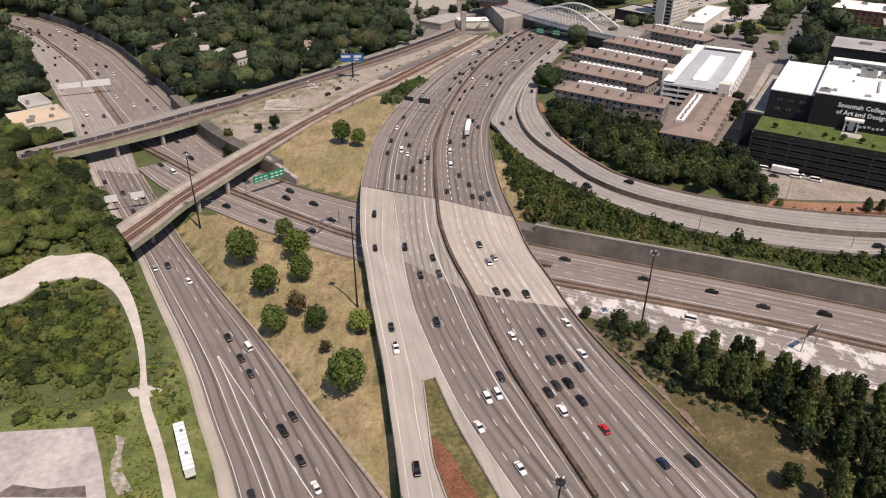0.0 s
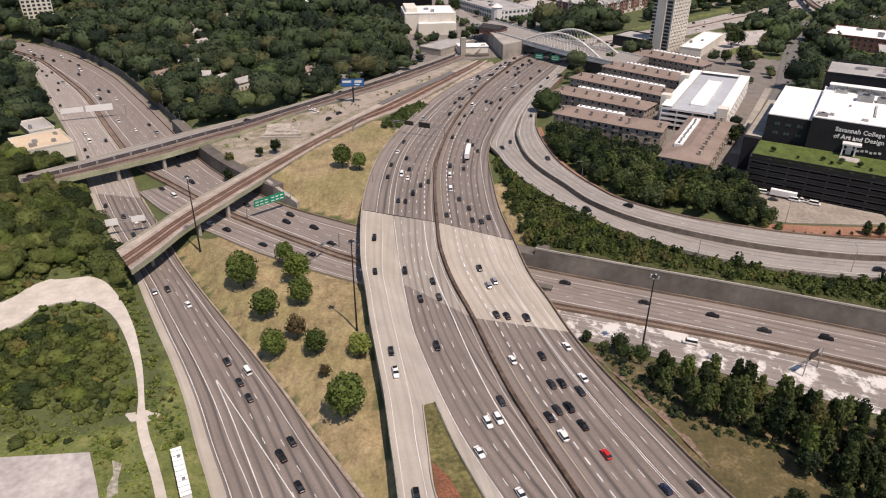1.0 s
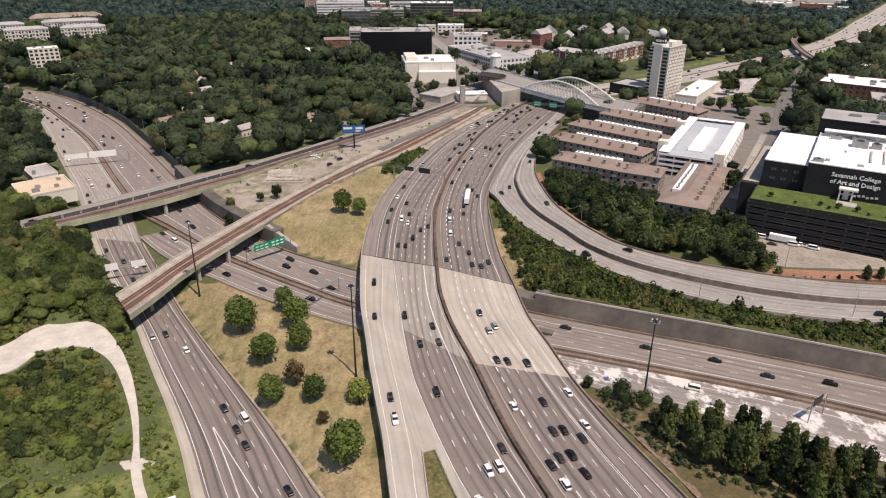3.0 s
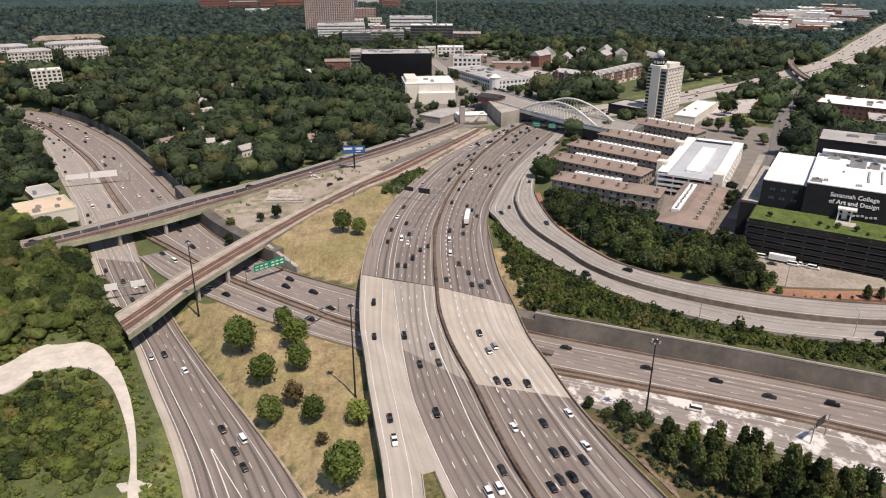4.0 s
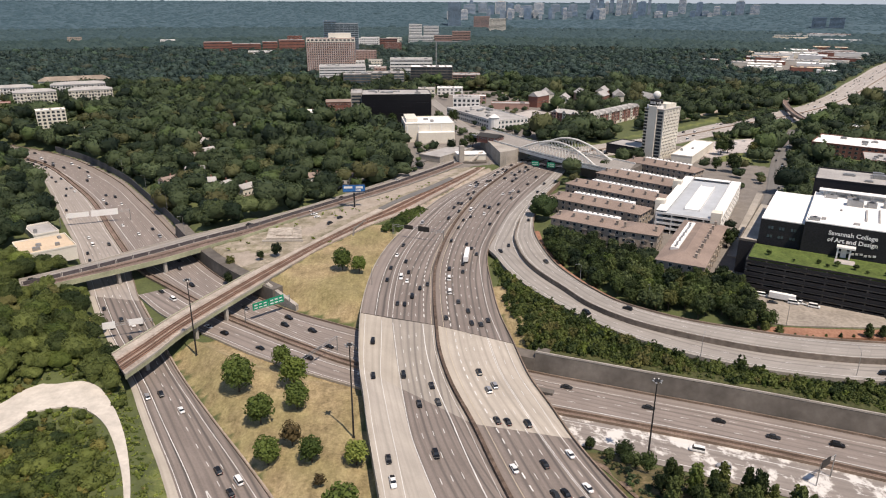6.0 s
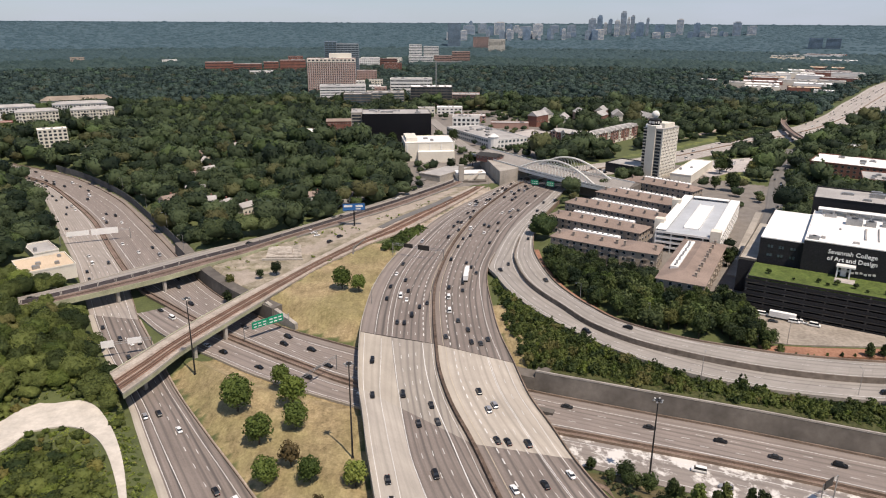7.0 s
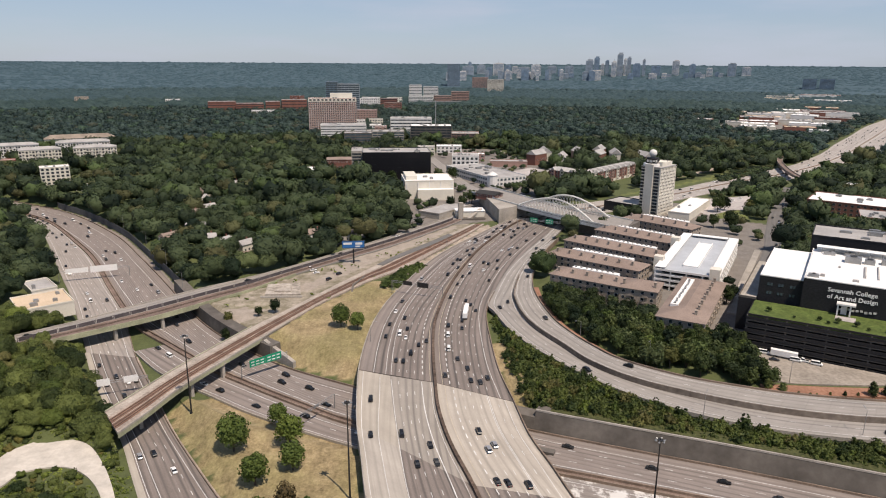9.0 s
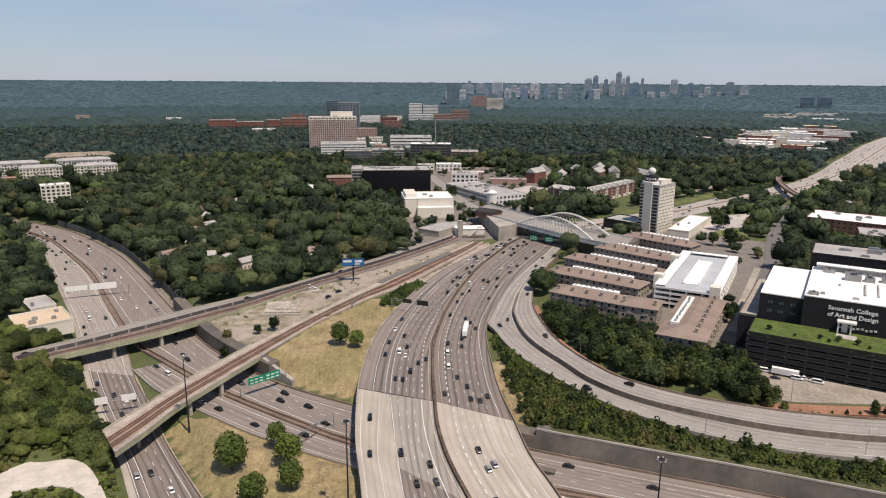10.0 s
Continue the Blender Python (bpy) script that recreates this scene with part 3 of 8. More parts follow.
GRASS_WEDGE = [(-118, 268), (-100, 292), (-62, 262), (-34, 246), (-10, 116), (-14, 112)] + [(-26, 138), (-52, 175), (-87, 222), (-108, 252)]
GRASS_NORTH = [(-93, 332), (-74, 316), (-39, 298), (-40, 330), (-38, 360), (-30, 405), (-34, 430), (-45, 434), (-58.5, 411.3), (-71.5, 386.8), (-84.2, 356.2)]
GRASS_EAST = [(80, 110), (46, 200), (60, 200), (120, 172), (200, 130), (150, 80), (90, 80)]
BANK = R_LEFT + [(230, 200)] + [(p[0] + 3, p[1] + 7) for p in C_UP[13:20][::-1]] + [(30, 300), (28, 345)]
MEADOW = [(-130, 100), (-150, 150), (-105, 150), (-85, 162), (-100, 200), (-108, 214), (-90, 186), (-66, 140), (-50, 100)]
BANK_EDGE = M_RIGHT[7:11] + [(x + 8, y + 2) for x, y in M_RIGHT[7:11][::-1]]
RAIL_STRIP = NEAR_TRACK_UP[5:] + FAR_TRACK_LOW[::-1][:-3]
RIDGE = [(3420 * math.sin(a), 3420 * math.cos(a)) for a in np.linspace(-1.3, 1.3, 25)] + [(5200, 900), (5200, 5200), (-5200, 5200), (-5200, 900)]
RAIL_YARD = [(-84, 430), (-100, 415), (-108, 398), (-92, 400), (-66, 445), (-36, 500), (10, 580), (16, 600), (-30, 535), (-72, 478)]
EAST_STRIP = NEAR_TRACK_LOW[9:] + M_LEFT[13:19][::-1]
TOWN = [(-46, 560), (-32, 600), (-40, 690), (-52, 790), (-130, 800), (-140, 930), (-20, 1000), (-10, 1150), (90, 1150), (140, 950), (150, 830), (110, 790), (95, 690), (62, 622), (20, 600)]
CAMPUS = [(76, 440), (84, 392), (112, 384), (126, 345), (140, 325), (158, 330), (172, 350), (212, 440), (262, 528), (300, 600), (250, 640), (212, 640), (150, 600), (118, 560), (88, 505)]
HOTEL_LOT = [(176, 640), (205, 690), (245, 700), (270, 700), (262, 640), (236, 590), (205, 585)]

xs = axis(-250, 260, 4.2, -4300, 4300, 1.045)
ys = axis(90, 640, 4.2, -1500, 4900, 1.035)
gx, gy = np.meshgrid(xs, ys)
gz = ground_height(gx, gy)
gz = gz + 0.35 * np.sin(gx * 0.21 + gy * 0.13) * np.sin(gy * 0.17 - gx * 0.09) * (gz > 1.5)
nx, ny = len(xs), len(ys)
gm = bpy.data.meshes.new("ground")
idx = np.arange(nx * ny).reshape(ny, nx)
quads = np.stack([idx[:-1, :-1], idx[:-1, 1:], idx[1:, 1:], idx[1:, :-1]], -1).reshape(-1, 4)
gm.from_pydata(np.stack([gx, gy, gz], -1).reshape(-1, 3).tolist(), [], quads.tolist())
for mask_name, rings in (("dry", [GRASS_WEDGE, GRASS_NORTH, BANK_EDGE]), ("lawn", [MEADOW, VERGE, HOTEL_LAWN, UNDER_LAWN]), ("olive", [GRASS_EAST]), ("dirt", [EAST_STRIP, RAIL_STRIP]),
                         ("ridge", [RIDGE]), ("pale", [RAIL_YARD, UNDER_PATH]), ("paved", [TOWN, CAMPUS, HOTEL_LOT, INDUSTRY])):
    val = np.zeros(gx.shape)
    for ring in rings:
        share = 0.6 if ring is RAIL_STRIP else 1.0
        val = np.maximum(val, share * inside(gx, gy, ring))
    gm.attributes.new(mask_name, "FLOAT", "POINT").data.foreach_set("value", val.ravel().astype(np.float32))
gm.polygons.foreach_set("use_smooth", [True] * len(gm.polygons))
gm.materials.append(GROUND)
ground = tagged(new("ground", gm), "rolling ground with dry grass, meadow and paved town blocks", "ground", "", "structure")


# ---------------------------------------------------------------- roads
def ribbon(sh, left, right, z, n, thick=0.5, cols=2):
    """A slab between two edges: its top with UV in metres, and its sides."""
    a, b = spline(left, n), spline(right, n)
    mid = (a + b) / 2
    s = np.r_[0, np.cumsum(np.linalg.norm(np.diff(mid, axis=0), axis=1))]
    zz = np.broadcast_to(np.asarray(z(mid[:, 0], mid[:, 1]) if callable(z) else z, float), (n,))
    rows, uvs = [], []
    for k in range(n):
        w = float(np.linalg.norm(b[k] - a[k]))
        for c in range(cols + 1):
            uvs.append((w * c / cols, s[k]))
        rows.append([(*(a[k] + (b[k] - a[k]) * c / cols), zz[k]) for c in range(cols + 1)])
    sh.grid(rows, uvs)
    for e in (a, b):
        sh.grid([[(*e[k], zz[k]), (*e[k], zz[k] - thick)] for k in range(n)])
    sh.grid([[(*a[k], zz[k] - thick), (*b[k], zz[k] - thick)] for k in range(n)])
    for k in (0, n - 1):
        sh.poly([(*a[k], zz[k]), (*b[k], zz[k]), (*b[k], zz[k] - thick), (*a[k], zz[k] - thick)])
    return sh


def lane_line(sh, left, right, f, z, width=0.15, dash=None, start=0.0, n=240):
    """A painted line at the share f of the way between two edges; dash = (painted, period)."""
    a, b = spline(left, n), spline(right, n)
    p = a + (b - a) * f
    s = np.r_[0, np.cumsum(np.linalg.norm(np.diff(p, axis=0), axis=1))]
    spans = [(0.0, s[-1])] if dash is None else [(u, u + dash[0]) for u in np.arange(start, s[-1] - dash[0], dash[1])]
    for u0, u1 in spans:
        m = max(2, int((u1 - u0) / 4) + 1)
        u = np.linspace(u0, u1, m)
        q = np.stack([np.interp(u, s, p[:, 0]), np.interp(u, s, p[:, 1])], 1)
        t = np.gradient(q, axis=0) if m > 2 else np.repeat(q[1:] - q[:1], 2, 0)
        t /= np.linalg.norm(t, axis=1, keepdims=True)
        nrm = np.stack([-t[:, 1], t[:, 0]], 1) * width / 2
        sh.grid([[(*(q[k] + nrm[k]), z), (*(q[k] - nrm[k]), z)] for k in range(m)])
    return sh


def barrier(sh, line, z, n, height=0.9, width=0.6, lift=0.0):
    """A wall with a sloped face along a line."""
    p = spline(line, n)
    t = np.gradient(p, axis=0)
    t /= np.linalg.norm(t, axis=1, keepdims=True)
    w = np.stack([-t[:, 1], t[:, 0]], 1)
    rings = []
    for k in range(n):
        q, o = p[k], w[k]
        rings.append([(*(q + o * width / 2), z - lift), (*(q + o * width * 0.42), z + height), (*(q - o * width * 0.42), z + height), (*(q - o * width / 2), z - lift)])
    return sh.loft(rings)


def cut(line, i, j):
    return line[i:j + 1]


DECK_Z = 8.0
ASPHALT_PALE = paving("bleached_asphalt", (0.25, 0.22, 0.195), (0.385, 0.345, 0.31), 0.35)
CONCRETE_RUST = surface("rust_stained_concrete", (0.06, 0.043, 0.034), (0.2, 0.142, 0.108), fine=0.5, coarse=0.03, stain=0.5)
DECK_PALE = paving("pale_bridge_lanes", (0.34, 0.305, 0.26), (0.5, 0.447, 0.38), 0.3)
FREEWAY_FAR = paving("far_freeway", (0.3, 0.27, 0.245), (0.44, 0.4, 0.36), 0.35)
road_main = thing("road", "twelve-lane main freeway of worn asphalt with a concrete bridge", "road", kind="structure")
EDGE = [(20.5, 114.0), (14.2, 127.1), (7.5, 141.6), (3.4, 152.0), (-1.5, 166.5), (-7.5, 186.5), (-11.7, 204.0), (-17.0, 238.0), (-20.5, 265.0), (-23.2, 287.0)]
part("exit_ramp", ribbon(Shape(), cut(M_LEFT, 0, 7), EDGE[:7] + [(-15.6, 229.0)], DECK_Z, 60, 8.5, 4), CONCRETE_RAMP, road_main, "pale concrete exit ramp")
part("carriageway", ribbon(Shape(), EDGE[:7] + [(-15.6, 229.0)], cut(M_MED, 0, 5), DECK_Z, 60, 8.5, 6), ASPHALT, road_main)
se = ribbon(Shape(), cut(M_MED, 0, 5), cut(M_RIGHT, 0, 5), DECK_Z, 60, 8.5, 6)
part("carriageway", se, ASPHALT, road_main)
MID_EDGE = [(-15.6, 229.0), (-20.5, 262.0), (-23.8, 290.5)]
part("bridge_deck", ribbon(Shape(), cut(M_LEFT, 7, 9), MID_EDGE, DECK_Z, 30, 1.9, 6), CONCRETE_DECK, road_main, "pale concrete bridge deck")
part("bridge_deck", ribbon(Shape(), MID_EDGE, cut(M_MED, 5, 8), DECK_Z, 30, 1.9, 6), DECK_WORN, road_main, "worn concrete bridge lanes")
part("bridge_deck", ribbon(Shape(), cut(M_MED, 5, 8), cut(M_RIGHT, 5, 8), DECK_Z, 30, 1.9, 6), DECK_PALE, road_main, "pale concrete bridge deck")
part("carriageway", ribbon(Shape(), M_LEFT[9:], M_MED[8:], DECK_Z + 0.2, 120, 2.0, 6), ASPHALT, road_main)
part("carriageway", ribbon(Shape(), M_MED[8:], M_RIGHT[8:], DECK_Z + 0.2, 120, 2.0, 6), ASPHALT, road_main)
far_road = tagged(part("road", ribbon(Shape(), BEYOND_LEFT, BEYOND_RIGHT, lambda a, b: ground_height(a, b) + 0.6, 160, 2.0, 4), FREEWAY_FAR), "wide pale freeway running off to the far woods", "road", "", "structure")

cross_road = thing("road", "sunken cross freeway of grey asphalt with stained median walls", "road", kind="structure")
part("carriageway", ribbon(Shape(), C_UP, C_MED[1:], 0.0, 150, 0.6, 5), ASPHALT_OLD, cross_road)
part("carriageway", ribbon(Shape(), C_MED[8:15], C_LOW[:9], 0.0, 60, 0.6, 5), ASPHALT_OLD, cross_road)
part("carriageway", ribbon(Shape(), C_MED[14:], C_LOW[8:], 0.0, 60, 0.6, 5), ASPHALT_PATCHED, cross_road, "asphalt with worn white patches")
left_road = thing("road", "sunken freeway of grey asphalt passing under two rail bridges", "road", kind="structure")
part("carriageway", ribbon(Shape(), L_LEFT[:9], C_MED[1:7] + L_RIGHT[1:3], 0.0, 90, 0.6, 5), ASPHALT_PALE, left_road, "pale worn asphalt")
part("carriageway", ribbon(Shape(), L_LEFT[8:], L_RIGHT[2:], 0.0, 90, 0.6, 5), ASPHALT, left_road)

ramp_low = M_RIGHT[12:17][::-1]
ramp = thing("road", "pale concrete ramp curving away beside the main freeway", "road", kind="structure")
part("carriageway", ribbon(Shape(), [(104, 604), (86.5, 558.4)] + ramp_low[1:] + R_LEFT[1:], [(108, 590)] + R_MID, DECK_Z + 0.3, 120, 1.5, 4), CONCRETE_ROAD, ramp)
ramp_high = thing("road", "pale concrete ramp on a low retaining wall", "road", kind="structure")
RH_L, RH_R = raised(R_MID, 10.0), raised(R_RIGHT, 10.0)
part("carriageway", ribbon(Shape(), RH_L, RH_R[1:], 10.0, 120, 4.0, 4), CONCRETE_ROAD, ramp_high)

# painted lines
DASH = (3.05, 12.2)
marks = Shape()
zm = DECK_Z + 0.03
SOUTH_MED = cut(M_MED, 0, 8)
for f, d, w in ((0.01, None, 0.24), (0.175, DASH, 0.22), (0.345, DASH, 0.22), (0.515, DASH, 0.22), (0.695, None, 0.36), (0.9, None, 0.16)):
    lane_line(marks, EDGE, SOUTH_MED, f, zm, w, d, 2.0 + 5 * f)
for f, w in ((0.16, 0.18), (0.72, 0.18)):
    lane_line(marks, cut(M_LEFT, 0, 9), [(1.2, 114.0), (-4.2, 142.0), (-6.3, 159.5), (-12.0, 190.0), (-16.5, 212.0), (-21.0, 238.0), (-22.5, 265.0), (-24.2, 287.0)], f, zm, w)
SOUTH_R = cut(M_RIGHT, 0, 8)
for f, d, w in ((0.235, (3.0, 6.2), 0.42), (0.345, DASH, 0.2), (0.45, DASH, 0.2), (0.55, DASH, 0.2), (0.665, None, 0.2), (0.682, None, 0.2), (0.785, DASH, 0.2), (0.885, None, 0.2)):
    lane_line(marks, SOUTH_MED, SOUTH_R, f, zm, w, d, 1.0 + 6 * f)
NORTH_L, NORTH_M, NORTH_R = M_LEFT[9:], M_MED[8:], M_RIGHT[8:]
for f, d, w in ((0.2, None, 0.22), (0.36, None, 0.2), (0.43, None, 0.2), (0.535, DASH, 0.2), (0.635, DASH, 0.2), (0.735, DASH, 0.2), (0.845, (3.0, 6.2), 0.42)):
    lane_line(marks, NORTH_L, NORTH_M, f, zm + 0.2, w, d, 1.0 + 6 * f, 300)
for f, d, w in ((0.2, (3.0, 6.2), 0.42), (0.325, DASH, 0.2), (0.45, DASH, 0.2), (0.575, DASH, 0.2), (0.7, DASH, 0.2), (0.84, None, 0.22)):
    lane_line(marks, NORTH_M, NORTH_R, f, zm + 0.2, w, d, 1.0 + 6 * f, 300)
part("lane_lines", marks, WHITE_LINE, road_main, "white painted lane lines")
yel = Shape()
lane_line(yel, SOUTH_MED, SOUTH_R, 0.125, zm, 0.2)
lane_line(yel, NORTH_M, NORTH_R, 0.1, zm + 0.2, 0.2)
lane_line(yel, NORTH_L, NORTH_M, 0.94, zm + 0.2, 0.2)
part("edge_lines", yel, YELLOW_LINE, road_main, "faded yellow edge lines")
cm = Shape()
for f, d, w in ((0.2, None, 0.22), (0.35, DASH, 0.2), (0.5, DASH, 0.2), (0.65, DASH, 0.2), (0.82, None, 0.3)):
    lane_line(cm, C_UP, C_MED[1:], f, 0.03, w, d, 6 * f, 400)
for f, d, w in ((0.25, None, 0.3), (0.5, DASH, 0.2), (0.85, None, 0.2)):
    lane_line(cm, C_MED[8:], C_LOW, f, 0.03, w, d, 6 * f, 300)
part("lane_lines", cm, WHITE_LINE, cross_road, "white painted lane lines")
lm = Shape()
for f, d, w in ((0.11, None, 0.22), (0.26, None, 0.24), (0.55, DASH, 0.2), (0.7, DASH, 0.2), (0.86, None, 0.2)):
    lane_line(lm, L_LEFT[8:], L_RIGHT[2:], f, 0.03, w, d, 6 * f)
GORE_A = [(-75.4, 179.8), (-66.2, 163.7), (-56.0, 144.9), (-43.8, 122.2), (-40.2, 115.4)]
GORE_B = [(-75.2, 180.0), (-64.0, 164.5), (-50.5, 145.8), (-33.8, 122.3), (-29.0, 115.6)]
lane_line(lm, GORE_A, GORE_A, 0.0, 0.03, 0.3)
lane_line(lm, GORE_B, GORE_B, 0.0, 0.03, 0.3)
for f, d, w in ((0.12, None, 0.2), (0.3, DASH, 0.2), (0.46, DASH, 0.2), (0.62, DASH, 0.2), (0.85, None, 0.24)):
    lane_line(lm, L_LEFT[:9], C_MED[1:7] + L_RIGHT[1:3], f, 0.03, w, d, 6 * f, 300)
part("lane_lines", lm, WHITE_LINE, left_road, "white painted lane lines")
rm = Shape()
RA, RB = [(104, 604), (86.5, 558.4)] + ramp_low[1:] + R_LEFT[1:], [(108, 590)] + R_MID
for f, d, w in ((0.2, None, 0.2), (0.5, DASH, 0.18), (0.86, None, 0.18)):
    lane_line(rm, RA, RB, f, DECK_Z + 0.33, w, d, 3, 300)
part("lane_lines", rm, WHITE_LINE, ramp, "white painted lane lines")
rm = Shape()
for f, d, w in ((0.14, None, 0.18), (0.5, DASH, 0.18), (0.84, None, 0.18)):
    lane_line(rm, RH_L, RH_R[1:], f, 10.03, w, d, 3, 300)
part("lane_lines", rm, WHITE_LINE, ramp_high, "white painted lane lines")

bm_ = Shape()
for f in (0.04, 0.14, 0.23, 0.32, 0.41, 0.52, 0.61, 0.71, 0.81, 0.92):
    a_, b_ = spline(BEYOND_LEFT, 320), spline(BEYOND_RIGHT, 320)
    q_ = a_ + (b_ - a_) * f
    w_ = (b_ - a_) / np.linalg.norm(b_ - a_, axis=1, keepdims=True) * 0.22
    for k in range(2, 318, 1 if f in (0.04, 0.41, 0.52, 0.92) else 3):
        zz = 8.66
        bm_.poly([(*(q_[k] - w_[k]), zz), (*(q_[k] + w_[k]), zz), (*(q_[k + 1] + w_[k + 1]), zz), (*(q_[k + 1] - w_[k + 1]), zz)])
part("lane_lines", bm_, WHITE_LINE, far_road, "white painted lane lines")
part("median_wall", barrier(Shape(), [tuple(q) for q in (a_ + (b_ - a_) * 0.465)[::4]], 8.6, 120, 0.9, 1.2), CONCRETE_STAINED, far_road)
na_, nb_ = spline(M_LEFT[9:], 120), spline(M_MED[8:], 120)
part("shoulder", ribbon(Shape(), [tuple(q) for q in na_], [tuple(q) for q in na_ + (nb_ - na_) * 0.17], DECK_Z + 0.23, 120, 0.1, 2), ASPHALT_OLD, road_main, "paler hard shoulder")
# pale shoulders of the left road
la_, lb_ = spline(L_LEFT[8:], 90), spline(L_RIGHT[2:], 90)
part("shoulder", ribbon(Shape(), [tuple(q) for q in la_ - (lb_ - la_) * 0.035], [tuple(q) for q in la_ + (lb_ - la_) * 0.08], 0.02, 90, 0.3, 2), CONCRETE_DECK, left_road, "pale concrete shoulder")
part("shoulder", ribbon(Shape(), [tuple(q) for q in la_ + (lb_ - la_) * 1.008], [tuple(q) for q in la_ + (lb_ - la_) * 1.04], 0.25, 90, 0.8, 2), RAIL_DIRT, left_road, "sandy rubble edge strip")
# median and side walls
part("median_wall", barrier(Shape(), M_MED, DECK_Z + 0.1, 140, 1.15, 1.5, 0.3), CONCRETE_RUST, road_main, "dark stained concrete median wall")
part("parapet", barrier(Shape(), M_LEFT, DECK_Z, 140, 0.95, 0.5, 0.5), CONCRETE, road_main)
part("parapet", barrier(Shape(), M_RIGHT[:14], DECK_Z, 120, 0.95, 0.5, 0.5), CONCRETE_STAINED, road_main)
cmid = spline(C_MED, 150)
cmt = np.gradient(cmid, axis=0)
cmt /= np.linalg.norm(cmt, axis=1, keepdims=True)
cmo = np.stack([-cmt[:, 1], cmt[:, 0]], 1)
part("median_strip", ribbon(Shape(), [tuple(q) for q in cmid - cmo * 1.5], [tuple(q) for q in cmid + cmo * 1.5], 0.12, 150, 0.4, 2), BALLAST, cross_road, "dirty strip between the median walls")
for side in (-1.5, 1.5):
    part("median_wall", barrier(Shape(), [tuple(q) for q in cmid + cmo * side], 0.0, 150, 1.1, 0.6, 0.2), CONCRETE_STAINED, cross_road, "rust-stained median wall")
part("side_wall", barrier(Shape(), C_UP, 0.0, 150, 0.9, 0.5, 0.2), CONCRETE_STAINED, cross_road)
part("side_wall", barrier(Shape(), C_LOW[:9], 0.0, 60, 0.8, 0.5, 0.2), CONCRETE, cross_road)
part("side_wall", barrier(Shape(), L_RIGHT, 0.0, 90, 0.75, 0.4, 0.2), CONCRETE_STAINED, left_road)
part("parapet", barrier(Shape(), RA[4:], DECK_Z + 0.3, 90, 0.9, 0.5, 0.8), CONCRETE, ramp)
part("retaining_wall", barrier(Shape(), RH_L[2:], 8.3, 120, 2.6, 0.7, 0.5), surface("weathered_ramp_wall", (0.14, 0.115, 0.095), (0.25, 0.21, 0.175), fine=0.4, coarse=0.05, stain=0.4), ramp_high, "dark weathered retaining wall")
part("parapet", barrier(Shape(), RH_R[1:], 10.0, 120, 0.9, 0.5, 2.5), CONCRETE_STAINED, ramp_high)

# upright dark wall between the two rail bridges
up_ = spline([(-178.0, 431.0)] + C_UP[6:10] + [(-88.0, 323.0)], 50)
ut_ = np.gradient(up_, axis=0)
ut_ /= np.linalg.norm(ut_, axis=1, keepdims=True)
uo_ = np.stack([-ut_[:, 1], ut_[:, 0]], 1)
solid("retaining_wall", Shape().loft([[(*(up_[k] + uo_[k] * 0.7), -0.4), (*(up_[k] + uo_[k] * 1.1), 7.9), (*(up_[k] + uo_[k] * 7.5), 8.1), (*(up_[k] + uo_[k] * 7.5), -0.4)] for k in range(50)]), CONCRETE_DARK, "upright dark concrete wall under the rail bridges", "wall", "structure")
solid("wing_wall", Shape().loft([[(-92, 329, -0.4), (-91, 331, -0.4), (-91, 331, 9.0), (-92, 329, 9.0)], [(-74, 315, -0.4), (-73, 317, -0.4), (-73, 317, 3.0), (-74, 315, 3.0)]]), CONCRETE, "pale sloping concrete wing wall", "wall", "structure")
# the slanted retaining wall along the cross freeway
wp = spline(C_UP[12:], 80)
wt = np.gradient(wp, axis=0)
wt /= np.linalg.norm(wt, axis=1, keepdims=True)
wo = np.stack([-wt[:, 1], wt[:, 0]], 1)
beside = int(np.argmax(wp[:, 0] > 36.0))
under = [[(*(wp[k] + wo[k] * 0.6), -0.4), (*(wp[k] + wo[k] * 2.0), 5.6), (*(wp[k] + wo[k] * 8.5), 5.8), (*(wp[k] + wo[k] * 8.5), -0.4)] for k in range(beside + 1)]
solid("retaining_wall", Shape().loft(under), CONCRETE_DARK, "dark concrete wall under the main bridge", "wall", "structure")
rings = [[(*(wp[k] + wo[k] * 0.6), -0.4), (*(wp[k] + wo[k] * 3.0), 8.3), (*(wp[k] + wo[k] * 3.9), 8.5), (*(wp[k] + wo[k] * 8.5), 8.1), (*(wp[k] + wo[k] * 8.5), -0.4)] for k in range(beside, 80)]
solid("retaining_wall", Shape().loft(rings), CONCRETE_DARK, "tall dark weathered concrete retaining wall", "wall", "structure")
WEEDY = surface("weedy_soil", (0.03, 0.042, 0.014), (0.12, 0.12, 0.045), fine=0.8, coarse=0.15, stain=0.4)
solid("soil_bank", ribbon(Shape(), [tuple(q) for q in (wp + wo * 4.3)[beside + 2::4]], [tuple(q) for q in (wp + wo * 10.5)[beside + 2::4]], 8.62, 60, 0.7, 2), WEEDY, "weedy soil strip above the retaining wall", "soil", "structure")
solid("trim", barrier(Shape(), [tuple(q) for q in (wp + wo * 3.2)[beside::4]], 8.3, 60, 0.5, 0.8, 0.2), CONCRETE, "pale concrete coping along the retaining wall", "trim", "structure")

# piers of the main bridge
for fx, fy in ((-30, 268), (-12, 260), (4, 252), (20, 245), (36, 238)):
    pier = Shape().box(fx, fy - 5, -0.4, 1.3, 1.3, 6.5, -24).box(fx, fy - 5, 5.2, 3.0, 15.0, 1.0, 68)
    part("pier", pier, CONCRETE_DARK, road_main)

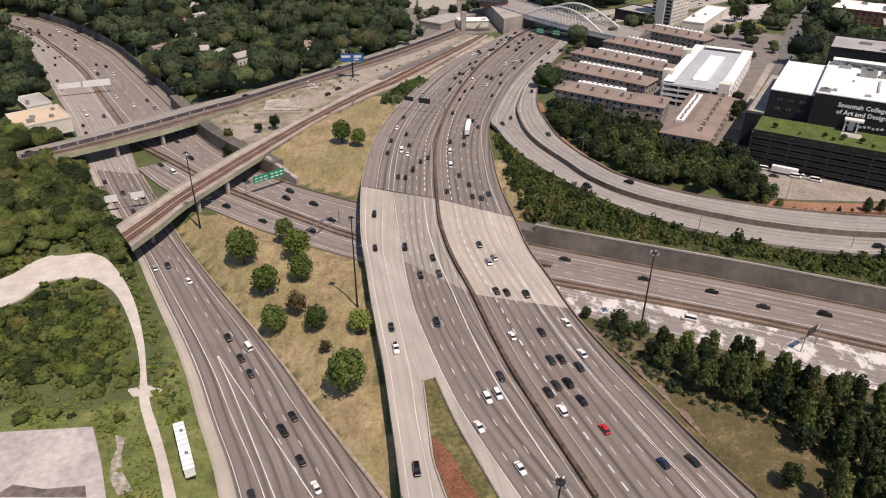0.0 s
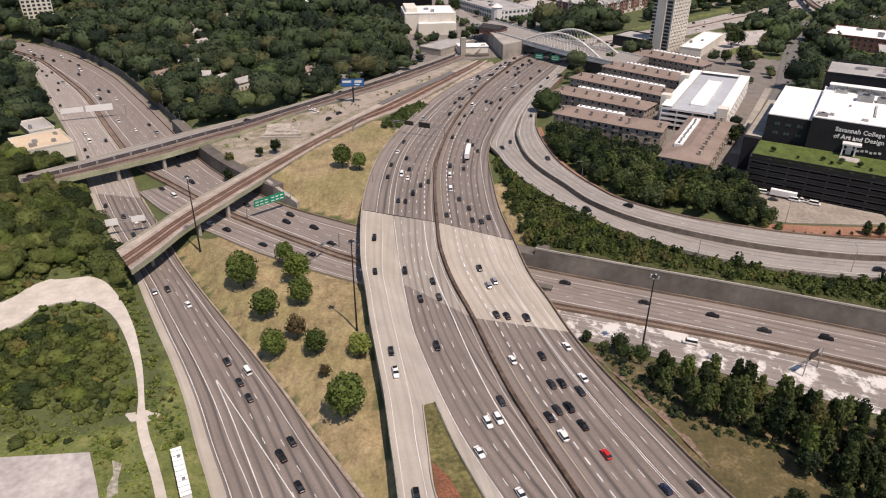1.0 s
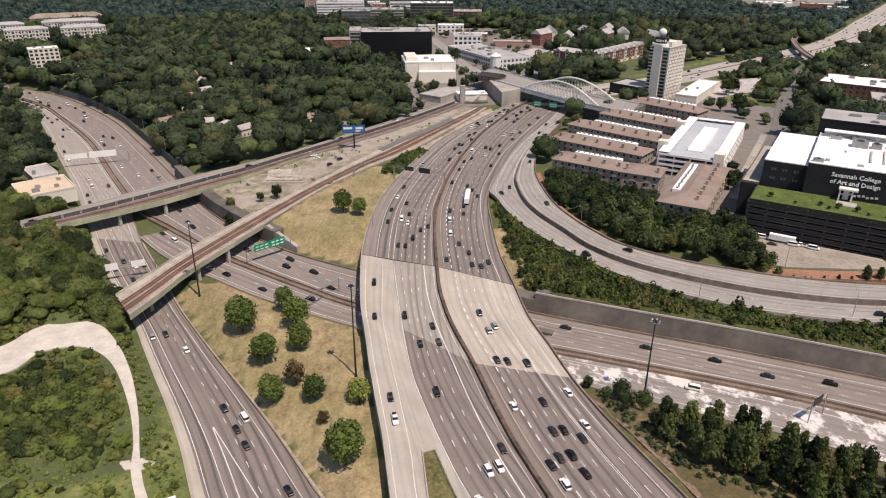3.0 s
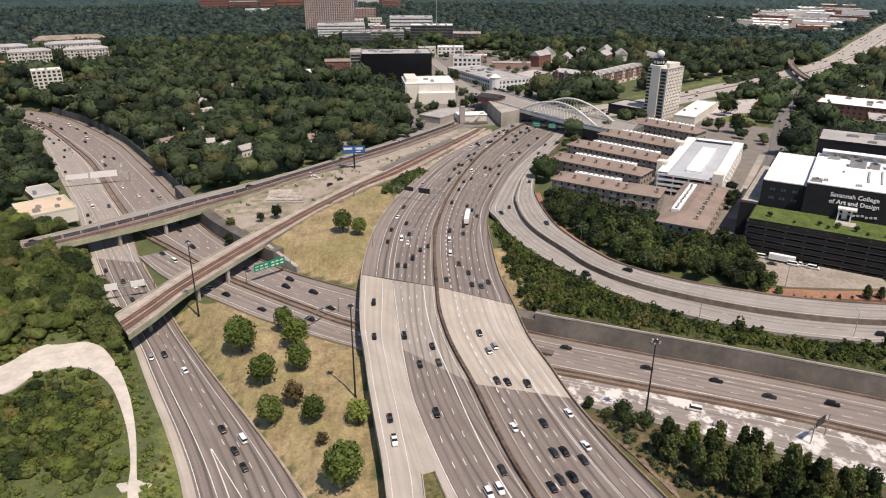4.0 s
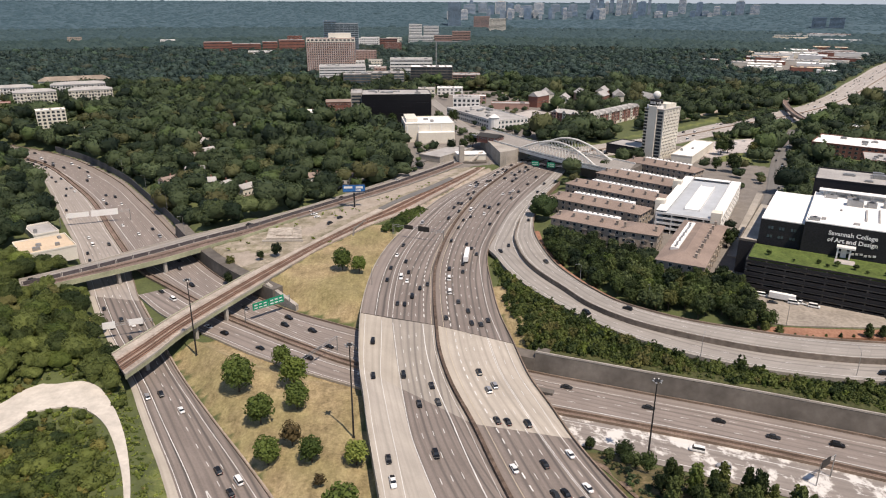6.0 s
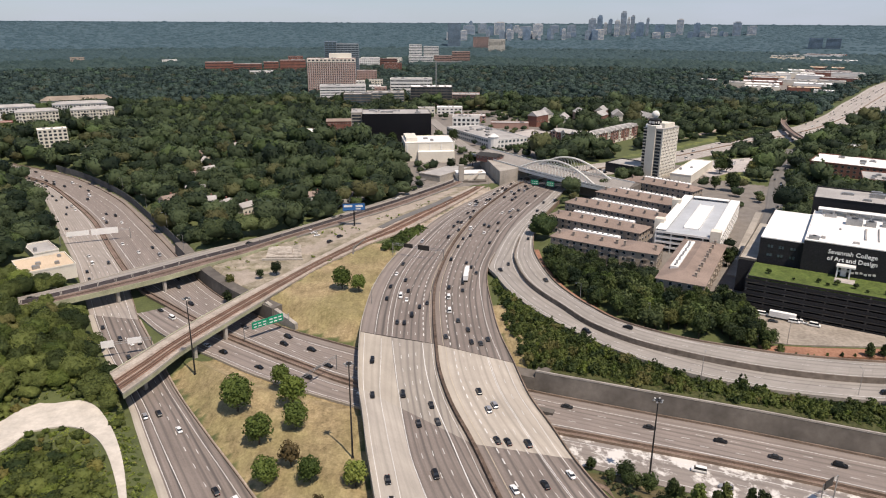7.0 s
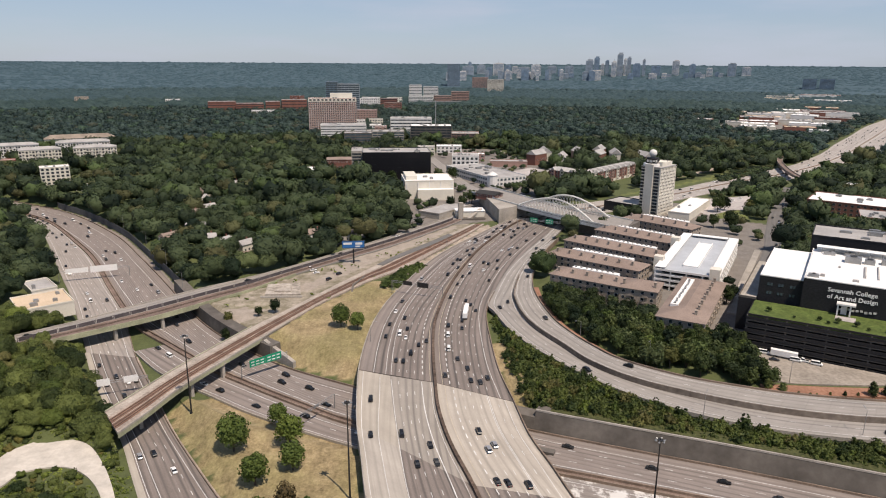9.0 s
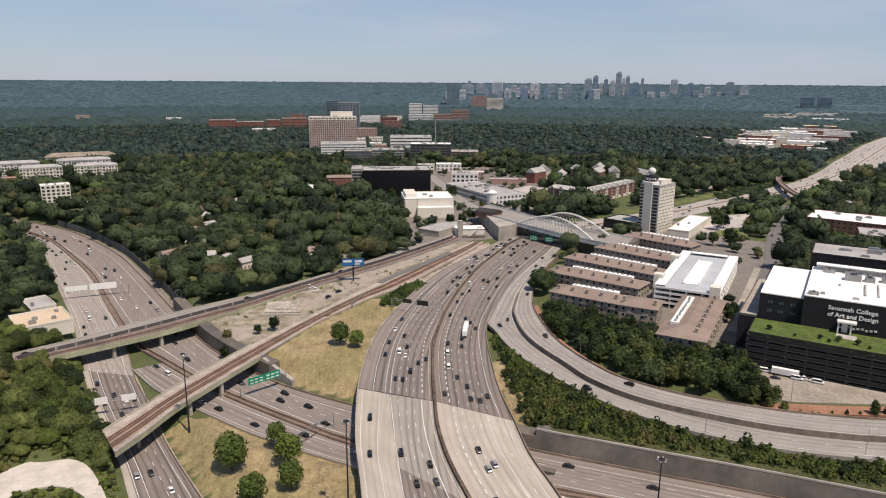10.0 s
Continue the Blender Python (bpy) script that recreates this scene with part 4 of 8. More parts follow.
# gore beds beside the exit ramp
bed = thing("grass_bed", "narrow grass wedge with a bed of red mulch between ramp and freeway", "grass", kind="structure")
lawn_bed = Shape().prism([(-5.6, 159.2), (-3.6, 142.0), (-2.0, 128.0), (2.0, 114.0), (15.2, 114.0), (9.8, 127.1), (3.2, 143.5), (-2.2, 160.5)], 7.5, 8.12)
BED_GREEN = surface("bed_grass", (0.06, 0.065, 0.02), (0.25, 0.215, 0.09), fine=0.7, coarse=0.2, stain=0.45)
part("lawn", lawn_bed, BED_GREEN, bed)
rail_line = spline([(14.8, 114.0), (9.4, 127.1), (2.9, 143.5), (-2.4, 160.0)], 16)
for k in range(16):
    part("rail_post", Shape().box(*rail_line[k], 8.1, 0.16, 0.2, 0.75), STEEL_GALV, bed)
part("guard_rail", barrier(Shape(), [tuple(q) for q in rail_line], 8.55, 40, 0.32, 0.1), STEEL_GALV, bed, "galvanised guard rail")
part("mulch", Shape().prism([(-2.9, 136.6), (-1.5, 126.0), (2.4, 114.2), (10.2, 114.2), (6.5, 121.0), (2.0, 131.0)], 7.6, 8.2), MULCH, bed, "red mulch bed")
part("kerb", barrier(Shape(), [(-5.9, 159.6), (-3.9, 142.0), (-2.3, 128.0), (1.7, 114.0)], 8.0, 20, 0.5, 0.4, 0.2), CONCRETE, bed)
part("kerb", barrier(Shape(), [(15.4, 114.0), (10.0, 127.1), (3.5, 143.5), (-1.9, 160.5)], 8.0, 20, 0.3, 0.4, 0.2), CONCRETE, bed)

# dirt loop, lot and long white site trailer
solid("path", ribbon(Shape(), LOOP_OUT, LOOP_IN, lambda a, b: ground_height(a, b) + 0.5, 90, 0.9, 3), GRAVEL, "pale gravel service road curving through the meadow", "path", "structure")
solid("parking_lot", Shape().prism([(-131, 141.0), (-100.3, 143.8), (-92.3, 130.8), (-80.0, 108.0), (-135, 108.0)], 1.5, 3.55), LOT, "empty pale paved lot beside the meadow", "parking lot", "structure")


# ---------------------------------------------------------------- rail bridges
def track(owner, low, up, f, z, n=160):
    for off in (-0.72, 0.72):
        a, b = spline(low, n), spline(up, n)
        p = a + (b - a) * f
        t = np.gradient(p, axis=0)
        t /= np.linalg.norm(t, axis=1, keepdims=True)
        p = p + np.stack([-t[:, 1], t[:, 0]], 1) * off
        part("rail", barrier(Shape(), p[::3], z, 100, 0.22, 0.3), RAIL, owner)


rail_near = thing("rail_bridge", "old rail bridge with rusty ballast deck over the sunken freeway", "bridge", kind="structure")
NB_L, NB_U = NEAR_TRACK_LOW, NEAR_TRACK_UP
part("deck", ribbon(Shape(), NB_L, NB_U, 9.0, 120, 1.3, 4), RAIL_DIRT, rail_near)
for f0, f1 in ((0.2, 0.42), (0.46, 0.66)):
    a, b = spline(NB_L, 60), spline(NB_U, 60)
    part("ballast", ribbon(Shape(), [tuple(q) for q in a + (b - a) * f0], [tuple(q) for q in a + (b - a) * f1], 9.06, 120, 0.2, 2), BALLAST_RUST, rail_near, "rust-brown ballast")
for f in (0.31, 0.56):
    track(rail_near, NB_L, NB_U, f, 9.1)
part("kerb", barrier(Shape(), NB_L[:6], 9.0, 60, 0.55, 0.5, 0.2), CONCRETE, rail_near)
part("kerb", barrier(Shape(), NB_U[:6], 9.0, 60, 0.55, 0.5, 0.2), CONCRETE, rail_near)
WALK = surface("pale_bridge_walkway", (0.33, 0.285, 0.24), (0.52, 0.46, 0.4), fine=1.2, coarse=0.12, stain=0.35)
a, b = spline(NB_L, 60), spline(NB_U, 60)
part("walkway", ribbon(Shape(), [tuple(q) for q in a + (b - a) * 0.76], [tuple(q) for q in a + (b - a) * 0.96], 9.07, 120, 0.2, 2), WALK, rail_near, "pale service walkway")
part("girder", barrier(Shape(), NB_L[:5], 7.0, 60, 2.1, 0.5), GIRDER, rail_near, "pale green steel girder")
part("girder", barrier(Shape(), NB_U[:6], 7.0, 60, 2.6, 0.5), GIRDER, rail_near, "pale green steel girder")
rail_far = thing("rail_bridge", "double bridge with a road, a rail track and dark fence panels", "bridge", kind="structure")
FB_L, FB_U = FAR_TRACK_LOW, FAR_TRACK_UP
part("deck", ribbon(Shape(), FB_L, FB_U, 9.0, 120, 1.4, 4), CONCRETE_ROAD, rail_far)
a, b = spline(FB_L, 60), spline(FB_U, 60)
part("ballast", ribbon(Shape(), [tuple(q) for q in a + (b - a) * 0.06], [tuple(q) for q in a + (b - a) * 0.46], 9.06, 120, 0.2, 2), BALLAST, rail_far)
track(rail_far, FB_L, FB_U, 0.26, 9.1)
part("girder", barrier(Shape(), FB_L[:7], 6.8, 60, 2.8, 0.5), GIRDER, rail_far, "pale green steel girder")
part("parapet", barrier(Shape(), FB_U, 9.0, 100, 0.8, 0.4), CONCRETE, rail_far)
fa = spline([tuple(q) for q in a + (b - a) * 0.5], 700)
fs = np.r_[0, np.cumsum(np.linalg.norm(np.diff(fa, axis=0), axis=1))]
panel = mesh_of("fence_panel", Shape().box(0, 0, 0, 8.3, 0.3, 1.9).box(0, 0, 1.9, 8.5, 0.42, 0.12).box(-4.7, 0, 0, 0.25, 0.4, 2.3), surface("dark_fence_mesh", (0.07, 0.06, 0.065), (0.13, 0.115, 0.12), rough=0.7))
for u in np.arange(6, fs[-1] - 8, 9.4):
    x, y = np.interp(u, fs, fa[:, 0]), np.interp(u, fs, fa[:, 1])
    x2, y2 = np.interp(u + 3, fs, fa[:, 0]), np.interp(u + 3, fs, fa[:, 1])
    o = part("fence_panel", panel, None, rail_far)
    o.matrix_world = pose(x, y, 9.05, 0, 0, math.degrees(math.atan2(y2 - y, x2 - x)))
for owner, spots in ((rail_near, ((-113.5, 284), (-121, 292), (-105.5, 304), (-114, 315), (-125, 256))), (rail_far, ((-159, 366), (-169, 380), (-143, 388), (-156, 402), (-178, 349)))):
    for x, y in spots:
        part("pier", Shape().box(x, y, -0.4, 1.6, 1.6, 8.2, 58).box(x, y, 7.2, 2.0, 3.0, 0.8, 58), CONCRETE, owner)
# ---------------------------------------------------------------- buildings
# distance haze is painted into these facade colours, pale and bluish
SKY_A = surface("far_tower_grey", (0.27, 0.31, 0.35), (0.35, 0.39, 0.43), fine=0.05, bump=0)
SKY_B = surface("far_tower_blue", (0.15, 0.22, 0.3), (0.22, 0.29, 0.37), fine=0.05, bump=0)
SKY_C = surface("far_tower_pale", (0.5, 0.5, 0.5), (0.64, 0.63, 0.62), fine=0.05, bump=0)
def two_tone(name, first, second, mats):
    """One mesh of two shapes, each with its own material."""
    sh = Shape()
    sh.v, sh.f = list(first.v), list(first.f)
    k = len(sh.v)
    sh.v += second.v
    sh.f += [tuple(i + k for i in f) for f in second.f]
    me = mesh_of(name, sh, mats)
    me.polygons.foreach_set("material_index", [0] * len(first.f) + [1] * len(second.f))
    return me


WINDOWS = {}


def window_mesh(w, h, frame_mat, pane_mat):
    key = (round(w, 2), round(h, 2), frame_mat.name, pane_mat.name)
    if key not in WINDOWS:
        WINDOWS[key] = two_tone("window", Shape().box(0, 0.02, -0.12, w + 0.24, 0.12, h + 0.24), Shape().box(0, -0.05, 0, w, 0.1, h), [frame_mat, pane_mat])
    return WINDOWS[key]


def face_frames(w, d):
    """The four walls of a block: middle, turn and length."""
    return (((0, -d / 2), 0, w), ((w / 2, 0), 90, d), ((0, d / 2), 180, w), ((-w / 2, 0), 270, d))


def windows_on(owner, w, d, z0, floors, storey, bay, win, frame_mat, pane_mat, faces=(0, 1, 3), skip_low=0):
    """Rows of windows on the walls of a block, each a piece of its own, or one joined mesh where there are too many."""
    spots = []
    for k in faces:
        (cx, cy), turn, long = face_frames(w, d)[k]
        n = max(1, int(long // bay))
        for i in range(n):
            off = (i - (n - 1) / 2) * long / n
            c, s = math.cos(radians(turn)), math.sin(radians(turn))
            for f in range(skip_low, floors):
                spots.append((cx + off * c, cy + off * s, z0 + f * storey + (storey - win[1]) * 0.5, turn))
    if len(spots) <= 140 and owner.matrix_world.translation.length < 640:
        me = window_mesh(*win, frame_mat, pane_mat)
        for x, y, z, turn in spots:
            o = part("window", me, None, owner)
            o.matrix_local = pose(x, y, z, 0, 0, turn)
    else:
        a, b = Shape(), Shape()
        for x, y, z, turn in spots:
            a.box(x, y, z - 0.12, win[0] + 0.24, 0.1, win[1] + 0.24, turn)
            b.box(x, y, z, win[0], 0.24, win[1], turn)
        o = part("glazing", two_tone("glazing", a, b, [frame_mat, pane_mat]), None, owner)
        tagged(o, kind="stuff")


def rooftop(owner, w, d, h, seed, count=4, mat=None):
    """Plant boxes and ducts on a flat roof."""
    rnd = random.Random(seed)
    for _ in range(count):
        x, y = rnd.uniform(-w * 0.38, w * 0.38), rnd.uniform(-d * 0.36, d * 0.36)
        sx, sy, sz = rnd.uniform(1.5, max(2, w * 0.1)), rnd.uniform(1.5, max(2, d * 0.12)), rnd.uniform(0.9, 2.4)
        part("roof_unit", Shape().box(x, y, h, sx, sy, sz).box(x, y, h + sz, sx * 0.7, sy * 0.7, 0.25), mat or STEEL_GALV, owner)


def block(name, label, category, at, size, yaw, wall, roof, group="", parapet=0.9, plant=4, seed=1):
    """A flat-roofed block with walls, a parapet and plant on its roof. Its front looks along -y."""
    w, d, h = size
    ob = thing(name, label, category, group, at, yaw)
    part("wall", Shape().box(0, 0, -3, w, d, h + 3), wall, ob)
    part("roof", Shape().box(0, 0, h, w - 0.7, d - 0.7, 0.12), roof, ob)
    p = Shape()
    for (cx, cy), turn, long in face_frames(w, d):
        p.box(cx, cy, h, long + (0.3 if turn in (0, 180) else -0.4), 0.4, parapet, turn)
    part("parapet", p, wall, ob)
    if plant:
        rooftop(ob, w, d, h + 0.12, seed, plant)
    return ob


def punched(name, label, category, at, size, yaw, wall, roof, floors, bay=4.0, win=(1.8, 1.7), frame_mat=None, pane=None, faces=(0, 1, 3), **kw):
    ob = block(name, label, category, at, size, yaw, wall, roof, **kw)
    windows_on(ob, size[0], size[1], 0, floors, size[2] / floors, bay, win, frame_mat or CONCRETE, pane or GLASS_DARK, faces)
    return ob


def banded(name, label, category, at, size, yaw, wall, roof, floors, high=1.7, pane=None, faces=(0, 1, 3), **kw):
    ob = block(name, label, category, at, size, yaw, wall, roof, **kw)
    for k in faces:
        (cx, cy), turn, long = face_frames(size[0], size[1])[k]
        storey = size[2] / floors
        for f in range(floors):
            o = part("window_band", Shape().box(0, 0, 0, long - 1.2, 0.3, high), pane or GLASS_DARK, ob)
            o.matrix_local = pose(cx, cy, f * storey + (storey - high) * 0.6, 0, 0, turn)
        n = max(2, int(long // 8))
        mull = Shape()
        for i in range(n + 1):
            t = (i / n - 0.5) * (long - 0.6)
            mull.box(cx + t * math.cos(radians(turn)), cy + t * math.sin(radians(turn)), 0, 0.5, 0.5, size[2], turn)
        part("mullions", mull, wall, ob)
    return ob


def hip_roof(w, d, h, over=0.8, rise=3.6, z=0.0, gable=False):
    sh = Shape()
    a, b = w / 2 + over, d / 2 + over
    r = a - (0.2 if gable else b)
    base = [(-a, -b, h), (a, -b, h), (a, b, h), (-a, b, h)]
    top = [(-r, 0, h + rise), (r, 0, h + rise)]
    sh.poly([base[0], base[1], top[1], top[0]]).poly([base[2], base[3], top[0], top[1]])
    sh.poly([base[1], base[2], top[1]]).poly([base[3], base[0], top[0]])
    sh.poly([(x, y, h - 0.25) for x, y, _ in base][::-1])
    for i in range(4):
        p, q = base[i], base[(i + 1) % 4]
        sh.poly([(p[0], p[1], h - 0.25), (q[0], q[1], h - 0.25), q, p])
    return sh


def house(label, at, size, yaw, wall, roof, group="", name="house", category="house", floors=1, rise=2.6):
    w, d, h = size
    ob = thing(name, label, category, group, at, yaw)
    part("wall", Shape().box(0, 0, -2, w, d, h + 1.8), wall, ob)
    part("roof", hip_roof(w, d, h, 0.6, rise, gable=True), roof, ob)
    windows_on(ob, w, d, 0, floors, h / floors, 3.4, (1.3, 1.4), WHITE_WALL, GLASS_DARK, (0, 1))
    return ob


# terraced apartment rows with brown hipped roofs, a white roof well and chimneys
def apartment_row(at, long, deep, yaw, well=True, seed=1, h=11.0):
    rnd = random.Random(seed)
    ob = thing("apartment_row", "beige three-storey apartment row with brown hipped roof", "apartment building", "apartment rows", at, yaw)
    part("wall", Shape().box(0, 0, -3, long, deep, h + 2.7), STUCCO, ob)
    part("roof", hip_roof(long, deep, h, 0.9, 3.2), ROOF_BROWN, ob)
    if well:
        part("roof_well", Shape().box(1.5, deep * 0.26, h + 1.2, long * 0.66, 4.2, 1.75), ROOF_WHITE, ob, "white flat roof well")
        for i in range(int(long * 0.66 // 3.5)):
            part("roof_unit", Shape().box(1.5 - long * 0.33 + 2.0 + i * 3.5, deep * 0.26 + rnd.uniform(-0.4, 0.4), h + 2.95, 1.1, 1.1, 0.8), STEEL_GALV, ob)
    n = int(long // 9)
    chim = mesh_of("chimney", Shape().box(0, 0, 0, 1.3, 1.3, 3.2).box(0, 0, 3.2, 1.6, 1.6, 0.25), STUCCO)
    for i in range(n):
        o = part("chimney", chim, None, ob)
        o.matrix_local = pose((i - (n - 1) / 2) * long * 0.82 / max(n - 1, 1), -deep * 0.27, h + 0.7)
    balc = mesh_of("balcony", Shape().box(0, -0.6, 0, 3.2, 1.4, 0.2).box(0, -1.25, 0.2, 3.2, 0.1, 0.9), STUCCO)
    for f in range(1, 3):
        for i in range(int(long // 9)):
            o = part("balcony", balc, None, ob)
            o.matrix_local = pose((i - (int(long // 9) - 1) / 2) * 9.0, -deep / 2, f * 3.6)
    windows_on(ob, long, deep, 0, 3, h / 3, 4.5, (1.7, 1.7), WHITE_WALL, GLASS_DARK, (0, 1, 3))
    return ob


for x, y, long, deep, yaw, seed in ((93, 411, 46, 19, -34, 1), (106, 451, 67, 19, -38, 2), (128, 484, 78, 19, -41, 3), (155, 520, 70, 19, -43, 4), (185, 566, 62, 18, -45, 5)):
    apartment_row((x, y, 8.0), long, deep, yaw, True, seed)
apartment_row((120, 393, 8.0), 22, 20, -27, False, 6, 11.5)
apartment_row((143, 369, 8.0), 78, 24, 61, True, 7, 11.5)

# parking garage with white top deck
garage = thing("parking_garage", "white open parking garage with a pale sunlit top deck", "parking garage", "", (178, 457, 8.0), 61.6)
gw, gd, gh = 104.0, 39.0, 13.0
for f in range(4):
    part("deck_slab", Shape().box(0, 0, f * 3.3, gw, gd, 0.5), WHITE_WALL if f else CONCRETE, garage)
part("top_deck", Shape().box(0, 0, gh - 0.2, gw - 0.6, gd - 0.6, 0.3), surface("pale_blue_grey_deck", (0.36, 0.385, 0.415), (0.47, 0.495, 0.525), stain=0.2), garage)
part("ramp", Shape().box(-4, 0, gh + 0.1, 66, 9, 0.9).box(-4, 4.6, gh + 0.1, 66, 0.3, 1.8).box(-4, -4.6, gh + 0.1, 66, 0.3, 1.8), ROOF_WHITE, garage, "white ramp walls")
for (cx, cy), turn, long in face_frames(gw, gd):
    for f in range(1, 5):
        o = part("spandrel", Shape().box(0, 0, 0, long + 0.4, 0.5, 1.3), WHITE_WALL, garage)
        o.matrix_local = pose(cx, cy, f * 3.25 - 0.4, 0, 0, turn)
    col = mesh_of("column", Shape().box(0, 0.1, 0, 0.7, 0.6, gh), WHITE_WALL)
    for i in range(int(long // 9) + 1):
        t = (i / int(long // 9) - 0.5) * (long - 0.7)
        o = part("column", col, None, garage)
        o.matrix_local = pose(cx + t * math.cos(radians(turn)), cy + t * math.sin(radians(turn)), 0, 0, 0, turn)
for sy in (-1, 1):
    part("canopy", Shape().box(0, sy * (gd / 2 - 3), gh + 1.6, gw - 1, 6.5, 0.35), ROOF_WHITE, garage, "white canopy along the edge")
part("canopy", Shape().box(gw / 2 - 3, 0, gh + 1.6, 5.5, gd - 14, 0.35), ROOF_WHITE, garage, "white canopy along the edge")
# dark filler box, added to stand for the shade inside the open floors
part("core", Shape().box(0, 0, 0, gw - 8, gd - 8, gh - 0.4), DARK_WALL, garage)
part("stair_tower", Shape().box(-gw / 2 + 3, -gd / 2 + 3, 0, 7, 6, gh + 5), CREAM, garage)
part("stair_tower", Shape().box(-gw / 2 + 18, gd / 2 + 1, 0, 6, 6, gh + 4.5), CREAM, garage)
part("stair_tower", Shape().box(gw / 2 - 28, gd / 2 + 1, 0, 6, 6, gh + 4.5), CREAM, garage)

# college building above its dark parking deck
cy_, sy_ = math.cos(radians(-31)), math.sin(radians(-31))


def campus(u, v, z):
    return (169 + u * cy_ - v * sy_, 349 + u * sy_ + v * cy_, z)


college = thing("college_building", "dark grey college building with white roof and white lettering", "college building", "", campus(0, 0, 26), -31)
part("wing", Shape().box(11, 37, -18, 22, 66, 30.6), DARK_WALL, college)
part("main_block", Shape().box(57, 34, -18, 72, 68, 33.6), DARK_WALL, college)
part("wing_roof", Shape().box(11, 37, 12.6, 21.2, 65.2, 0.2), ROOF_WHITE, college, "white roof membrane")
part("main_roof", Shape().box(57, 34, 15.6, 71, 67, 0.2), ROOF_WHITE, college, "white roof membrane")
pp = Shape().box(11, 4.2, 12.6, 22, 0.4, 0.5).box(0.2, 37, 12.6, 0.4, 66, 0.5).box(57, 0.2, 15.6, 72, 0.4, 0.5).box(21.2, 34, 15.6, 0.4, 68, 0.5)
part("parapet", pp, ROOF_WHITE, college)
part("plant_screen", Shape().box(58, 66, 15.8, 70, 0.5, 3.4).box(58, 63, 18.9, 70, 6, 0.3), ROOF_WHITE, college, "white screen over roof plant")
for u in range(26, 92, 6):
    part("screen_post", Shape().box(u, 60.2, 15.8, 0.4, 0.4, 3.2), STEEL_GALV, college)
for u, v, sx, sy, sz in ((25, 4.5, 5, 3, 1.5), (29, 8, 2.2, 2, 1.0), (42, 46, 8, 6, 3.2), (50, 47, 5, 5, 2.4), (60, 50, 9, 5, 2.8), (72, 44, 7, 6, 2.6), (40, 60, 5, 2.5, 1.6), (30, 57, 6, 2.5, 1.8), (48, 26, 1.0, 22, 0.7), (54, 28, 0.8, 26, 0.6), (44, 6, 3, 1.6, 0.9), (62, 9, 3, 1.6, 0.9), (36, 30, 1.2, 1.2, 0.8), (66, 24, 1.6, 1.4, 1.0)):
    unit = part("roof_unit", Shape().box(u, v, 15.8, sx, sy, sz).box(u, v, 15.8 + sz, sx * 0.8, sy * 0.8, 0.2), STEEL_GALV if sz > 1.3 else ROOF_GREY, college)
    if sz > 1.3:
        part("fan", Shape().tube((u, v, 16.0 + sz), (u, v, 16.3 + sz), min(sx, sy) * 0.3, min(sx, sy) * 0.3, 10), STEEL_DARK, unit)
terrace = part("side_terrace", Shape().box(-4.5, 40, -18, 8.6, 82, 18.2), DARK_WALL, college, "side terrace used as parking")
part("terrace_paving", Shape().box(-4.5, 40, 0.2, 8.2, 81, 0.2), CONCRETE, terrace)
part("terrace_wall", Shape().box(-8.7, 40, 0.4, 0.3, 82, 1.1).box(-4.5, -0.9, 0.4, 8.6, 0.3, 1.1), CONCRETE_DARK, terrace)
wm = window_mesh(1.1, 1.5, DARK_WALL, GLASS_BLUE)
for f in (3.0, 7.8):
    for u in (4.6, 6.1, 9.9, 11.4, 15.6, 17.1):
        o = part("window", wm, None, college)
        o.matrix_local = pose(u, 3.95, f)
ent = Shape().box(41.5, -2.4, 5.4, 8.5, 4.6, 0.8).box(38, -3.6, 0, 0.7, 1.4, 5.4).box(43.6, -3.6, 0, 0.7, 1.4, 5.4).box(40.8, -1.0, 0, 2.6, 1.6, 4.4)
part("entrance", ent, WHITE_WALL, college, "white entrance canopy")
bars = Shape()
for i in range(9):
    bars.box(39.0 + i * 1.9, -0.15, 1.6 + 0.25 * (i % 3), 1.3, 0.25, 1.0)
part("sign_bars", bars, WHITE_LINE, college, "small white lettering above the entrance")


def letters(owner, text, x, y, z, size, material, label):
    c = bpy.data.curves.new("lettering", "FONT")
    c.body, c.size, c.extrude, c.offset, c.resolution_u, c.align_x = text, size, 0.08, 0.07, 2, "LEFT"
    tmp = bpy.data.objects.new("lettering", c)
    me = bpy.data.meshes.new_from_object(tmp)
    bpy.data.objects.remove(tmp)
    me.materials.clear()
    me.materials.append(material)
    o = part("lettering", me, None, owner, label)
    o.matrix_local = pose(x, y, z, 90, 0, 0)
    return o


letters(college, "Savannah College", 32.4, -0.15, 10.6, 3.1, ROOF_WHITE, "white raised lettering")
letters(college, "of Art and Design", 32.4, -0.15, 7.1, 3.1, ROOF_WHITE, "white raised lettering")

deck = thing("parking_deck", "black slatted parking deck with a lawn on top", "parking garage", "", campus(0, 0, 7), -31)
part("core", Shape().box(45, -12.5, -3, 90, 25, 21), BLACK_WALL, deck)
for f in range(6):
    part("slab", Shape().box(45, -13.5, f * 3.2 - 0.2, 92, 27.4, 0.5), CONCRETE_DARK, deck)
    part("spandrel", Shape().box(45, -27.2, f * 3.2 + 0.6, 92, 0.4, 1.5), DARK_WALL, deck, "dark steel slat panel")
    part("spandrel", Shape().box(-1.0, -13.5, f * 3.2 + 0.6, 0.4, 27, 1.5), DARK_WALL, deck, "dark steel slat panel")
colm = mesh_of("column", Shape().box(0, 0, 0, 0.7, 0.8, 18.8), CONCRETE_DARK)
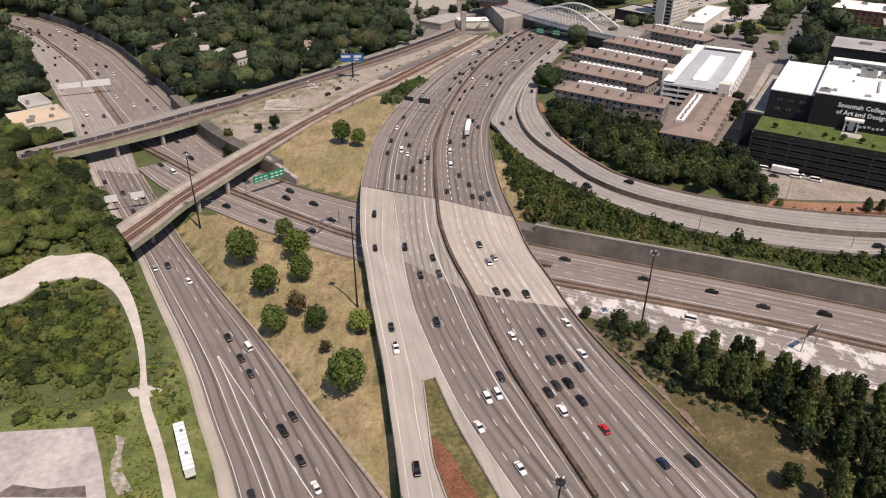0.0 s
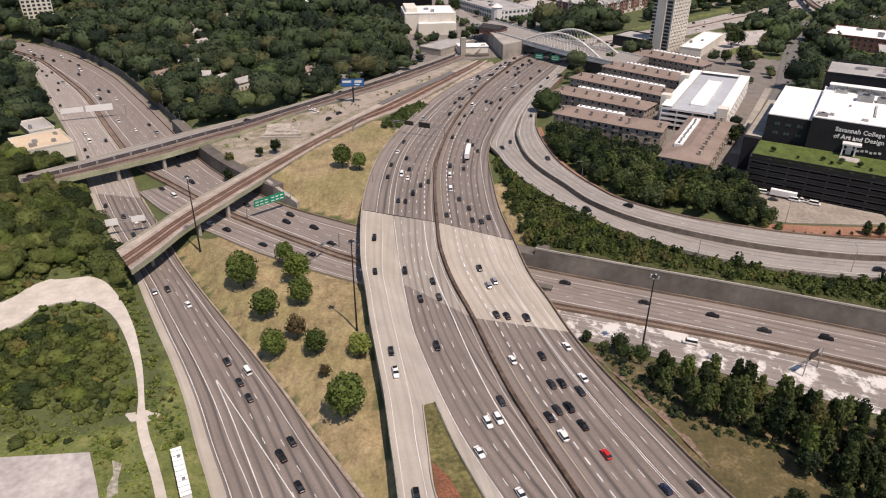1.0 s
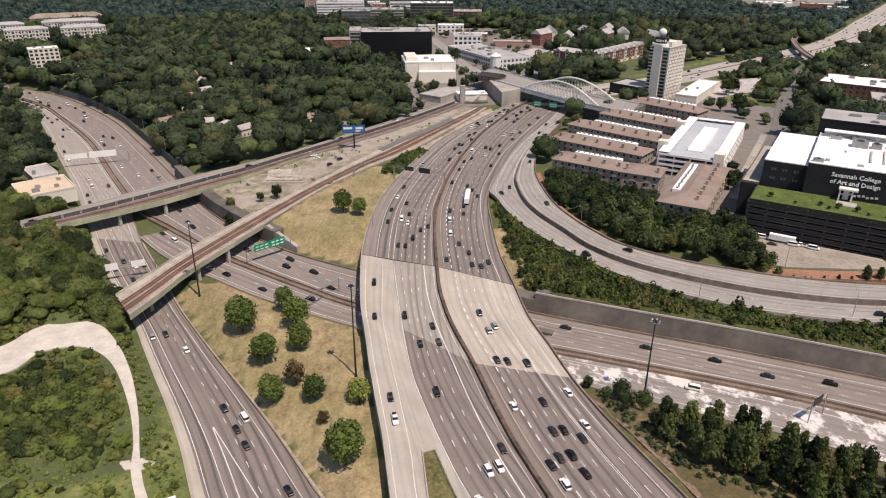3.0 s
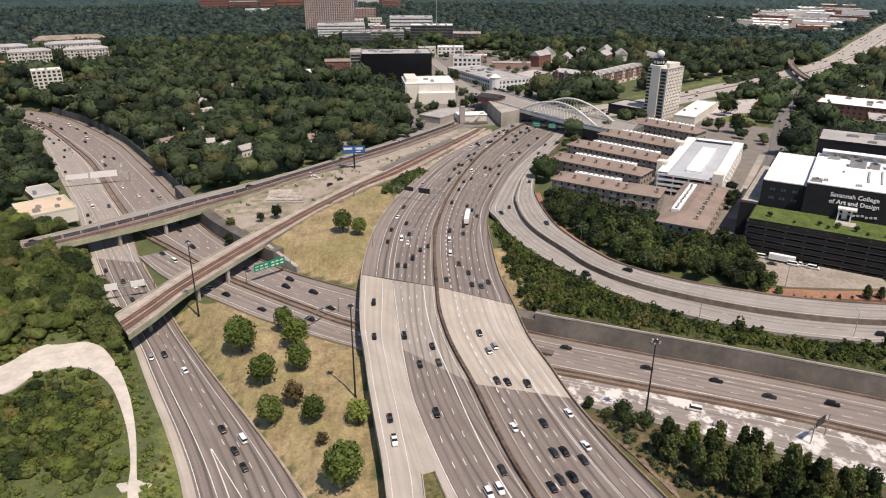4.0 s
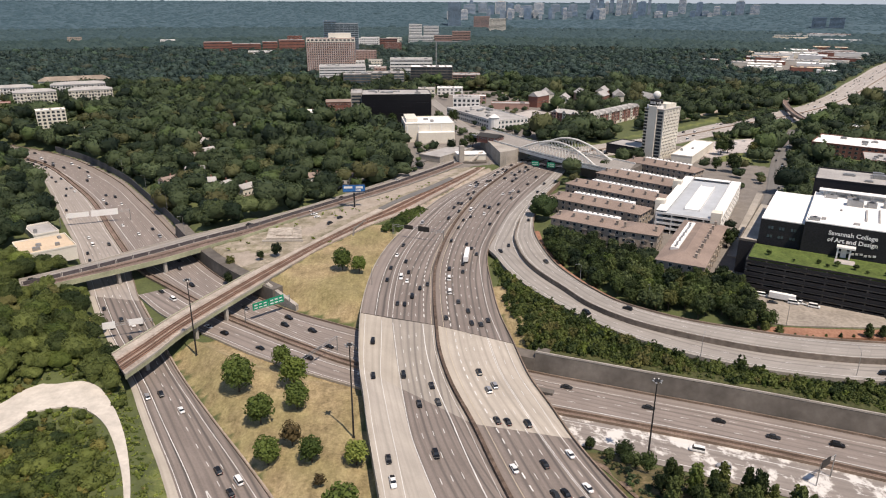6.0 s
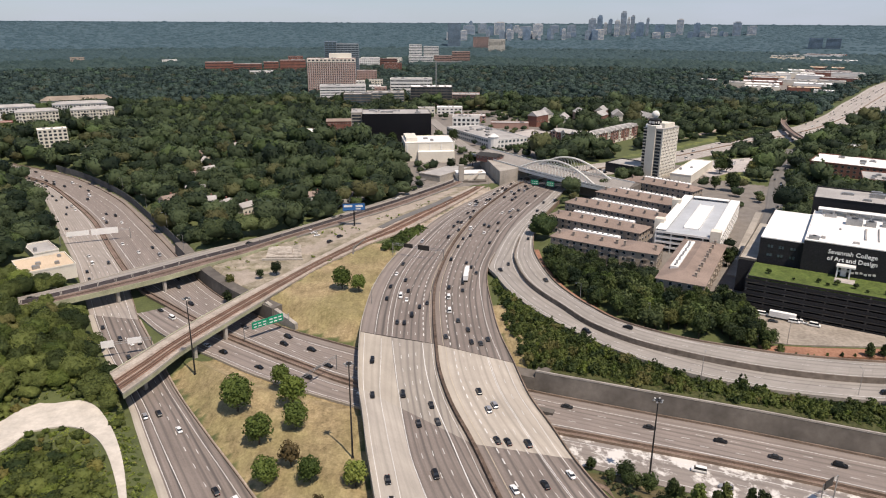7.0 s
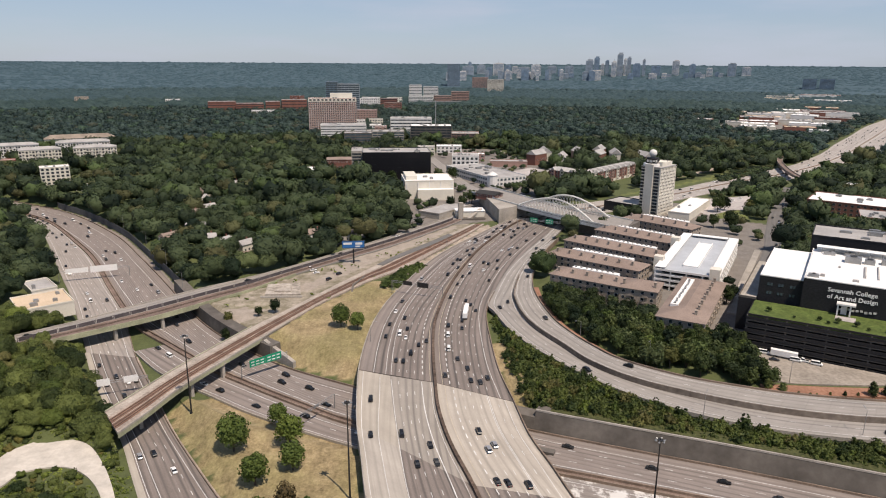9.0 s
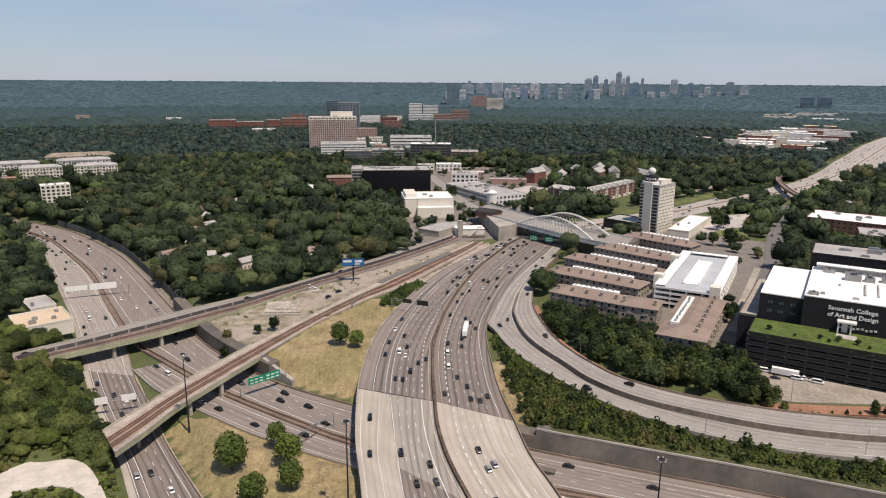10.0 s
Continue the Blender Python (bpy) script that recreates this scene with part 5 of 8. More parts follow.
for i in range(11):
    o = part("column", colm, None, deck)
    o.matrix_local = pose(-0.5 + i * 9.0, -26.7, 0)
LAWN = surface("mown_lawn", (0.05, 0.085, 0.018), (0.15, 0.19, 0.05), fine=0.8, coarse=0.12, stain=0.4)
part("lawn", Shape().box(45, -13.5, 18.2, 91, 26.6, 0.5), LAWN, deck, "bright mown lawn")
part("terrace", Shape().box(42, -8, 18.72, 9, 7, 0.1), LOT, deck)
part("railing", Shape().box(45, -26.9, 18.7, 91, 0.25, 1.0), STEEL_DARK, deck)
lot = thing("parking_lot", "pale paved yard with parked vans below the deck", "parking lot", kind="structure")
yard = [campus(-4, -28, 0)[:2], (146.3, 287.8), (160.2, 283.8), (189.3, 282.4), (206, 283), campus(62, -28, 0)[:2]]
part("paving", Shape().prism(yard, 5.0, 8.62), surface("dusty_yard", (0.26, 0.225, 0.185), (0.42, 0.375, 0.32), fine=0.6, stain=0.3), lot)
block("office_building", "low dark office building with grey roof units", "office building", campus(66, 96, 20), (94, 34, 27), -31, DARK_WALL, ROOF_GREY, plant=9, seed=4)
block("office_building", "grey flat-roofed office behind the college", "office building", campus(4, 112, 8), (20, 30, 14), -31, DARK_WALL, ROOF_GREY, plant=2, seed=5)
punched("brick_building", "red brick warehouse with white roof among trees", "brick building", (401, 664, 8), (68, 52, 12), -37, BRICK, ROOF_WHITE, 3, 5, (2.4, 2.0), seed=6, plant=6)
punched("brick_building", "brown brick warehouse with pale roof", "brick building", (392, 590, 8), (44, 40, 12), -28, BRICK, ROOF_GREY, 3, 5, (2.4, 2.0), seed=7, plant=6)
block("shed", "white metal shed among trees", "shed", (440, 726, 8), (16, 12, 16), -24, WHITE_WALL, ROOF_WHITE, plant=1)

# hotel tower with a round rooftop sign
HOTEL_WALL = surface("weathered_cream_render", (0.42, 0.39, 0.335), (0.54, 0.505, 0.44), stain=0.25)
hotel = thing("hotel_tower", "tall cream hotel tower with ribbed walls and round sign", "hotel", "", (206, 651, 8), -45)
part("wall", Shape().box(0, 0, -2, 19, 30, 48), HOTEL_WALL, hotel)
part("roof", Shape().box(0, 0, 46, 20, 31, 0.8), ROOF_GREY, hotel)
rib = mesh_of("rib", Shape().box(0, 0, 0, 1.25, 0.8, 45.6), CREAM)
bandm = mesh_of("window_strip", Shape().box(0, 0, 0, 1.3, 0.3, 43), GLASS_DARK)
for i in range(11):
    o = part("rib", rib, None, hotel)
    o.matrix_local = pose(9.6, -14.4 + i * 2.88, 0, 0, 0, 90)
balm = mesh_of("spandrel", Shape().box(0, 0, 0, 1.5, 0.44, 1.95), CREAM)
for i in range(10):
    o = part("window_strip", bandm, None, hotel)
    o.matrix_local = pose(9.5, -12.96 + i * 2.88, 1.5, 0, 0, 90)
    for f in range(14):
        q = part("spandrel", balm, None, hotel)
        q.matrix_local = pose(9.55, -12.96 + i * 2.88, 1.5 + f * 3.1, 0, 0, 90)
part("shaft", Shape().box(-1.5, -15.4, 0, 8.5, 1.6, 49.0), CREAM, hotel, "plain pale shaft wall")
part("penthouse", Shape().box(1, 4, 46.8, 12, 16, 3.4).box(5, -6, 46.8, 5, 5, 4.2), CREAM, hotel)
for f in range(15):
    part("balcony", Shape().box(-7.8, -15.6, 1.2 + f * 3.05, 3.2, 1.6, 0.9), HOTEL_WALL, hotel)
    part("window_band", Shape().box(-7.8, -15.05, 2.1 + f * 3.05, 3.2, 0.3, 2.1), GLASS_DARK, hotel)
for f in range(14):
    part("window_band", Shape().box(6.0, -15.05, 2.0 + f * 3.1, 5.0, 0.3, 2.0), GLASS_DARK, hotel)
for k in range(16):
    w0 = 2 * math.pi * k / 16
    part("ring_post", Shape().tube((-3 + 6 * math.cos(w0), -8 + 6 * math.sin(w0), 46.8), (-3 + 6 * math.cos(w0), -8 + 6 * math.sin(w0), 53.0), 0.25), STEEL_DARK, hotel)
part("rotunda", Shape().tube((-3, -8, 46.8), (-3, -8, 49.2), 8.0, 8.0, 28), ROOF_WHITE, hotel, "white round roof platform")
part("sign_drum", Shape().tube((-3, -8, 49.2), (-3, -8, 54.2), 5.6, 5.6, 28), DARK_WALL, hotel, "dark drum carrying a pale sign")
part("sign_bars", Shape().box(-3, -13.7, 50.6, 5.5, 0.3, 2.2).box(0.9, -12.6, 50.9, 1.2, 0.4, 1.6, 35).box(2.4, -11.0, 50.6, 1.4, 0.4, 2.2, 55), WHITE_LINE, hotel)
ball = Shape()
lat = [[(3.6 * math.cos(b0) * math.cos(a0), 3.6 * math.cos(b0) * math.sin(a0), 3.6 * math.sin(b0)) for a0 in np.linspace(0, 2 * math.pi, 20, endpoint=False)] for b0 in np.linspace(-1.5, 1.5, 11)]
ball.loft([[(x - 3, y - 8, z + 58.4) for x, y, z in r] for r in lat])
part("globe", ball, WHITE_WALL, hotel, "pale round globe sign", True)
part("mast", Shape().tube((6, 4, 46.8), (6, 4, 53), 0.2), STEEL_GALV, hotel)
block("hotel_annex", "long white hotel annex beside the tower", "hotel", (241, 655, 8), (84, 19, 7), 57, CREAM, ROOF_WHITE, plant=3, seed=8)
block("parking_garage", "dark low parking garage beside the hotel", "parking garage", (182, 664, 8), (30, 34, 9), 45, DARK_WALL, ROOF_GREY, plant=0)
solid("parking_lot", Shape().prism([(245, 677), (282, 722), (338, 742), (351, 727), (318, 668), (288, 666), (253, 640)][::-1], 7.0, 8.6), LOT, "pale hotel parking lot", "parking lot", "structure")

# arched road bridge
bridge = thing("arch_bridge", "white steel arch bridge carrying a street over the freeway", "bridge", kind="structure")
NEAR_E, FAR_E = [(27, 692), (50, 655), (75, 615), (100, 580), (126, 549), (144, 530)], [(50, 718), (68, 688), (94, 645), (117, 612), (143, 581), (160, 561)]
part("deck", ribbon(Shape(), NEAR_E, FAR_E, 20.5, 50, 1.8, 4), CONCRETE_ROAD, bridge)
part("parapet", barrier(Shape(), NEAR_E, 20.5, 50, 1.2, 0.5), WHITE_STEEL, bridge)
part("parapet", barrier(Shape(), FAR_E, 20.5, 50, 1.2, 0.5), WHITE_STEEL, bridge)
part("girder", barrier(Shape(), NEAR_E[1:], 17.6, 50, 2.4, 0.7), WHITE_STEEL, bridge)
for ends, lean in ((((70, 624), (125, 551)), 2.5), (((91, 640), (143, 573)), -2.5)):
    p0, p1 = np.array(ends[0], float), np.array(ends[1], float)
    side = np.array([-(p1 - p0)[1], (p1 - p0)[0]]) / np.linalg.norm(p1 - p0)
    pts = [tuple(p0 + (p1 - p0) * t - side * -lean * math.sin(math.pi * t)) + (20.6 + 12.5 * math.sin(math.pi * t),) for t in np.linspace(0, 1, 25)]
    for a, b in zip(pts[:-1], pts[1:]):
        part("arch_segment", Shape().tube(a, b, 0.8, 0.8, 8), WHITE_STEEL, bridge)
    for k in range(1, 24):
        for dk in (-1, 1):
            f2 = p0 + (p1 - p0) * (min(23.5, max(0.5, k + dk * 1.3)) / 24)
            part("hanger", Shape().tube(pts[k], (*f2, 20.7), 0.2, 0.2, 5), WHITE_STEEL, bridge)
part("abutment", Shape().prism([(51, 606), (67, 620), (80, 640), (66, 690), (50, 708), (38, 694), (46, 640)], 2.0, 20.3), CONCRETE, bridge, "pale concrete abutment wall")
part("abutment", Shape().prism([(116, 572), (146, 536), (166, 562), (134, 606)], 2.0, 20.0), CONCRETE_DARK, bridge)

# rail station and stairs
station = thing("rail_station", "small pale station hall with a stair and lift tower", "station", "", (26, 622, 9), 8)
part("hall", Shape().box(0, 6, -2, 26, 14, 8), CREAM, station)
part("roof", Shape().box(0, 6, 6, 27, 15, 0.5), ROOF_WHITE, station)
part("lift_tower", Shape().box(-10, -4, -2, 4.5, 4.5, 17), CONCRETE, station)
part("stair", Shape().loft([[(-4, -6, -0.5), (-1, -6, -0.5), (-1, -6, 1), (-4, -6, 1)], [(8, 2, 6.5), (11, 2, 6.5), (11, 2, 8), (8, 2, 8)]]), CONCRETE, station, "covered pale stair flight")
part("platform", Shape().box(2, -4, -2, 22, 6, 2.6), CONCRETE_DARK, station)
house("dark-roofed pavilion beside the station forecourt", (46, 668, 20), (22, 15, 3.5), -35, BRICK, surface("dark_shingles", (0.03, 0.03, 0.032), (0.06, 0.058, 0.056)), name="pavilion", category="pavilion")

# concert hall, offices, shops
hall = block("cream_hall", "large windowless cream hall with stepped roofs", "hall", (-17, 738, 8), (52, 46, 19), 8, CREAM, ROOF_WHITE, plant=3, seed=11)
part("annex", Shape().box(6, -26, -2, 38, 8, 13), CREAM, hall)
part("annex_roof", Shape().box(6, -26, 11, 37, 7, 0.2), ROOF_WHITE, hall)
part("fly_tower", Shape().box(-18, 4, 0, 12, 34, 23), CREAM, hall)
for i in range(5):
    part("pilaster", Shape().box(-24 + i * 12, -23.3, -2, 1.0, 0.8, 20), WHITE_WALL, hall)
black = banded("office_building", "black glass office block with pale roof plant", "office building", (-58, 852, 8), (82, 48, 34), 6, BLACK_WALL, ROOF_GREY, 8, 2.6, BLACK_WALL, plant=12, seed=12)
tower_e = block("stair_tower", "grey banded tower beside the black office", "tower", (-106, 850, 8), (13, 40, 35), 6, CONCRETE, ROOF_GREY, plant=2)
for f in range(9):
    part("window_band", Shape().box(0, -20.1, 1.5 + f * 3.7, 11, 0.4, 2.0), GLASS_DARK, tower_e)
brick_tower = punched("brick_tower", "tall pinkish brick office tower with pale crown", "office tower", (-224, 1417, 8), (95, 30, 68), 9, BRICK_PINK, ROOF_WHITE, 15, 4.2, (2.5, 2.4), WHITE_WALL, plant=5, seed=13, faces=(0, 1))
part("crown", Shape().box(0, 0, 62, 96, 31, 1.2).box(0, -15.2, 63.2, 95, 0.5, 4.8), CREAM, brick_tower)
part("penthouse", Shape().box(18, 2, 68, 44, 16, 10), CREAM, brick_tower)
for i in range(23):
    part("pilaster", Shape().box(-46.2 + i * 4.2, -15.2, -2, 0.45, 0.5, 64), WHITE_WALL, brick_tower)
for i in range(12):
    part("crown_window", Shape().box(-43 + i * 7.8, -15.5, 64.0, 4.6, 0.4, 3.0), GLASS_DARK, brick_tower)
banded("parking_structure", "white banded parking structure", "parking garage", (-173, 1208, 8), (77, 40, 34), 8, WHITE_WALL, ROOF_GREY, 8, 1.4, plant=5, seed=14, faces=(0, 1))
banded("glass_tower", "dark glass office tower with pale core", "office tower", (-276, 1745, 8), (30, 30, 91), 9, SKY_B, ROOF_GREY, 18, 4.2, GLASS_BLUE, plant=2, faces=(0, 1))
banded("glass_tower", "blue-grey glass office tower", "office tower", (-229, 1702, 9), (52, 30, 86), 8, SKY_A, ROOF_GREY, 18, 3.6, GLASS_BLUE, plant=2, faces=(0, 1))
banded("office_building", "low white office block with banded windows", "office building", (-64, 1391, 8), (81, 40, 32), 3, WHITE_WALL, ROOF_GREY, 5, 2.2, plant=4, seed=15, faces=(0, 1))
banded("office_building", "grey office block with blue glass bands", "office building", (-99, 1193, 8), (63, 35, 25), 5, CONCRETE, ROOF_GREY, 6, 2.4, GLASS_BLUE, plant=9, seed=16, faces=(0, 3))
banded("office_building", "grey glass office block with roof plant", "office building", (-140, 1142, 8), (45, 30, 27), 7, CONCRETE_DARK, ROOF_GREY, 6, 2.6, GLASS_BLUE, plant=8, seed=17, faces=(0, 1))
site = banded("unfinished_building", "concrete building frame under construction", "building site", (-21, 1216, 8), (71, 40, 33), 1, CONCRETE_DARK, ROOF_WHITE, 7, 3.2, plant=6, seed=18, faces=(0, 1))
part("tower_crane", Shape().box(8, -10, 0, 1.6, 1.6, 76).box(22, -10, 74, 60, 1.2, 1.2), STEEL_GALV, site, "slim tower crane")
banded("unfinished_building", "lower concrete frame with orange netting", "building site", (36, 1240, 8), (56, 40, 18), -2, BRICK_PINK, ROOF_GREY, 5, 2.2, plant=6, seed=19, faces=(0, 3))
for i, (x, y, w, h) in enumerate(((-628, 1987, 74, 28), (-552, 1997, 76, 23), (-488, 2006, 40, 28), (-428, 2010, 70, 33))):
    banded("brick_building", "long red brick hospital block with pale bands", "brick building", (x, y, 8), (w, 40, h), 15, BRICK, ROOF_GREY, 4, 1.6, group="brick blocks", plant=4, seed=30 + i, faces=(0, 1))
for x, y, w, h, wall in ((-237, 2239, 66, 26, 0), (-164, 2369, 51, 23, 1), (-146, 2037, 50, 25, 2), (-179, 1645, 46, 30, 3), (-122, 1361, 23, 18, 3), (-181, 1475, 32, 20, 0), (-119, 1532, 20, 13, 1), (-271, 1468, 17, 17, 0),
                         (-481, 1872, 62, 12, 0), (-428, 2058, 41, 41, 2), (-150, 1560, 30, 16, 1), (-205, 1560, 26, 14, 3), (-90, 1640, 40, 14, 1), (-140, 1440, 24, 14, 0), (-1226, 2378, 43, 18, 4), (-918, 2380, 47, 12, 0), (-30, 1080, 34, 12, 1), (10, 1110, 40, 10, 0), (-120, 1050, 26, 12, 3), (40, 1020, 44, 9, 3)):
    punched("town_block", ("white town block between street trees", "cream town block between street trees", "red brick town block between trees", "pink brick town block between trees", "tan town block at the wood's edge")[wall], "building", (x, y, 8), (w, 20, h), -math.degrees(math.atan2(x, y)), (WHITE_WALL, CREAM, BRICK, BRICK_PINK, STUCCO)[wall], (ROOF_WHITE, ROOF_GREY, ROOF_GREY, ROOF_WHITE, ROOF_TAN)[wall], max(2, int(h / 5)), 6.0, (3.2, 2.2), WHITE_WALL, GLASS_DARK, (0,), group="town blocks", plant=3, seed=int(w))
# walls in SKY_B carry painted haze in their colour
for name, label, x, y, z, w, d, h, yaw, wall, pane in (
        ("condo_tower", "slim white condominium tower", -97, 2459, 8, 44, 25, 62, 2, WHITE_WALL, GLASS_BLUE),
        ("condo_block", "white condominium base block", -78, 2430, 8, 82, 30, 25, 2, WHITE_WALL, GLASS_BLUE),
        ("condo_tower", "white condominium tower with blue glass", -44, 2500, 8, 52, 25, 55, 1, WHITE_WALL, GLASS_BLUE),
        ("apartment_block", "pink apartment block at the wood's edge", -2, 2439, 8, 61, 30, 27, 0, BRICK_PINK, GLASS_DARK),
        ("apartment_block", "pink apartment block with pale corner tower", 61, 2514, 8, 63, 30, 38, -1, BRICK_PINK, GLASS_DARK),
        ("apartment_block", "beige apartment tower over the woods", 255, 3440, 8, 80, 40, 58, -4, CREAM, GLASS_DARK),
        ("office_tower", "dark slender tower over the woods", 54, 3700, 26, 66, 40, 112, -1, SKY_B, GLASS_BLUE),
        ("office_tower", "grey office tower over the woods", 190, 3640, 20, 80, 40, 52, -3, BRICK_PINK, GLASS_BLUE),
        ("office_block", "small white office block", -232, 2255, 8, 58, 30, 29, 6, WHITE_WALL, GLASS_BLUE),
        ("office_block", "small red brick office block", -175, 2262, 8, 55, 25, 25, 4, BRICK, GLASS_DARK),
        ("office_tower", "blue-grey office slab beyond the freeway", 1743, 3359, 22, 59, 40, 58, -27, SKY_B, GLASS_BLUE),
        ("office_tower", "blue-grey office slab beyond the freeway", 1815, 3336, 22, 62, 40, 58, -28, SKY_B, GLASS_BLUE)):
    banded(name, label, "tower" if "tower" in name else "building", (x, y, z), (w, d, h), yaw, wall, ROOF_GREY, max(4, int(h / 5)), 2.4, pane, faces=(0,), plant=2)
for i, (x, y, z, w, d, h, yaw) in enumerate(((-614, 985, 9, 62, 18, 20, 30), (-542, 925, 9, 50, 18, 22, 30), (-540, 1035, 9, 72, 22, 20, 28), (-486, 962, 9, 54, 18, 21, 27))):
    flat = punched("apartment_block", "white mid-rise apartment block with low grey roof", "apartment building", (x, y, z), (w, d, h), yaw, (WHITE_WALL, CREAM)[i % 2], ROOF_GREY, 5, 3.6, (2.5, 2.7), CREAM, group="white apartments", plant=0, faces=(0, 1))
    part("hipped_roof", hip_roof(w, d, h + 0.9, 0.6, 3.4), ROOF_GREY, flat)
    for k in range(int(w // 9)):
        part("balcony_stack", Shape().box(-w / 2 + 3.5 + k * 9, -d / 2 - 0.9, 0.5, 0.4, 1.8, h - 2).box(-w / 2 + 6.5 + k * 9, -d / 2 - 0.9, 0.5, 0.4, 1.8, h - 2), WHITE_WALL, flat)
        for f in range(5):
            part("balcony", Shape().box(-w / 2 + 5 + k * 9, -d / 2 - 0.9, 0.6 + f * h / 5, 2.6, 1.8, 1.2), (WHITE_WALL, CREAM)[i % 2], flat)
apt = thing("apartment_row", "tan apartment row with shallow hipped roof", "apartment building", "", (-604, 1150, 8), 28)
part("wall", Shape().box(0, 0, -2, 104, 20, 17), CREAM, apt)
part("roof", hip_roof(104, 20, 15, 1, 6), surface("tan_shingles", (0.24, 0.195, 0.155), (0.34, 0.285, 0.23)), apt)
punched("apartment_block", "white five-storey block beside the freeway", "apartment building", (-451, 793, 8), (30, 16, 20), 32, CREAM, ROOF_WHITE, 5, 4.6, (3.0, 2.4), CREAM, plant=3, seed=50)
block("canopy", "long white flat canopy beside the block", "canopy", (-411, 755, 8), (36, 7, 7), -15, WHITE_WALL, ROOF_WHITE, plant=0)
house("red brick villa with pale eaves among trees", (-133, 890, 8), (34, 16, 18), 8, BRICK, ROOF_BROWN, floors=3)
block("shop_block", "red brick shop block with stained roof", "shop", (-560, 870, 9), (30, 20, 15), 33, BRICK, BRICK_PINK, plant=2)
def cottage(x, y, yaw, wall, roof, w=14.0, d=10.0):
    ob = thing("house", "small pale house half hidden by trees", "house", "small houses", (x, y, 8), yaw)
    part("wall", Shape().box(0, 0, -2, w, d, 8.2), wall, ob)
    part("roof", hip_roof(w, d, 6.2, 0.6, 3.0, gable=True), roof, ob)
    part("chimney", Shape().box(w * 0.2, 1.0, 6, 1.0, 1.0, 4.4), BRICK, ob)
    for k in (-0.28, 0.02, 0.3):
        part("window", Shape().box(w * k, -d / 2, 1.2, 1.4, 0.14, 1.7), GLASS_DARK, ob)


SIGHT_GAPS = []
for i, (x, y, w) in enumerate(((-315, 834, 26), (-190, 855, 22), (-170, 878, 15), (-245, 684, 13), (-229, 615, 14), (-222, 640, 12), (-207, 561, 15), (-216, 526, 13), (-184, 524, 11), (-150, 505, 12), (-137, 473, 14), (-168, 514, 11), (-105, 541, 19), (-79, 542, 15), (-268, 905, 13), (-372, 1065, 18), (-410, 1150, 14), (-300, 1100, 15), (-236, 770, 12), (-252, 720, 12))):
    cottage(x, y, (28 + 41 * i) % 80 - 20, (WHITE_WALL, CREAM)[i % 2], ROOF_BROWN if i in (12, 13, 10) else (ROOF_WHITE if i in (1, 2) else (ROOF_GREY, ROOF_BROWN, ROOF_GREY)[i % 3]), w, w * 0.66)
    ux, uy = -x / math.hypot(x, y), -y / math.hypot(x, y)
    SIGHT_GAPS.append([(x - 5 * uy + 4 * ux, y + 5 * ux + 4 * uy), (x + 5 * uy + 4 * ux, y - 5 * ux + 4 * uy), (x + 3 * uy + 17 * ux, y - 3 * ux + 17 * uy), (x - 3 * uy + 17 * ux, y + 3 * ux + 17 * uy)])

# shopping plaza and town rows
plaza = punched("shop_plaza", "long two-storey white shop plaza with grey roof", "shopping plaza", (52, 850, 8), (112, 48, 10), -62, WHITE_WALL, ROOF_GREY, 2, 5.0, (3.0, 2.6), WHITE_WALL, GLASS_BLUE, faces=(0, 1, 3), plant=10, seed=60)
part("corner_turret", Shape().tube((54, -22, 0), (54, -22, 14), 6, 6, 12).tube((54, -22, 14), (54, -22, 18), 6.8, 0.4, 12), WHITE_WALL, plaza, "white round corner turret")
punched("shop_block", "white shop block with pillared front", "shop", (31, 943, 8), (36, 30, 17), -2, WHITE_WALL, ROOF_GREY, 3, 6, (3.5, 3.2), WHITE_WALL, GLASS_DARK, faces=(0, 1), plant=5, seed=61)
block("shop_block", "low tan shop block with flat roof", "shop", (92, 960, 8), (52, 20, 7), -4, BRICK_PINK, ROOF_GREY, plant=3, seed=62)
solid("parking_lot", Shape().prism([(92, 905), (120, 940), (172, 880), (150, 815), (118, 850)], 7.0, 8.8), LOT, "pale shop parking lot", "parking lot", "structure")
def brick_flats(at, long, yaw):
    """Four-storey brick flats with pale gabled bays and a broken grey roof."""
    ob = thing("apartment_building", "red brick flats with pale gabled bays and grey roof", "apartment building", "brick flats", at, yaw)
    part("wall", Shape().box(0, 0, -2, long, 17, 17), BRICK, ob)
    part("plinth", Shape().box(0, 0, -2, long + 0.3, 17.3, 5.2), CREAM, ob)
    part("roof", hip_roof(long, 17, 15, 0.8, 3.6), ROOF_GREY, ob)
    n = max(2, int(long // 13))
    for k in range(n):
        x = (k - (n - 1) / 2) * long / n
        bay = part("bay", Shape().box(x, -8.9, 0, 5.0, 1.6, 15.6), CREAM if k % 2 else BRICK_PINK, ob)
        part("gable", Shape().loft([[(x - 3, -10.2, 15.6), (x, -10.2, 18.6), (x + 3, -10.2, 15.6)], [(x - 3, -1, 15.6), (x, -1, 18.6), (x + 3, -1, 15.6)]]), ROOF_GREY, bay)
        for f in range(4):
            part("window", Shape().box(x, -9.72, 1.2 + f * 3.7, 2.6, 0.12, 1.9), GLASS_DARK, bay)
    windows_on(ob, long, 17, 0, 4, 3.75, 4.6, (1.7, 1.9), WHITE_WALL, GLASS_DARK, (0, 1, 3))


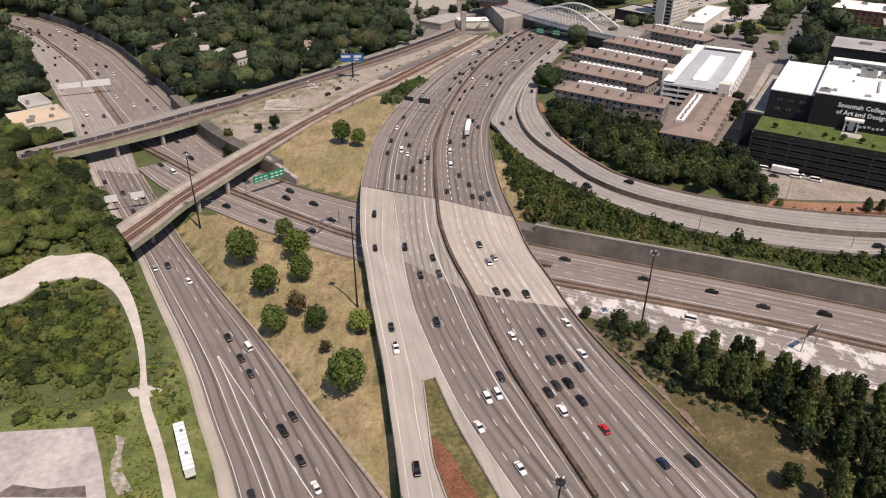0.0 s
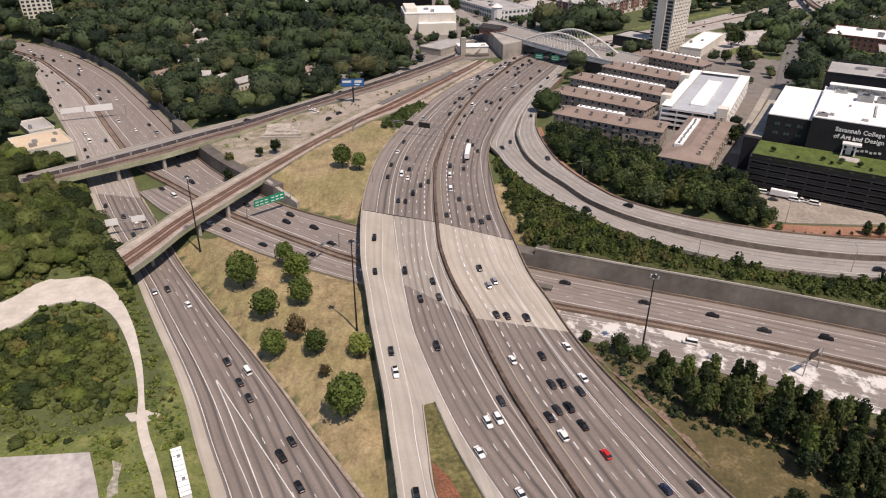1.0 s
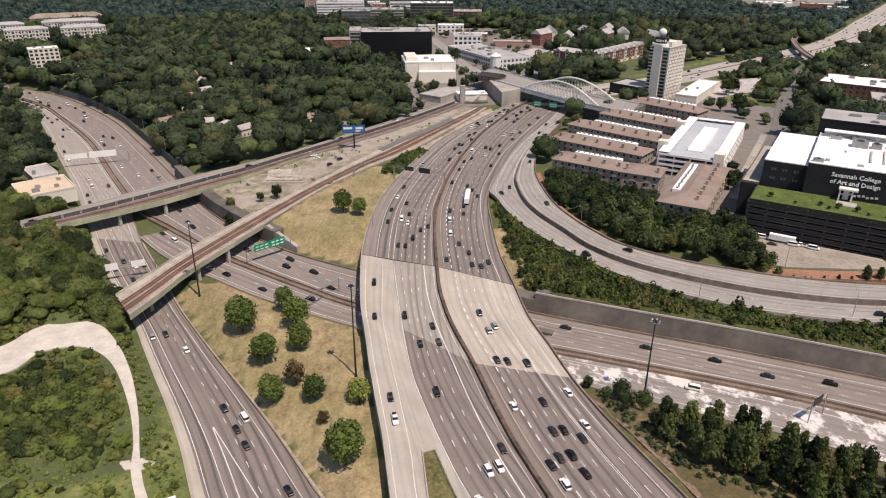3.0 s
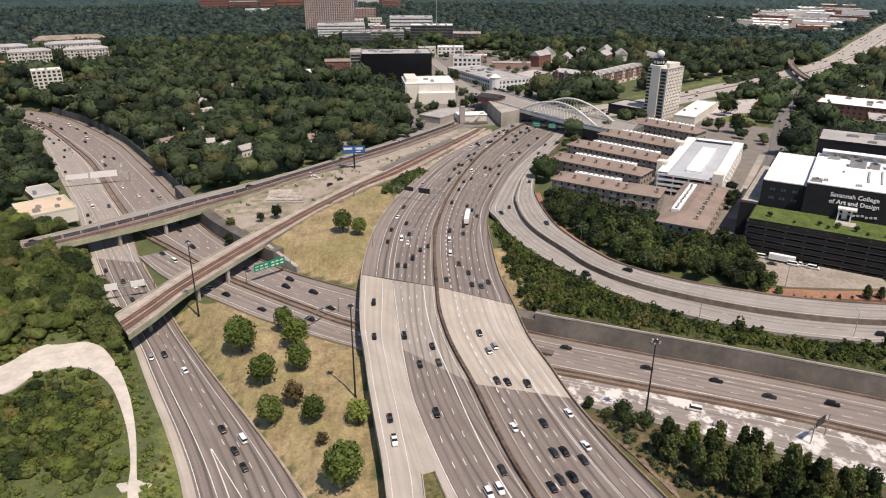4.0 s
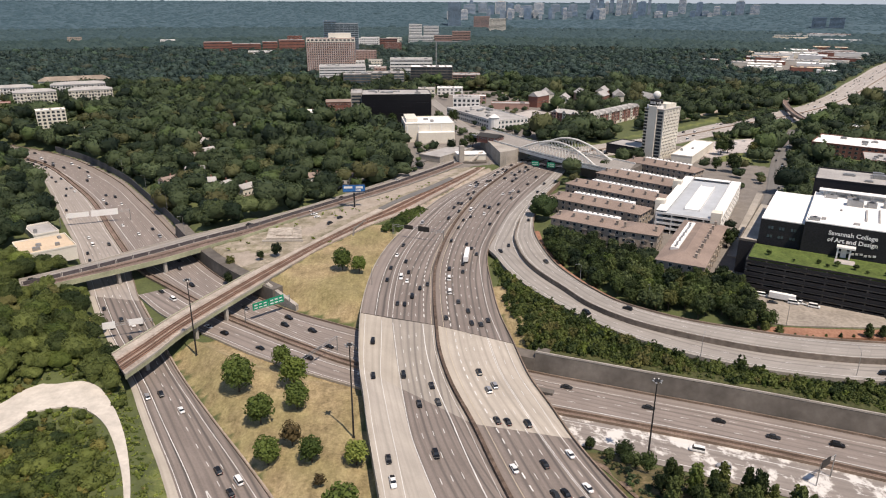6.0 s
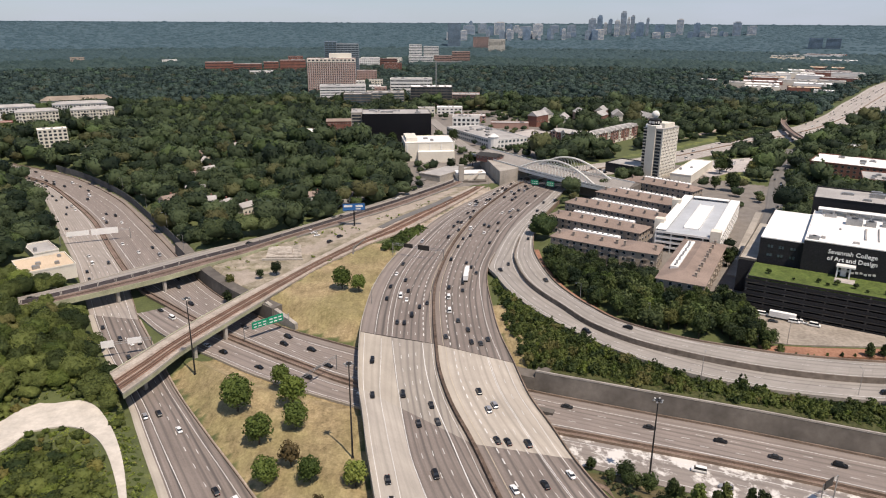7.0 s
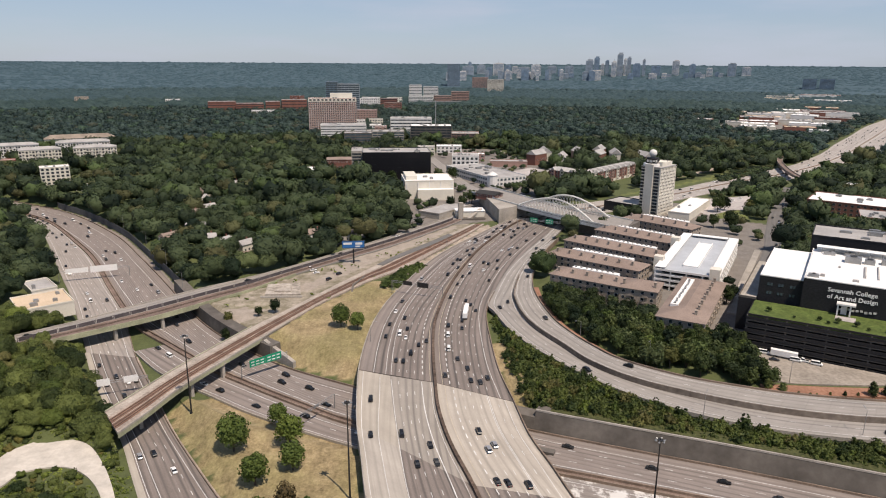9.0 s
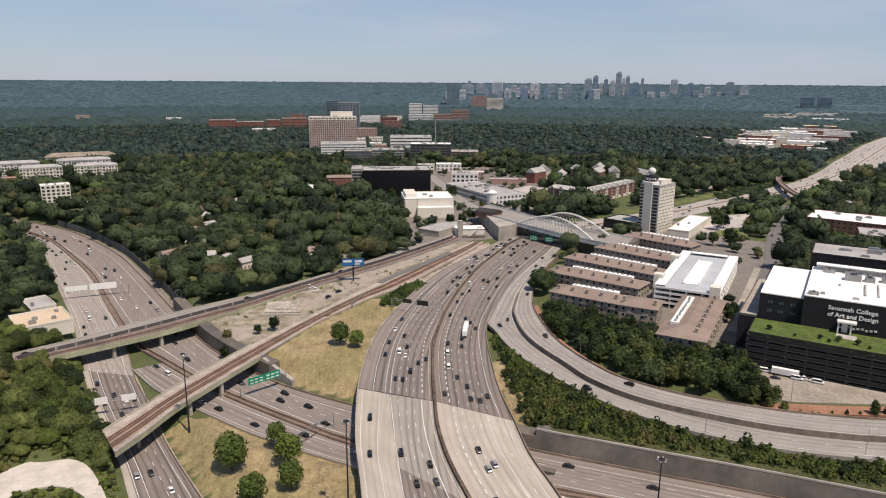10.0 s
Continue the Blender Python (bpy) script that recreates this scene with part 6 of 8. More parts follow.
brick_flats((201, 841, 8), 122, 48)
brick_flats((154, 818, 8), 54, -46)
for i, (x, y) in enumerate(((134, 980), (164, 952), (200, 1010), (222, 985), (250, 996), (284, 968), (236, 1040), (150, 1010))):
    house("grey-roofed townhouse with pale gable", (x, y, 8), (30, 15, 15), 50 + 23 * i % 60, (BRICK, CREAM, BRICK_PINK)[i % 3], ROOF_GREY, group="townhouses", rise=6)

# industrial sheds by the far freeway, and the tan store by the left freeway
rs = random.Random(5)
for i, (x, y, w, d) in enumerate(((720, 1590, 90, 60), (800, 1780, 100, 70), (880, 1900, 120, 80), (1060, 2110, 130, 80), (1180, 2180, 120, 80), (960, 1850, 80, 60), (860, 1700, 90, 60), (1050, 1990, 90, 60), (1500, 2700, 160, 70), (1374, 2830, 180, 60), (1680, 3130, 200, 60), (2000, 3350, 220, 60), (672, 1640, 100, 50), (770, 1700, 110, 60), (840, 1830, 110, 70), (960, 1930, 120, 60), (1120, 2060, 150, 70), (1120, 1960, 110, 60), (700, 1545, 90, 50), (770, 1500, 80, 46), (770, 1420, 46, 30), (930, 1700, 90, 50), (1010, 1800, 110, 50), (850, 1620, 100, 60), (900, 2000, 130, 60), (640, 1730, 70, 40), (1600, 3050, 240, 60), (1450, 3000, 160, 60), (1900, 3150, 220, 60))):
    block("warehouse", "low warehouse with white flat roof", "warehouse", (x, y, 8), (w * 0.78, d * 0.8, rs.uniform(7, 11)), rs.uniform(-35, -20), (CREAM, BRICK, WHITE_WALL)[i % 3], (ROOF_WHITE, ROOF_GREY, ROOF_GREY, ROOF_WHITE, ROOF_TAN)[i % 5], "warehouses", plant=6, seed=70 + i)
block("store", "tan flat-roofed store beside the freeway", "store", (-234, 379.3, 7), (28, 28, 5), 40, CREAM, ROOF_TAN, plant=5, seed=90)
block("store", "small pale storehouse among trees", "store", (-251.5, 407.6, 7), (14, 24, 5), 43, CREAM, ROOF_GREY, plant=1, seed=91)
block("parking_deck", "low grey parking deck below the cream hall", "parking garage", (2, 644, 8), (52, 24, 5), 55, CONCRETE, ROOF_GREY, plant=0)

# far city skyline, with distance haze put into the facade colours
TOPS = ((842, 4094, 43, 168), (890, 4122, 30, 185), (930, 4151, 20, 146), (964, 4181, 23, 166), (978, 4072, 29, 160), (1019, 4100, 33, 207), (1056, 4129, 16, 176), (1087, 4159, 23, 186), (1102, 4049, 42, 148), (1150, 4074, 16, 173),
        (1225, 4091, 52, 136), (1340, 4093, 39, 168), (1393, 3967, 32, 147), (1491, 3970, 32, 126), (1612, 3963, 44, 154), (1697, 3967, 48, 133))
LOWER = ((148, 4209, 67, 128), (159, 4246, 20, 151), (228, 4280, 51, 135), (271, 4174, 33, 123), (326, 4207, 61, 146), (384, 4240, 41, 133), (431, 4272, 34, 126), (474, 4164, 67, 124), (547, 4192, 60, 137), (652, 4252, 51, 131), (687, 4142, 33, 116), (740, 4171, 50, 132))
rk = random.Random(17)
FOOT = tuple((rk.uniform(10, 900), rk.uniform(3900, 4060), rk.uniform(18, 44), rk.uniform(88, 114)) for _ in range(26)) + tuple((rk.uniform(900, 1750), rk.uniform(3900, 4020), rk.uniform(16, 34), rk.uniform(86, 106)) for _ in range(12))
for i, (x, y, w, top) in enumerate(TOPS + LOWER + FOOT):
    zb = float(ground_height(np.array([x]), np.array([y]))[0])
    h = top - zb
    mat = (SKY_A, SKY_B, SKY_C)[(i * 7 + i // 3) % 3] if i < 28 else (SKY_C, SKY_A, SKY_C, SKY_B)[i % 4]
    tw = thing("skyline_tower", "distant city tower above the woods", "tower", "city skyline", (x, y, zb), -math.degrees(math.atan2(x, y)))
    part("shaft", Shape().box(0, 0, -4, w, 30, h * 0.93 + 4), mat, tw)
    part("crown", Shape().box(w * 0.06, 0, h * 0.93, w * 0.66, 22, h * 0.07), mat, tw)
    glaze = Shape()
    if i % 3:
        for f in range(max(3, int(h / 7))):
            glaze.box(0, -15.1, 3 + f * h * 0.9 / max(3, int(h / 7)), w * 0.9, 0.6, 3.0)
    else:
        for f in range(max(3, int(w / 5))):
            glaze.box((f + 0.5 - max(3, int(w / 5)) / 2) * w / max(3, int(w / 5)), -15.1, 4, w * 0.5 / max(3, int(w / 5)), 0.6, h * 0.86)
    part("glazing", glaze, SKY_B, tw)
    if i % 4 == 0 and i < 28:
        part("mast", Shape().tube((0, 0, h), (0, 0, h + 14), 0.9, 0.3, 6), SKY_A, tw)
# ---------------------------------------------------------------- trees and shrubs
def icosphere(level):
    bm = bmesh.new()
    bmesh.ops.create_icosphere(bm, subdivisions=level, radius=1.0)
    v = np.array([tuple(q.co) for q in bm.verts])
    bm.faces.ensure_lookup_table()
    f = np.array([[q.index for q in face.verts] for face in bm.faces])
    bm.free()
    return v, f


ICO1, ICO2, ICO3 = icosphere(1), icosphere(2), icosphere(3)


def lump(rng, ico, centre, radius, rough=0.22, open_below=True, squash=0.8):
    v, f = ico
    r = radius * (1 + rng.normal(0, rough, len(v)).clip(-0.45, 0.45))
    w = v * r[:, None]
    w[:, 2] *= squash
    if open_below:
        keep = (v[f].mean(1)[:, 2] > -0.45)
        f = f[keep]
    return w + centre, f


def join(pieces):
    vs, fs, k = [], [], 0
    for v, f in pieces:
        vs.append(v)
        fs.append(f + k)
        k += len(v)
    return np.vstack(vs), np.vstack(fs)


def canopy(rng, ico, lumps, tufts, leaf, tall=0.8):
    """A wide crown for woods: one skin over a dome of round boughs, with leaf sprays standing off it."""
    c, r = [(0, 0, 0.0)], [0.62]
    for k in range(lumps):
        z = -0.2 + 0.85 * ((k + 0.5) / lumps)
        a = k * 2.4 + rng.uniform(-0.5, 0.5)
        ring = math.sqrt(max(0.03, 1 - (z / 0.95) ** 2)) * rng.uniform(0.5, 0.72)
        c.append((ring * math.cos(a), ring * math.sin(a), z * tall))
        r.append(rng.uniform(0.24, 0.4))
    c, r = np.array(c), np.array(r)
    v, f = ico
    f = f[v[f].mean(1)[:, 2] > -0.5]
    b = v @ c.T
    reach = np.sqrt(np.maximum(b * b - (c * c).sum(1) + r * r, 0)) * (b * b - (c * c).sum(1) + r * r > 0)
    skin = np.where(reach > 0, b + reach, 0).max(1).clip(0.35, 1.3) * (1 + rng.normal(0, 0.05, len(v)))
    out = [(v * skin[:, None] * (1, 1, 0.95), f)]
    if tufts:
        pick = rng.integers(0, len(r), tufts)
        d = rng.normal(size=(tufts, 3))
        d[:, 2] = np.abs(d[:, 2]) * 0.9 + 0.1
        d /= np.linalg.norm(d, axis=1, keepdims=True)
        p = c[pick] + d * (r[pick] * rng.uniform(0.92, 1.16, tufts))[:, None]
        far = np.linalg.norm(p[:, None] - c[None], axis=2) - r[None] * 0.86
        keep = far.min(1) > 0
        p, d = p[keep], d[keep]
        nrm = d + rng.normal(0, 0.55, d.shape)
        side = np.cross(nrm, rng.normal(size=d.shape))
        side /= np.linalg.norm(side, axis=1, keepdims=True)
        up = np.cross(nrm / np.linalg.norm(nrm, axis=1, keepdims=True), side)
        s_ = leaf * rng.uniform(0.6, 1.35, (len(p), 1))
        tri = np.stack([p - side * s_ - up * s_ * 0.5, p + side * s_ - up * s_ * 0.6, p + up * s_ * 1.1], 1).reshape(-1, 3)
        out.append((tri, np.arange(len(p) * 3).reshape(-1, 3)))
    return join(out)


def dome(rng):
    """A far tree top: a low rough dome of a few faces."""
    v, f = ICO1
    f = f[v[f].mean(1)[:, 2] > 0.05]
    return v * (1 + rng.normal(0, 0.16, len(v)))[:, None], f


def leafy(rng, tufts, leaf, lumps=9, tall=1.0, ruffle=0.45, cone=0.0):
    """A crown of many small leaf sprays over lumps, round a dark core."""
    centres, radii = [], []
    for k in range(lumps):
        z = -0.45 + 1.2 * k / (lumps - 1)
        a = k * 2.4
        slim = 1 - cone * (z + 0.45) / 1.2
        ring = math.sqrt(max(0.05, 1 - min(1, abs(z)) ** 2)) * 0.55 * (1 - cone) + 0.5 * slim * cone
        centres.append((ring * math.cos(a), ring * math.sin(a), z * 0.8 * tall))
        radii.append(rng.uniform(0.36, 0.52) * (1 - cone * 0.55 * (z + 0.45) / 1.2))
    centres, radii = np.array(centres), np.array(radii)
    pick = rng.integers(0, lumps, tufts)
    d = rng.normal(size=(tufts, 3))
    d[:, 2] += 0.35
    d /= np.linalg.norm(d, axis=1, keepdims=True)
    p = centres[pick] + d * (radii[pick] * rng.uniform(0.8, 1.12, tufts))[:, None]
    nrm = d + rng.normal(0, ruffle, (tufts, 3))
    nrm /= np.linalg.norm(nrm, axis=1, keepdims=True)
    side = np.cross(nrm, rng.normal(size=(tufts, 3)))
    side /= np.linalg.norm(side, axis=1, keepdims=True)
    up = np.cross(nrm, side)
    s = leaf * rng.uniform(0.6, 1.3, (tufts, 1))
    quad = np.stack([p - side * s - up * s * 0.6, p + side * s - up * s * 0.7, p + side * s * 0.7 + up * s, p - side * s * 0.8 + up * s * 0.8], 1).reshape(-1, 3)
    f = np.arange(tufts * 4).reshape(-1, 4)
    tri = np.vstack([f[:, [0, 1, 2]], f[:, [0, 2, 3]]])
    core = [lump(rng, ICO1, c * 0.8, r * 0.85, 0.1) for c, r in zip(centres, radii)]
    return join([(quad, tri)] + core)


def raw_mesh(name, v, f, material, smooth=False):
    me = bpy.data.meshes.new(name)
    me.vertices.add(len(v))
    me.vertices.foreach_set("co", np.asarray(v, np.float32).ravel())
    me.loops.add(len(f) * 3)
    me.loops.foreach_set("vertex_index", np.asarray(f, np.int32).ravel())
    me.polygons.add(len(f))
    me.polygons.foreach_set("loop_start", np.arange(0, len(f) * 3, 3, dtype=np.int32))
    me.update(calc_edges=True)
    me.materials.append(material)
    if smooth:
        me.polygons.foreach_set("use_smooth", np.ones(len(f), bool))
    return me


rng = np.random.default_rng(7)


def tree_kind(name, label, leaf_mat, tall, tufts=780, leaf=0.085, lumps=9, group="trees", trunk_h=0.55, cone=0.0):
    """A template tree of unit crown radius; base at the origin."""
    ob = thing(name, label, "tree", group, (0, -400, -50))
    t = Shape()
    cz = trunk_h + 0.75 * tall
    t.tube((0, 0, -0.4), (0.02, 0.0, trunk_h + 0.1), 0.075, 0.055, 7)
    for k in range(5):
        a = k * 1.256
        t.tube((0.02, 0, trunk_h * 0.8), (0.4 * math.cos(a), 0.4 * math.sin(a), cz - 0.1), 0.04, 0.012, 5)
    part("trunk", t, BARK, ob)
    v, f = leafy(rng, tufts, leaf, lumps, tall, 0.45, cone)
    part("crown", raw_mesh("crown", v + (0, 0, cz), f, leaf_mat), None, ob)
    return ob


LAWN_TREES = [tree_kind("tree", "rounded dark green shade tree standing on dry grass", LEAF_LAWN, 1.05, 1700, 0.07, 15, "grass wedge trees", 0.5) for _ in range(2)]
LAWN_TREES.append(tree_kind("tree", "rounded bright green shade tree standing on dry grass", LEAF_MEADOW, 1.05, 1700, 0.07, 15, "grass wedge trees", 0.5))
THIN_TREE = tree_kind("tree", "thin reddish-brown tree standing on dry grass", LEAF_BROWN, 1.1, 420, 0.08, 8, "grass wedge trees", 0.4)
WOOD_TREES = [tree_kind("tree", "dense dark green woodland tree", LEAF_BELT, 1.15, 1000, 0.075, 11, "roadside trees", 0.5), tree_kind("tree", "dense green woodland tree", LEAF_NEAR, 1.1, 620, 0.1, 9, "roadside trees", 0.5)]
TALL_TREES = [tree_kind("tree", "tall narrow dark evergreen tree", LEAF_PINE, 1.9, 900, 0.085, 16, "evergreen trees", 0.25, 0.85), tree_kind("tree", "dark conical evergreen tree on dry grass", LEAF_PINE, 1.6, 900, 0.085, 15, "evergreen trees", 0.25, 0.6)]


def plant_tree(kind, x, y, r, turn, z=None, tall=1.0):
    z = float(ground_height(np.array([x]), np.array([y]))[0]) if z is None else z
    o = copy_thing(kind, pose(x, y, z - 0.05, 0, 0, turn))
    o.scale = (r, r, r * tall)
    return o


for k, (x, y, r, kind) in enumerate(((-80.2, 236.6, 6.2, 0), (-67.6, 256.5, 3.9, 1), (-59.2, 240.5, 5.4, 2), (-66.2, 214.8, 4.9, 0), (-54.6, 223.6, 4.6, 1), (-58.6, 193.2, 4.4, 0), (-43.6, 192.6, 3.9, 1),
                                     (-28.5, 191.8, 3.9, 2), (-29.2, 162.6, 6.0, 0), (-55.3, 352.8, 5.2, 0), (-45.6, 348.9, 4.0, 1))):
    plant_tree(LAWN_TREES[kind], x * (1 - 0.3 * r / y), y - 0.4 * r, r * 1.05, k * 77, 2.6 if k == 1 else None)
plant_tree(THIN_TREE, -51.6, 199.6, 4.2, 20)
plant_tree(THIN_TREE, -38.4, 178.4, 2.3, 80)

# where nothing grows: roads, tracks, paths, lawns, lots and buildings
bpy.context.view_layer.update()
YARD_FRONT = [(142, 284), (143, 272), (168, 268), (215, 266), (215, 284), (190, 286)]
RAIL_LINE = [(290, 869), (358, 929), (413, 991), (474, 1054), (480, 1048), (418, 985), (363, 923), (296, 863)]
STREETS = [([(172, 372), (216, 455), (248, 512), (280, 578), (317, 652), (342, 694), (370, 742), (402, 800), (413, 795), (382, 738), (353, 690), (329, 645), (292, 572), (259, 507), (227, 450), (182, 366)], 3), (HOTEL_LAWN, 1), ([(-28, 1040), (0, 900), (18, 800), (40, 735), (58, 740), (34, 800), (14, 900), (-12, 1040)], 3),
           ([(245, 677), (282, 722), (338, 742), (351, 727), (318, 668), (288, 666), (253, 640)], 3), ([(92, 905), (120, 940), (172, 880), (150, 815), (118, 850)], 0), ([(27, 692), (144, 530), (175, 571), (58, 728)], 5), ([(8, 590), (70, 590), (70, 700), (8, 700)], 0)]
BARE = [(BANK, 2), (L_LEFT[8:] + L_RIGHT[2:][::-1], 5), (C_UP[6:] + C_LOW[::-1], 10), (LOW_ROADS[2], 4), (L_LEFT[1:9] + L_LEFT[1:9][::-1], 6), (C_UP[1:7] + C_UP[1:7][::-1], 8.5), (M_LEFT + M_RIGHT[::-1], 5), (HIGH_ROADS[1], 5), (NEAR_TRACK_LOW + NEAR_TRACK_UP[::-1], 3),
        (FAR_TRACK_LOW + FAR_TRACK_UP[::-1], 2), (BEYOND_LEFT + BEYOND_RIGHT[::-1], 6), (VERGE, 3), (RAIL_LINE, 5), (LOOP_OUT + LOOP_IN[::-1], 2), (GRASS_WEDGE, 0), (GRASS_NORTH, 0), (YARD_FRONT, 3), (RAIL_STRIP, 0), (EAST_STRIP, 0),
        (TOWN, 0), (CAMPUS, 0), (HOTEL_LOT, 0),  ([(-145, 147), (-100, 147), (-88, 130), (-70, 100), (-150, 100)], 0), (yard, 2)]
for ob in list(scene.objects):
    if ob.type == "MESH" and ob.parent and not ob.parent.get("kind") and ob.parent.get("category") != "tree" and ob.name.split(".")[0] in ("wall", "wing", "main_block", "core", "hall", "annex", "roof"):
        q = [ob.matrix_world @ Vector(ob.bound_box[i]) for i in (0, 4, 7, 3)]
        BARE.append(([(p.x, p.y) for p in q], 6.5 if math.hypot(q[0].x, q[0].y) < 900 else 12))

FLATS_FRONT = [(125, 825), (168, 788), (256, 884), (286, 856), (186, 752), (110, 806)]
FREEWAY_FRONT = BEYOND_RIGHT[1:5] + [(x + 14, y - 18) for x, y in BEYOND_RIGHT[1:5][::-1]]
VERGE_OPEN = [(198, 748), (278, 814), (345, 875), (322, 840), (262, 790), (200, 742)]
WHITE_FLATS_FRONT = [(-655, 985), (-560, 915), (-520, 945), (-465, 975), (-445, 945), (-500, 905), (-535, 872), (-635, 945)]
FLYOVER_FRONT = BEYOND_RIGHT[6:9] + [(x + 19, y - 24) for x, y in BEYOND_RIGHT[6:9][::-1]]
BARE += [(gap, 0) for gap in SIGHT_GAPS] + STREETS + [(FLATS_FRONT, 0), (FREEWAY_FRONT, 0), (FLYOVER_FRONT, 0), (INDUSTRY, 0), ([(330, 636), (340, 600), (385, 572), (425, 612), (352, 668)], 0), ([(-476, 786), (-436, 788), (-385, 752), (-362, 716), (-436, 730)], 0), (VERGE_OPEN, 9), (L_LEFT[:3] + [(-350, 582), (-386, 620), (-462, 692)], 0), (WHITE_FLATS_FRONT, 0), ([(-50, 395), (-30, 395), (-8, 470), (-25, 461), (-45, 436)], 3)]


def free(px, py, rings=None):
    ok = np.ones(px.shape, bool)
    for ring, margin in (rings or BARE):
        a = np.asarray(ring, float)
        lo, hi = a.min(0) - margin - 1, a.max(0) + margin + 1
        near = ok & (px > lo[0]) & (px < hi[0]) & (py > lo[1]) & (py < hi[1])
        if near.any():
            i = np.nonzero(near)[0]
            bad = inside(px[i], py[i], ring)
            if margin:
                bad |= gap_to(px[i], py[i], ring, True) < margin
            ok[i[bad]] = False
    return ok


def scatter(x0, x1, y0, y1, step, jitter=0.42):
    gx_, gy_ = np.meshgrid(np.arange(x0, x1, step), np.arange(y0, y1, step))
    gx_ = gx_ + (np.arange(gx_.shape[0]) % 2)[:, None] * step / 2
    n = gx_.size
    return gx_.ravel() + rng.uniform(-jitter, jitter, n) * step, gy_.ravel() + rng.uniform(-jitter, jitter, n) * step


def in_sight(px, py, margin=40):
    return (np.abs(px) < np.maximum(0.69 * py, 0.557 * py + 50) + margin) & (py > 95)


def woods(name, label, px, py, r, templates, material, tall=(0.8, 1.2), lift=(0.55, 1.0), smooth=False):
    """One joined mesh of crowns at the given places."""
    z = ground_height(px, py)
    pick = rng.integers(0, len(templates), len(px))
    vs, fs, ts, k = [], [], [], 0
    for i, (v, f) in enumerate(templates):
        m = np.nonzero(pick == i)[0]
        if not len(m):
            continue
        a = rng.uniform(0, 2 * math.pi, len(m))
        rr = r[m] * rng.uniform(0.75, 1.25, len(m))
        hz = rr * rng.uniform(*tall, len(m))
        c, s = np.cos(a)[:, None], np.sin(a)[:, None]
        X = (v[None, :, 0] * c - v[None, :, 1] * s) * rr[:, None] + px[m][:, None]
        Y = (v[None, :, 0] * s + v[None, :, 1] * c) * rr[:, None] + py[m][:, None]
        Z = v[None, :, 2] * hz[:, None] + (z[m] + r[m] * rng.uniform(*lift, len(m)))[:, None]
        vs.append(np.stack([X, Y, Z], -1).reshape(-1, 3))
        fs.append((f[None] + (np.arange(len(m)) * len(v))[:, None, None] + k).reshape(-1, 3))
        ts.append(np.repeat(rng.uniform(0.03, 1, len(m)), len(v)))
        k += len(m) * len(v)
    me = raw_mesh(name, np.vstack(vs), np.vstack(fs), material, smooth)
    me.attributes.new("plant_tint", "FLOAT", "POINT").data.foreach_set("value", np.concatenate(ts).astype(np.float32))
    return tagged(new(name, me), label, "woods" if "wood" in name else "brush", "", "stuff")


# belts of single trees near the roads
BELT = [(61.5, 405), (64.5, 371), (71, 347), (79, 328), (90, 311.5), (111.5, 294.5), (133, 285), (146, 280), (152.5, 283.5), (148, 292), (151, 316), (153, 334), (134, 336), (124, 340), (112, 352), (112, 372), (96, 385), (78, 402)]
bx, by = scatter(60, 172, 283, 425, 5.9)
keep = inside(bx, by, BELT)
for k, (x, y) in enumerate(zip(bx[keep], by[keep])):
    plant_tree((WOOD_TREES[0], TALL_TREES[1], WOOD_TREES[0], WOOD_TREES[1])[k % 4] if y < 345 else WOOD_TREES[k % 4 // 3], x, y, rng.uniform(3.2, 4.8), rng.uniform(0, 360), None, rng.uniform(0.85, 1.15))
EAST_TREES = [(62, 180), (74, 174), (108, 159), (136, 146), (163, 133), (193, 115), (150, 100), (91, 108), (97, 120), (101, 130), (96, 141), (84, 147), (74, 152), (66, 164)]
ex, ey = scatter(60, 195, 106, 190, 4.9)
keep = inside(ex, ey, EAST_TREES) & in_sight(ex, ey, 6)
for k, (x, y) in enumerate(zip(ex[keep], ey[keep])):
    plant_tree((TALL_TREES + WOOD_TREES[:1] + TALL_TREES)[k % 5], x, y, rng.uniform(2.3, 3.4), rng.uniform(0, 360), None, rng.uniform(1.15, 1.6))
for x, y, r in ((62, 196, 3.4), (65, 191, 2.6), (52, 203, 2.0), (57, 196, 2.2), (60, 186, 2.4), (66, 183, 3.0), (97, 133, 3.4), (88, 120, 3.0),
                (172, 392, 4.6), (178, 399, 4.0), (180, 384, 3.4), 
                (212, 279, 3.4), (268, 655, 7), (278, 664, 6), (252, 585, 7), (240, 592, 5), (296, 648, 6), (300, 640, 5), (-118, 350, 3.0), (-96, 372, 3.4), (-104, 366, 2.4), (-120, 362, 2.8), (136, 566, 6), (120, 596, 4), (140, 590, 4), (20, 672, 5), (30, 690, 6), (8, 668, 5), (-20, 800, 6), (-60, 815, 6), (-72, 810, 6), (12, 830, 7), (60, 640, 4)):
    plant_tree(WOOD_TREES[int(abs(x)) % 2], x, y, r, x * 31 % 360)
for x, y, r in ((153.8, 274.6, 0.9), (156.5, 273.4, 1.1), (161.8, 273.4, 1.0), (164.3, 273, 0.9), (170.1, 273, 1.1), (176.3, 272.6, 1.3), (182.1, 272.6, 1.1), (151.2, 277.0, 2.2), (145.8, 279.6, 2.4), (188.3, 272.6, 2.8), (194.5, 272.6, 2.4), (146, 284, 2.6)):
    plant_tree(TALL_TREES[int(x) % 2], x, y, r, x * 13 % 360)
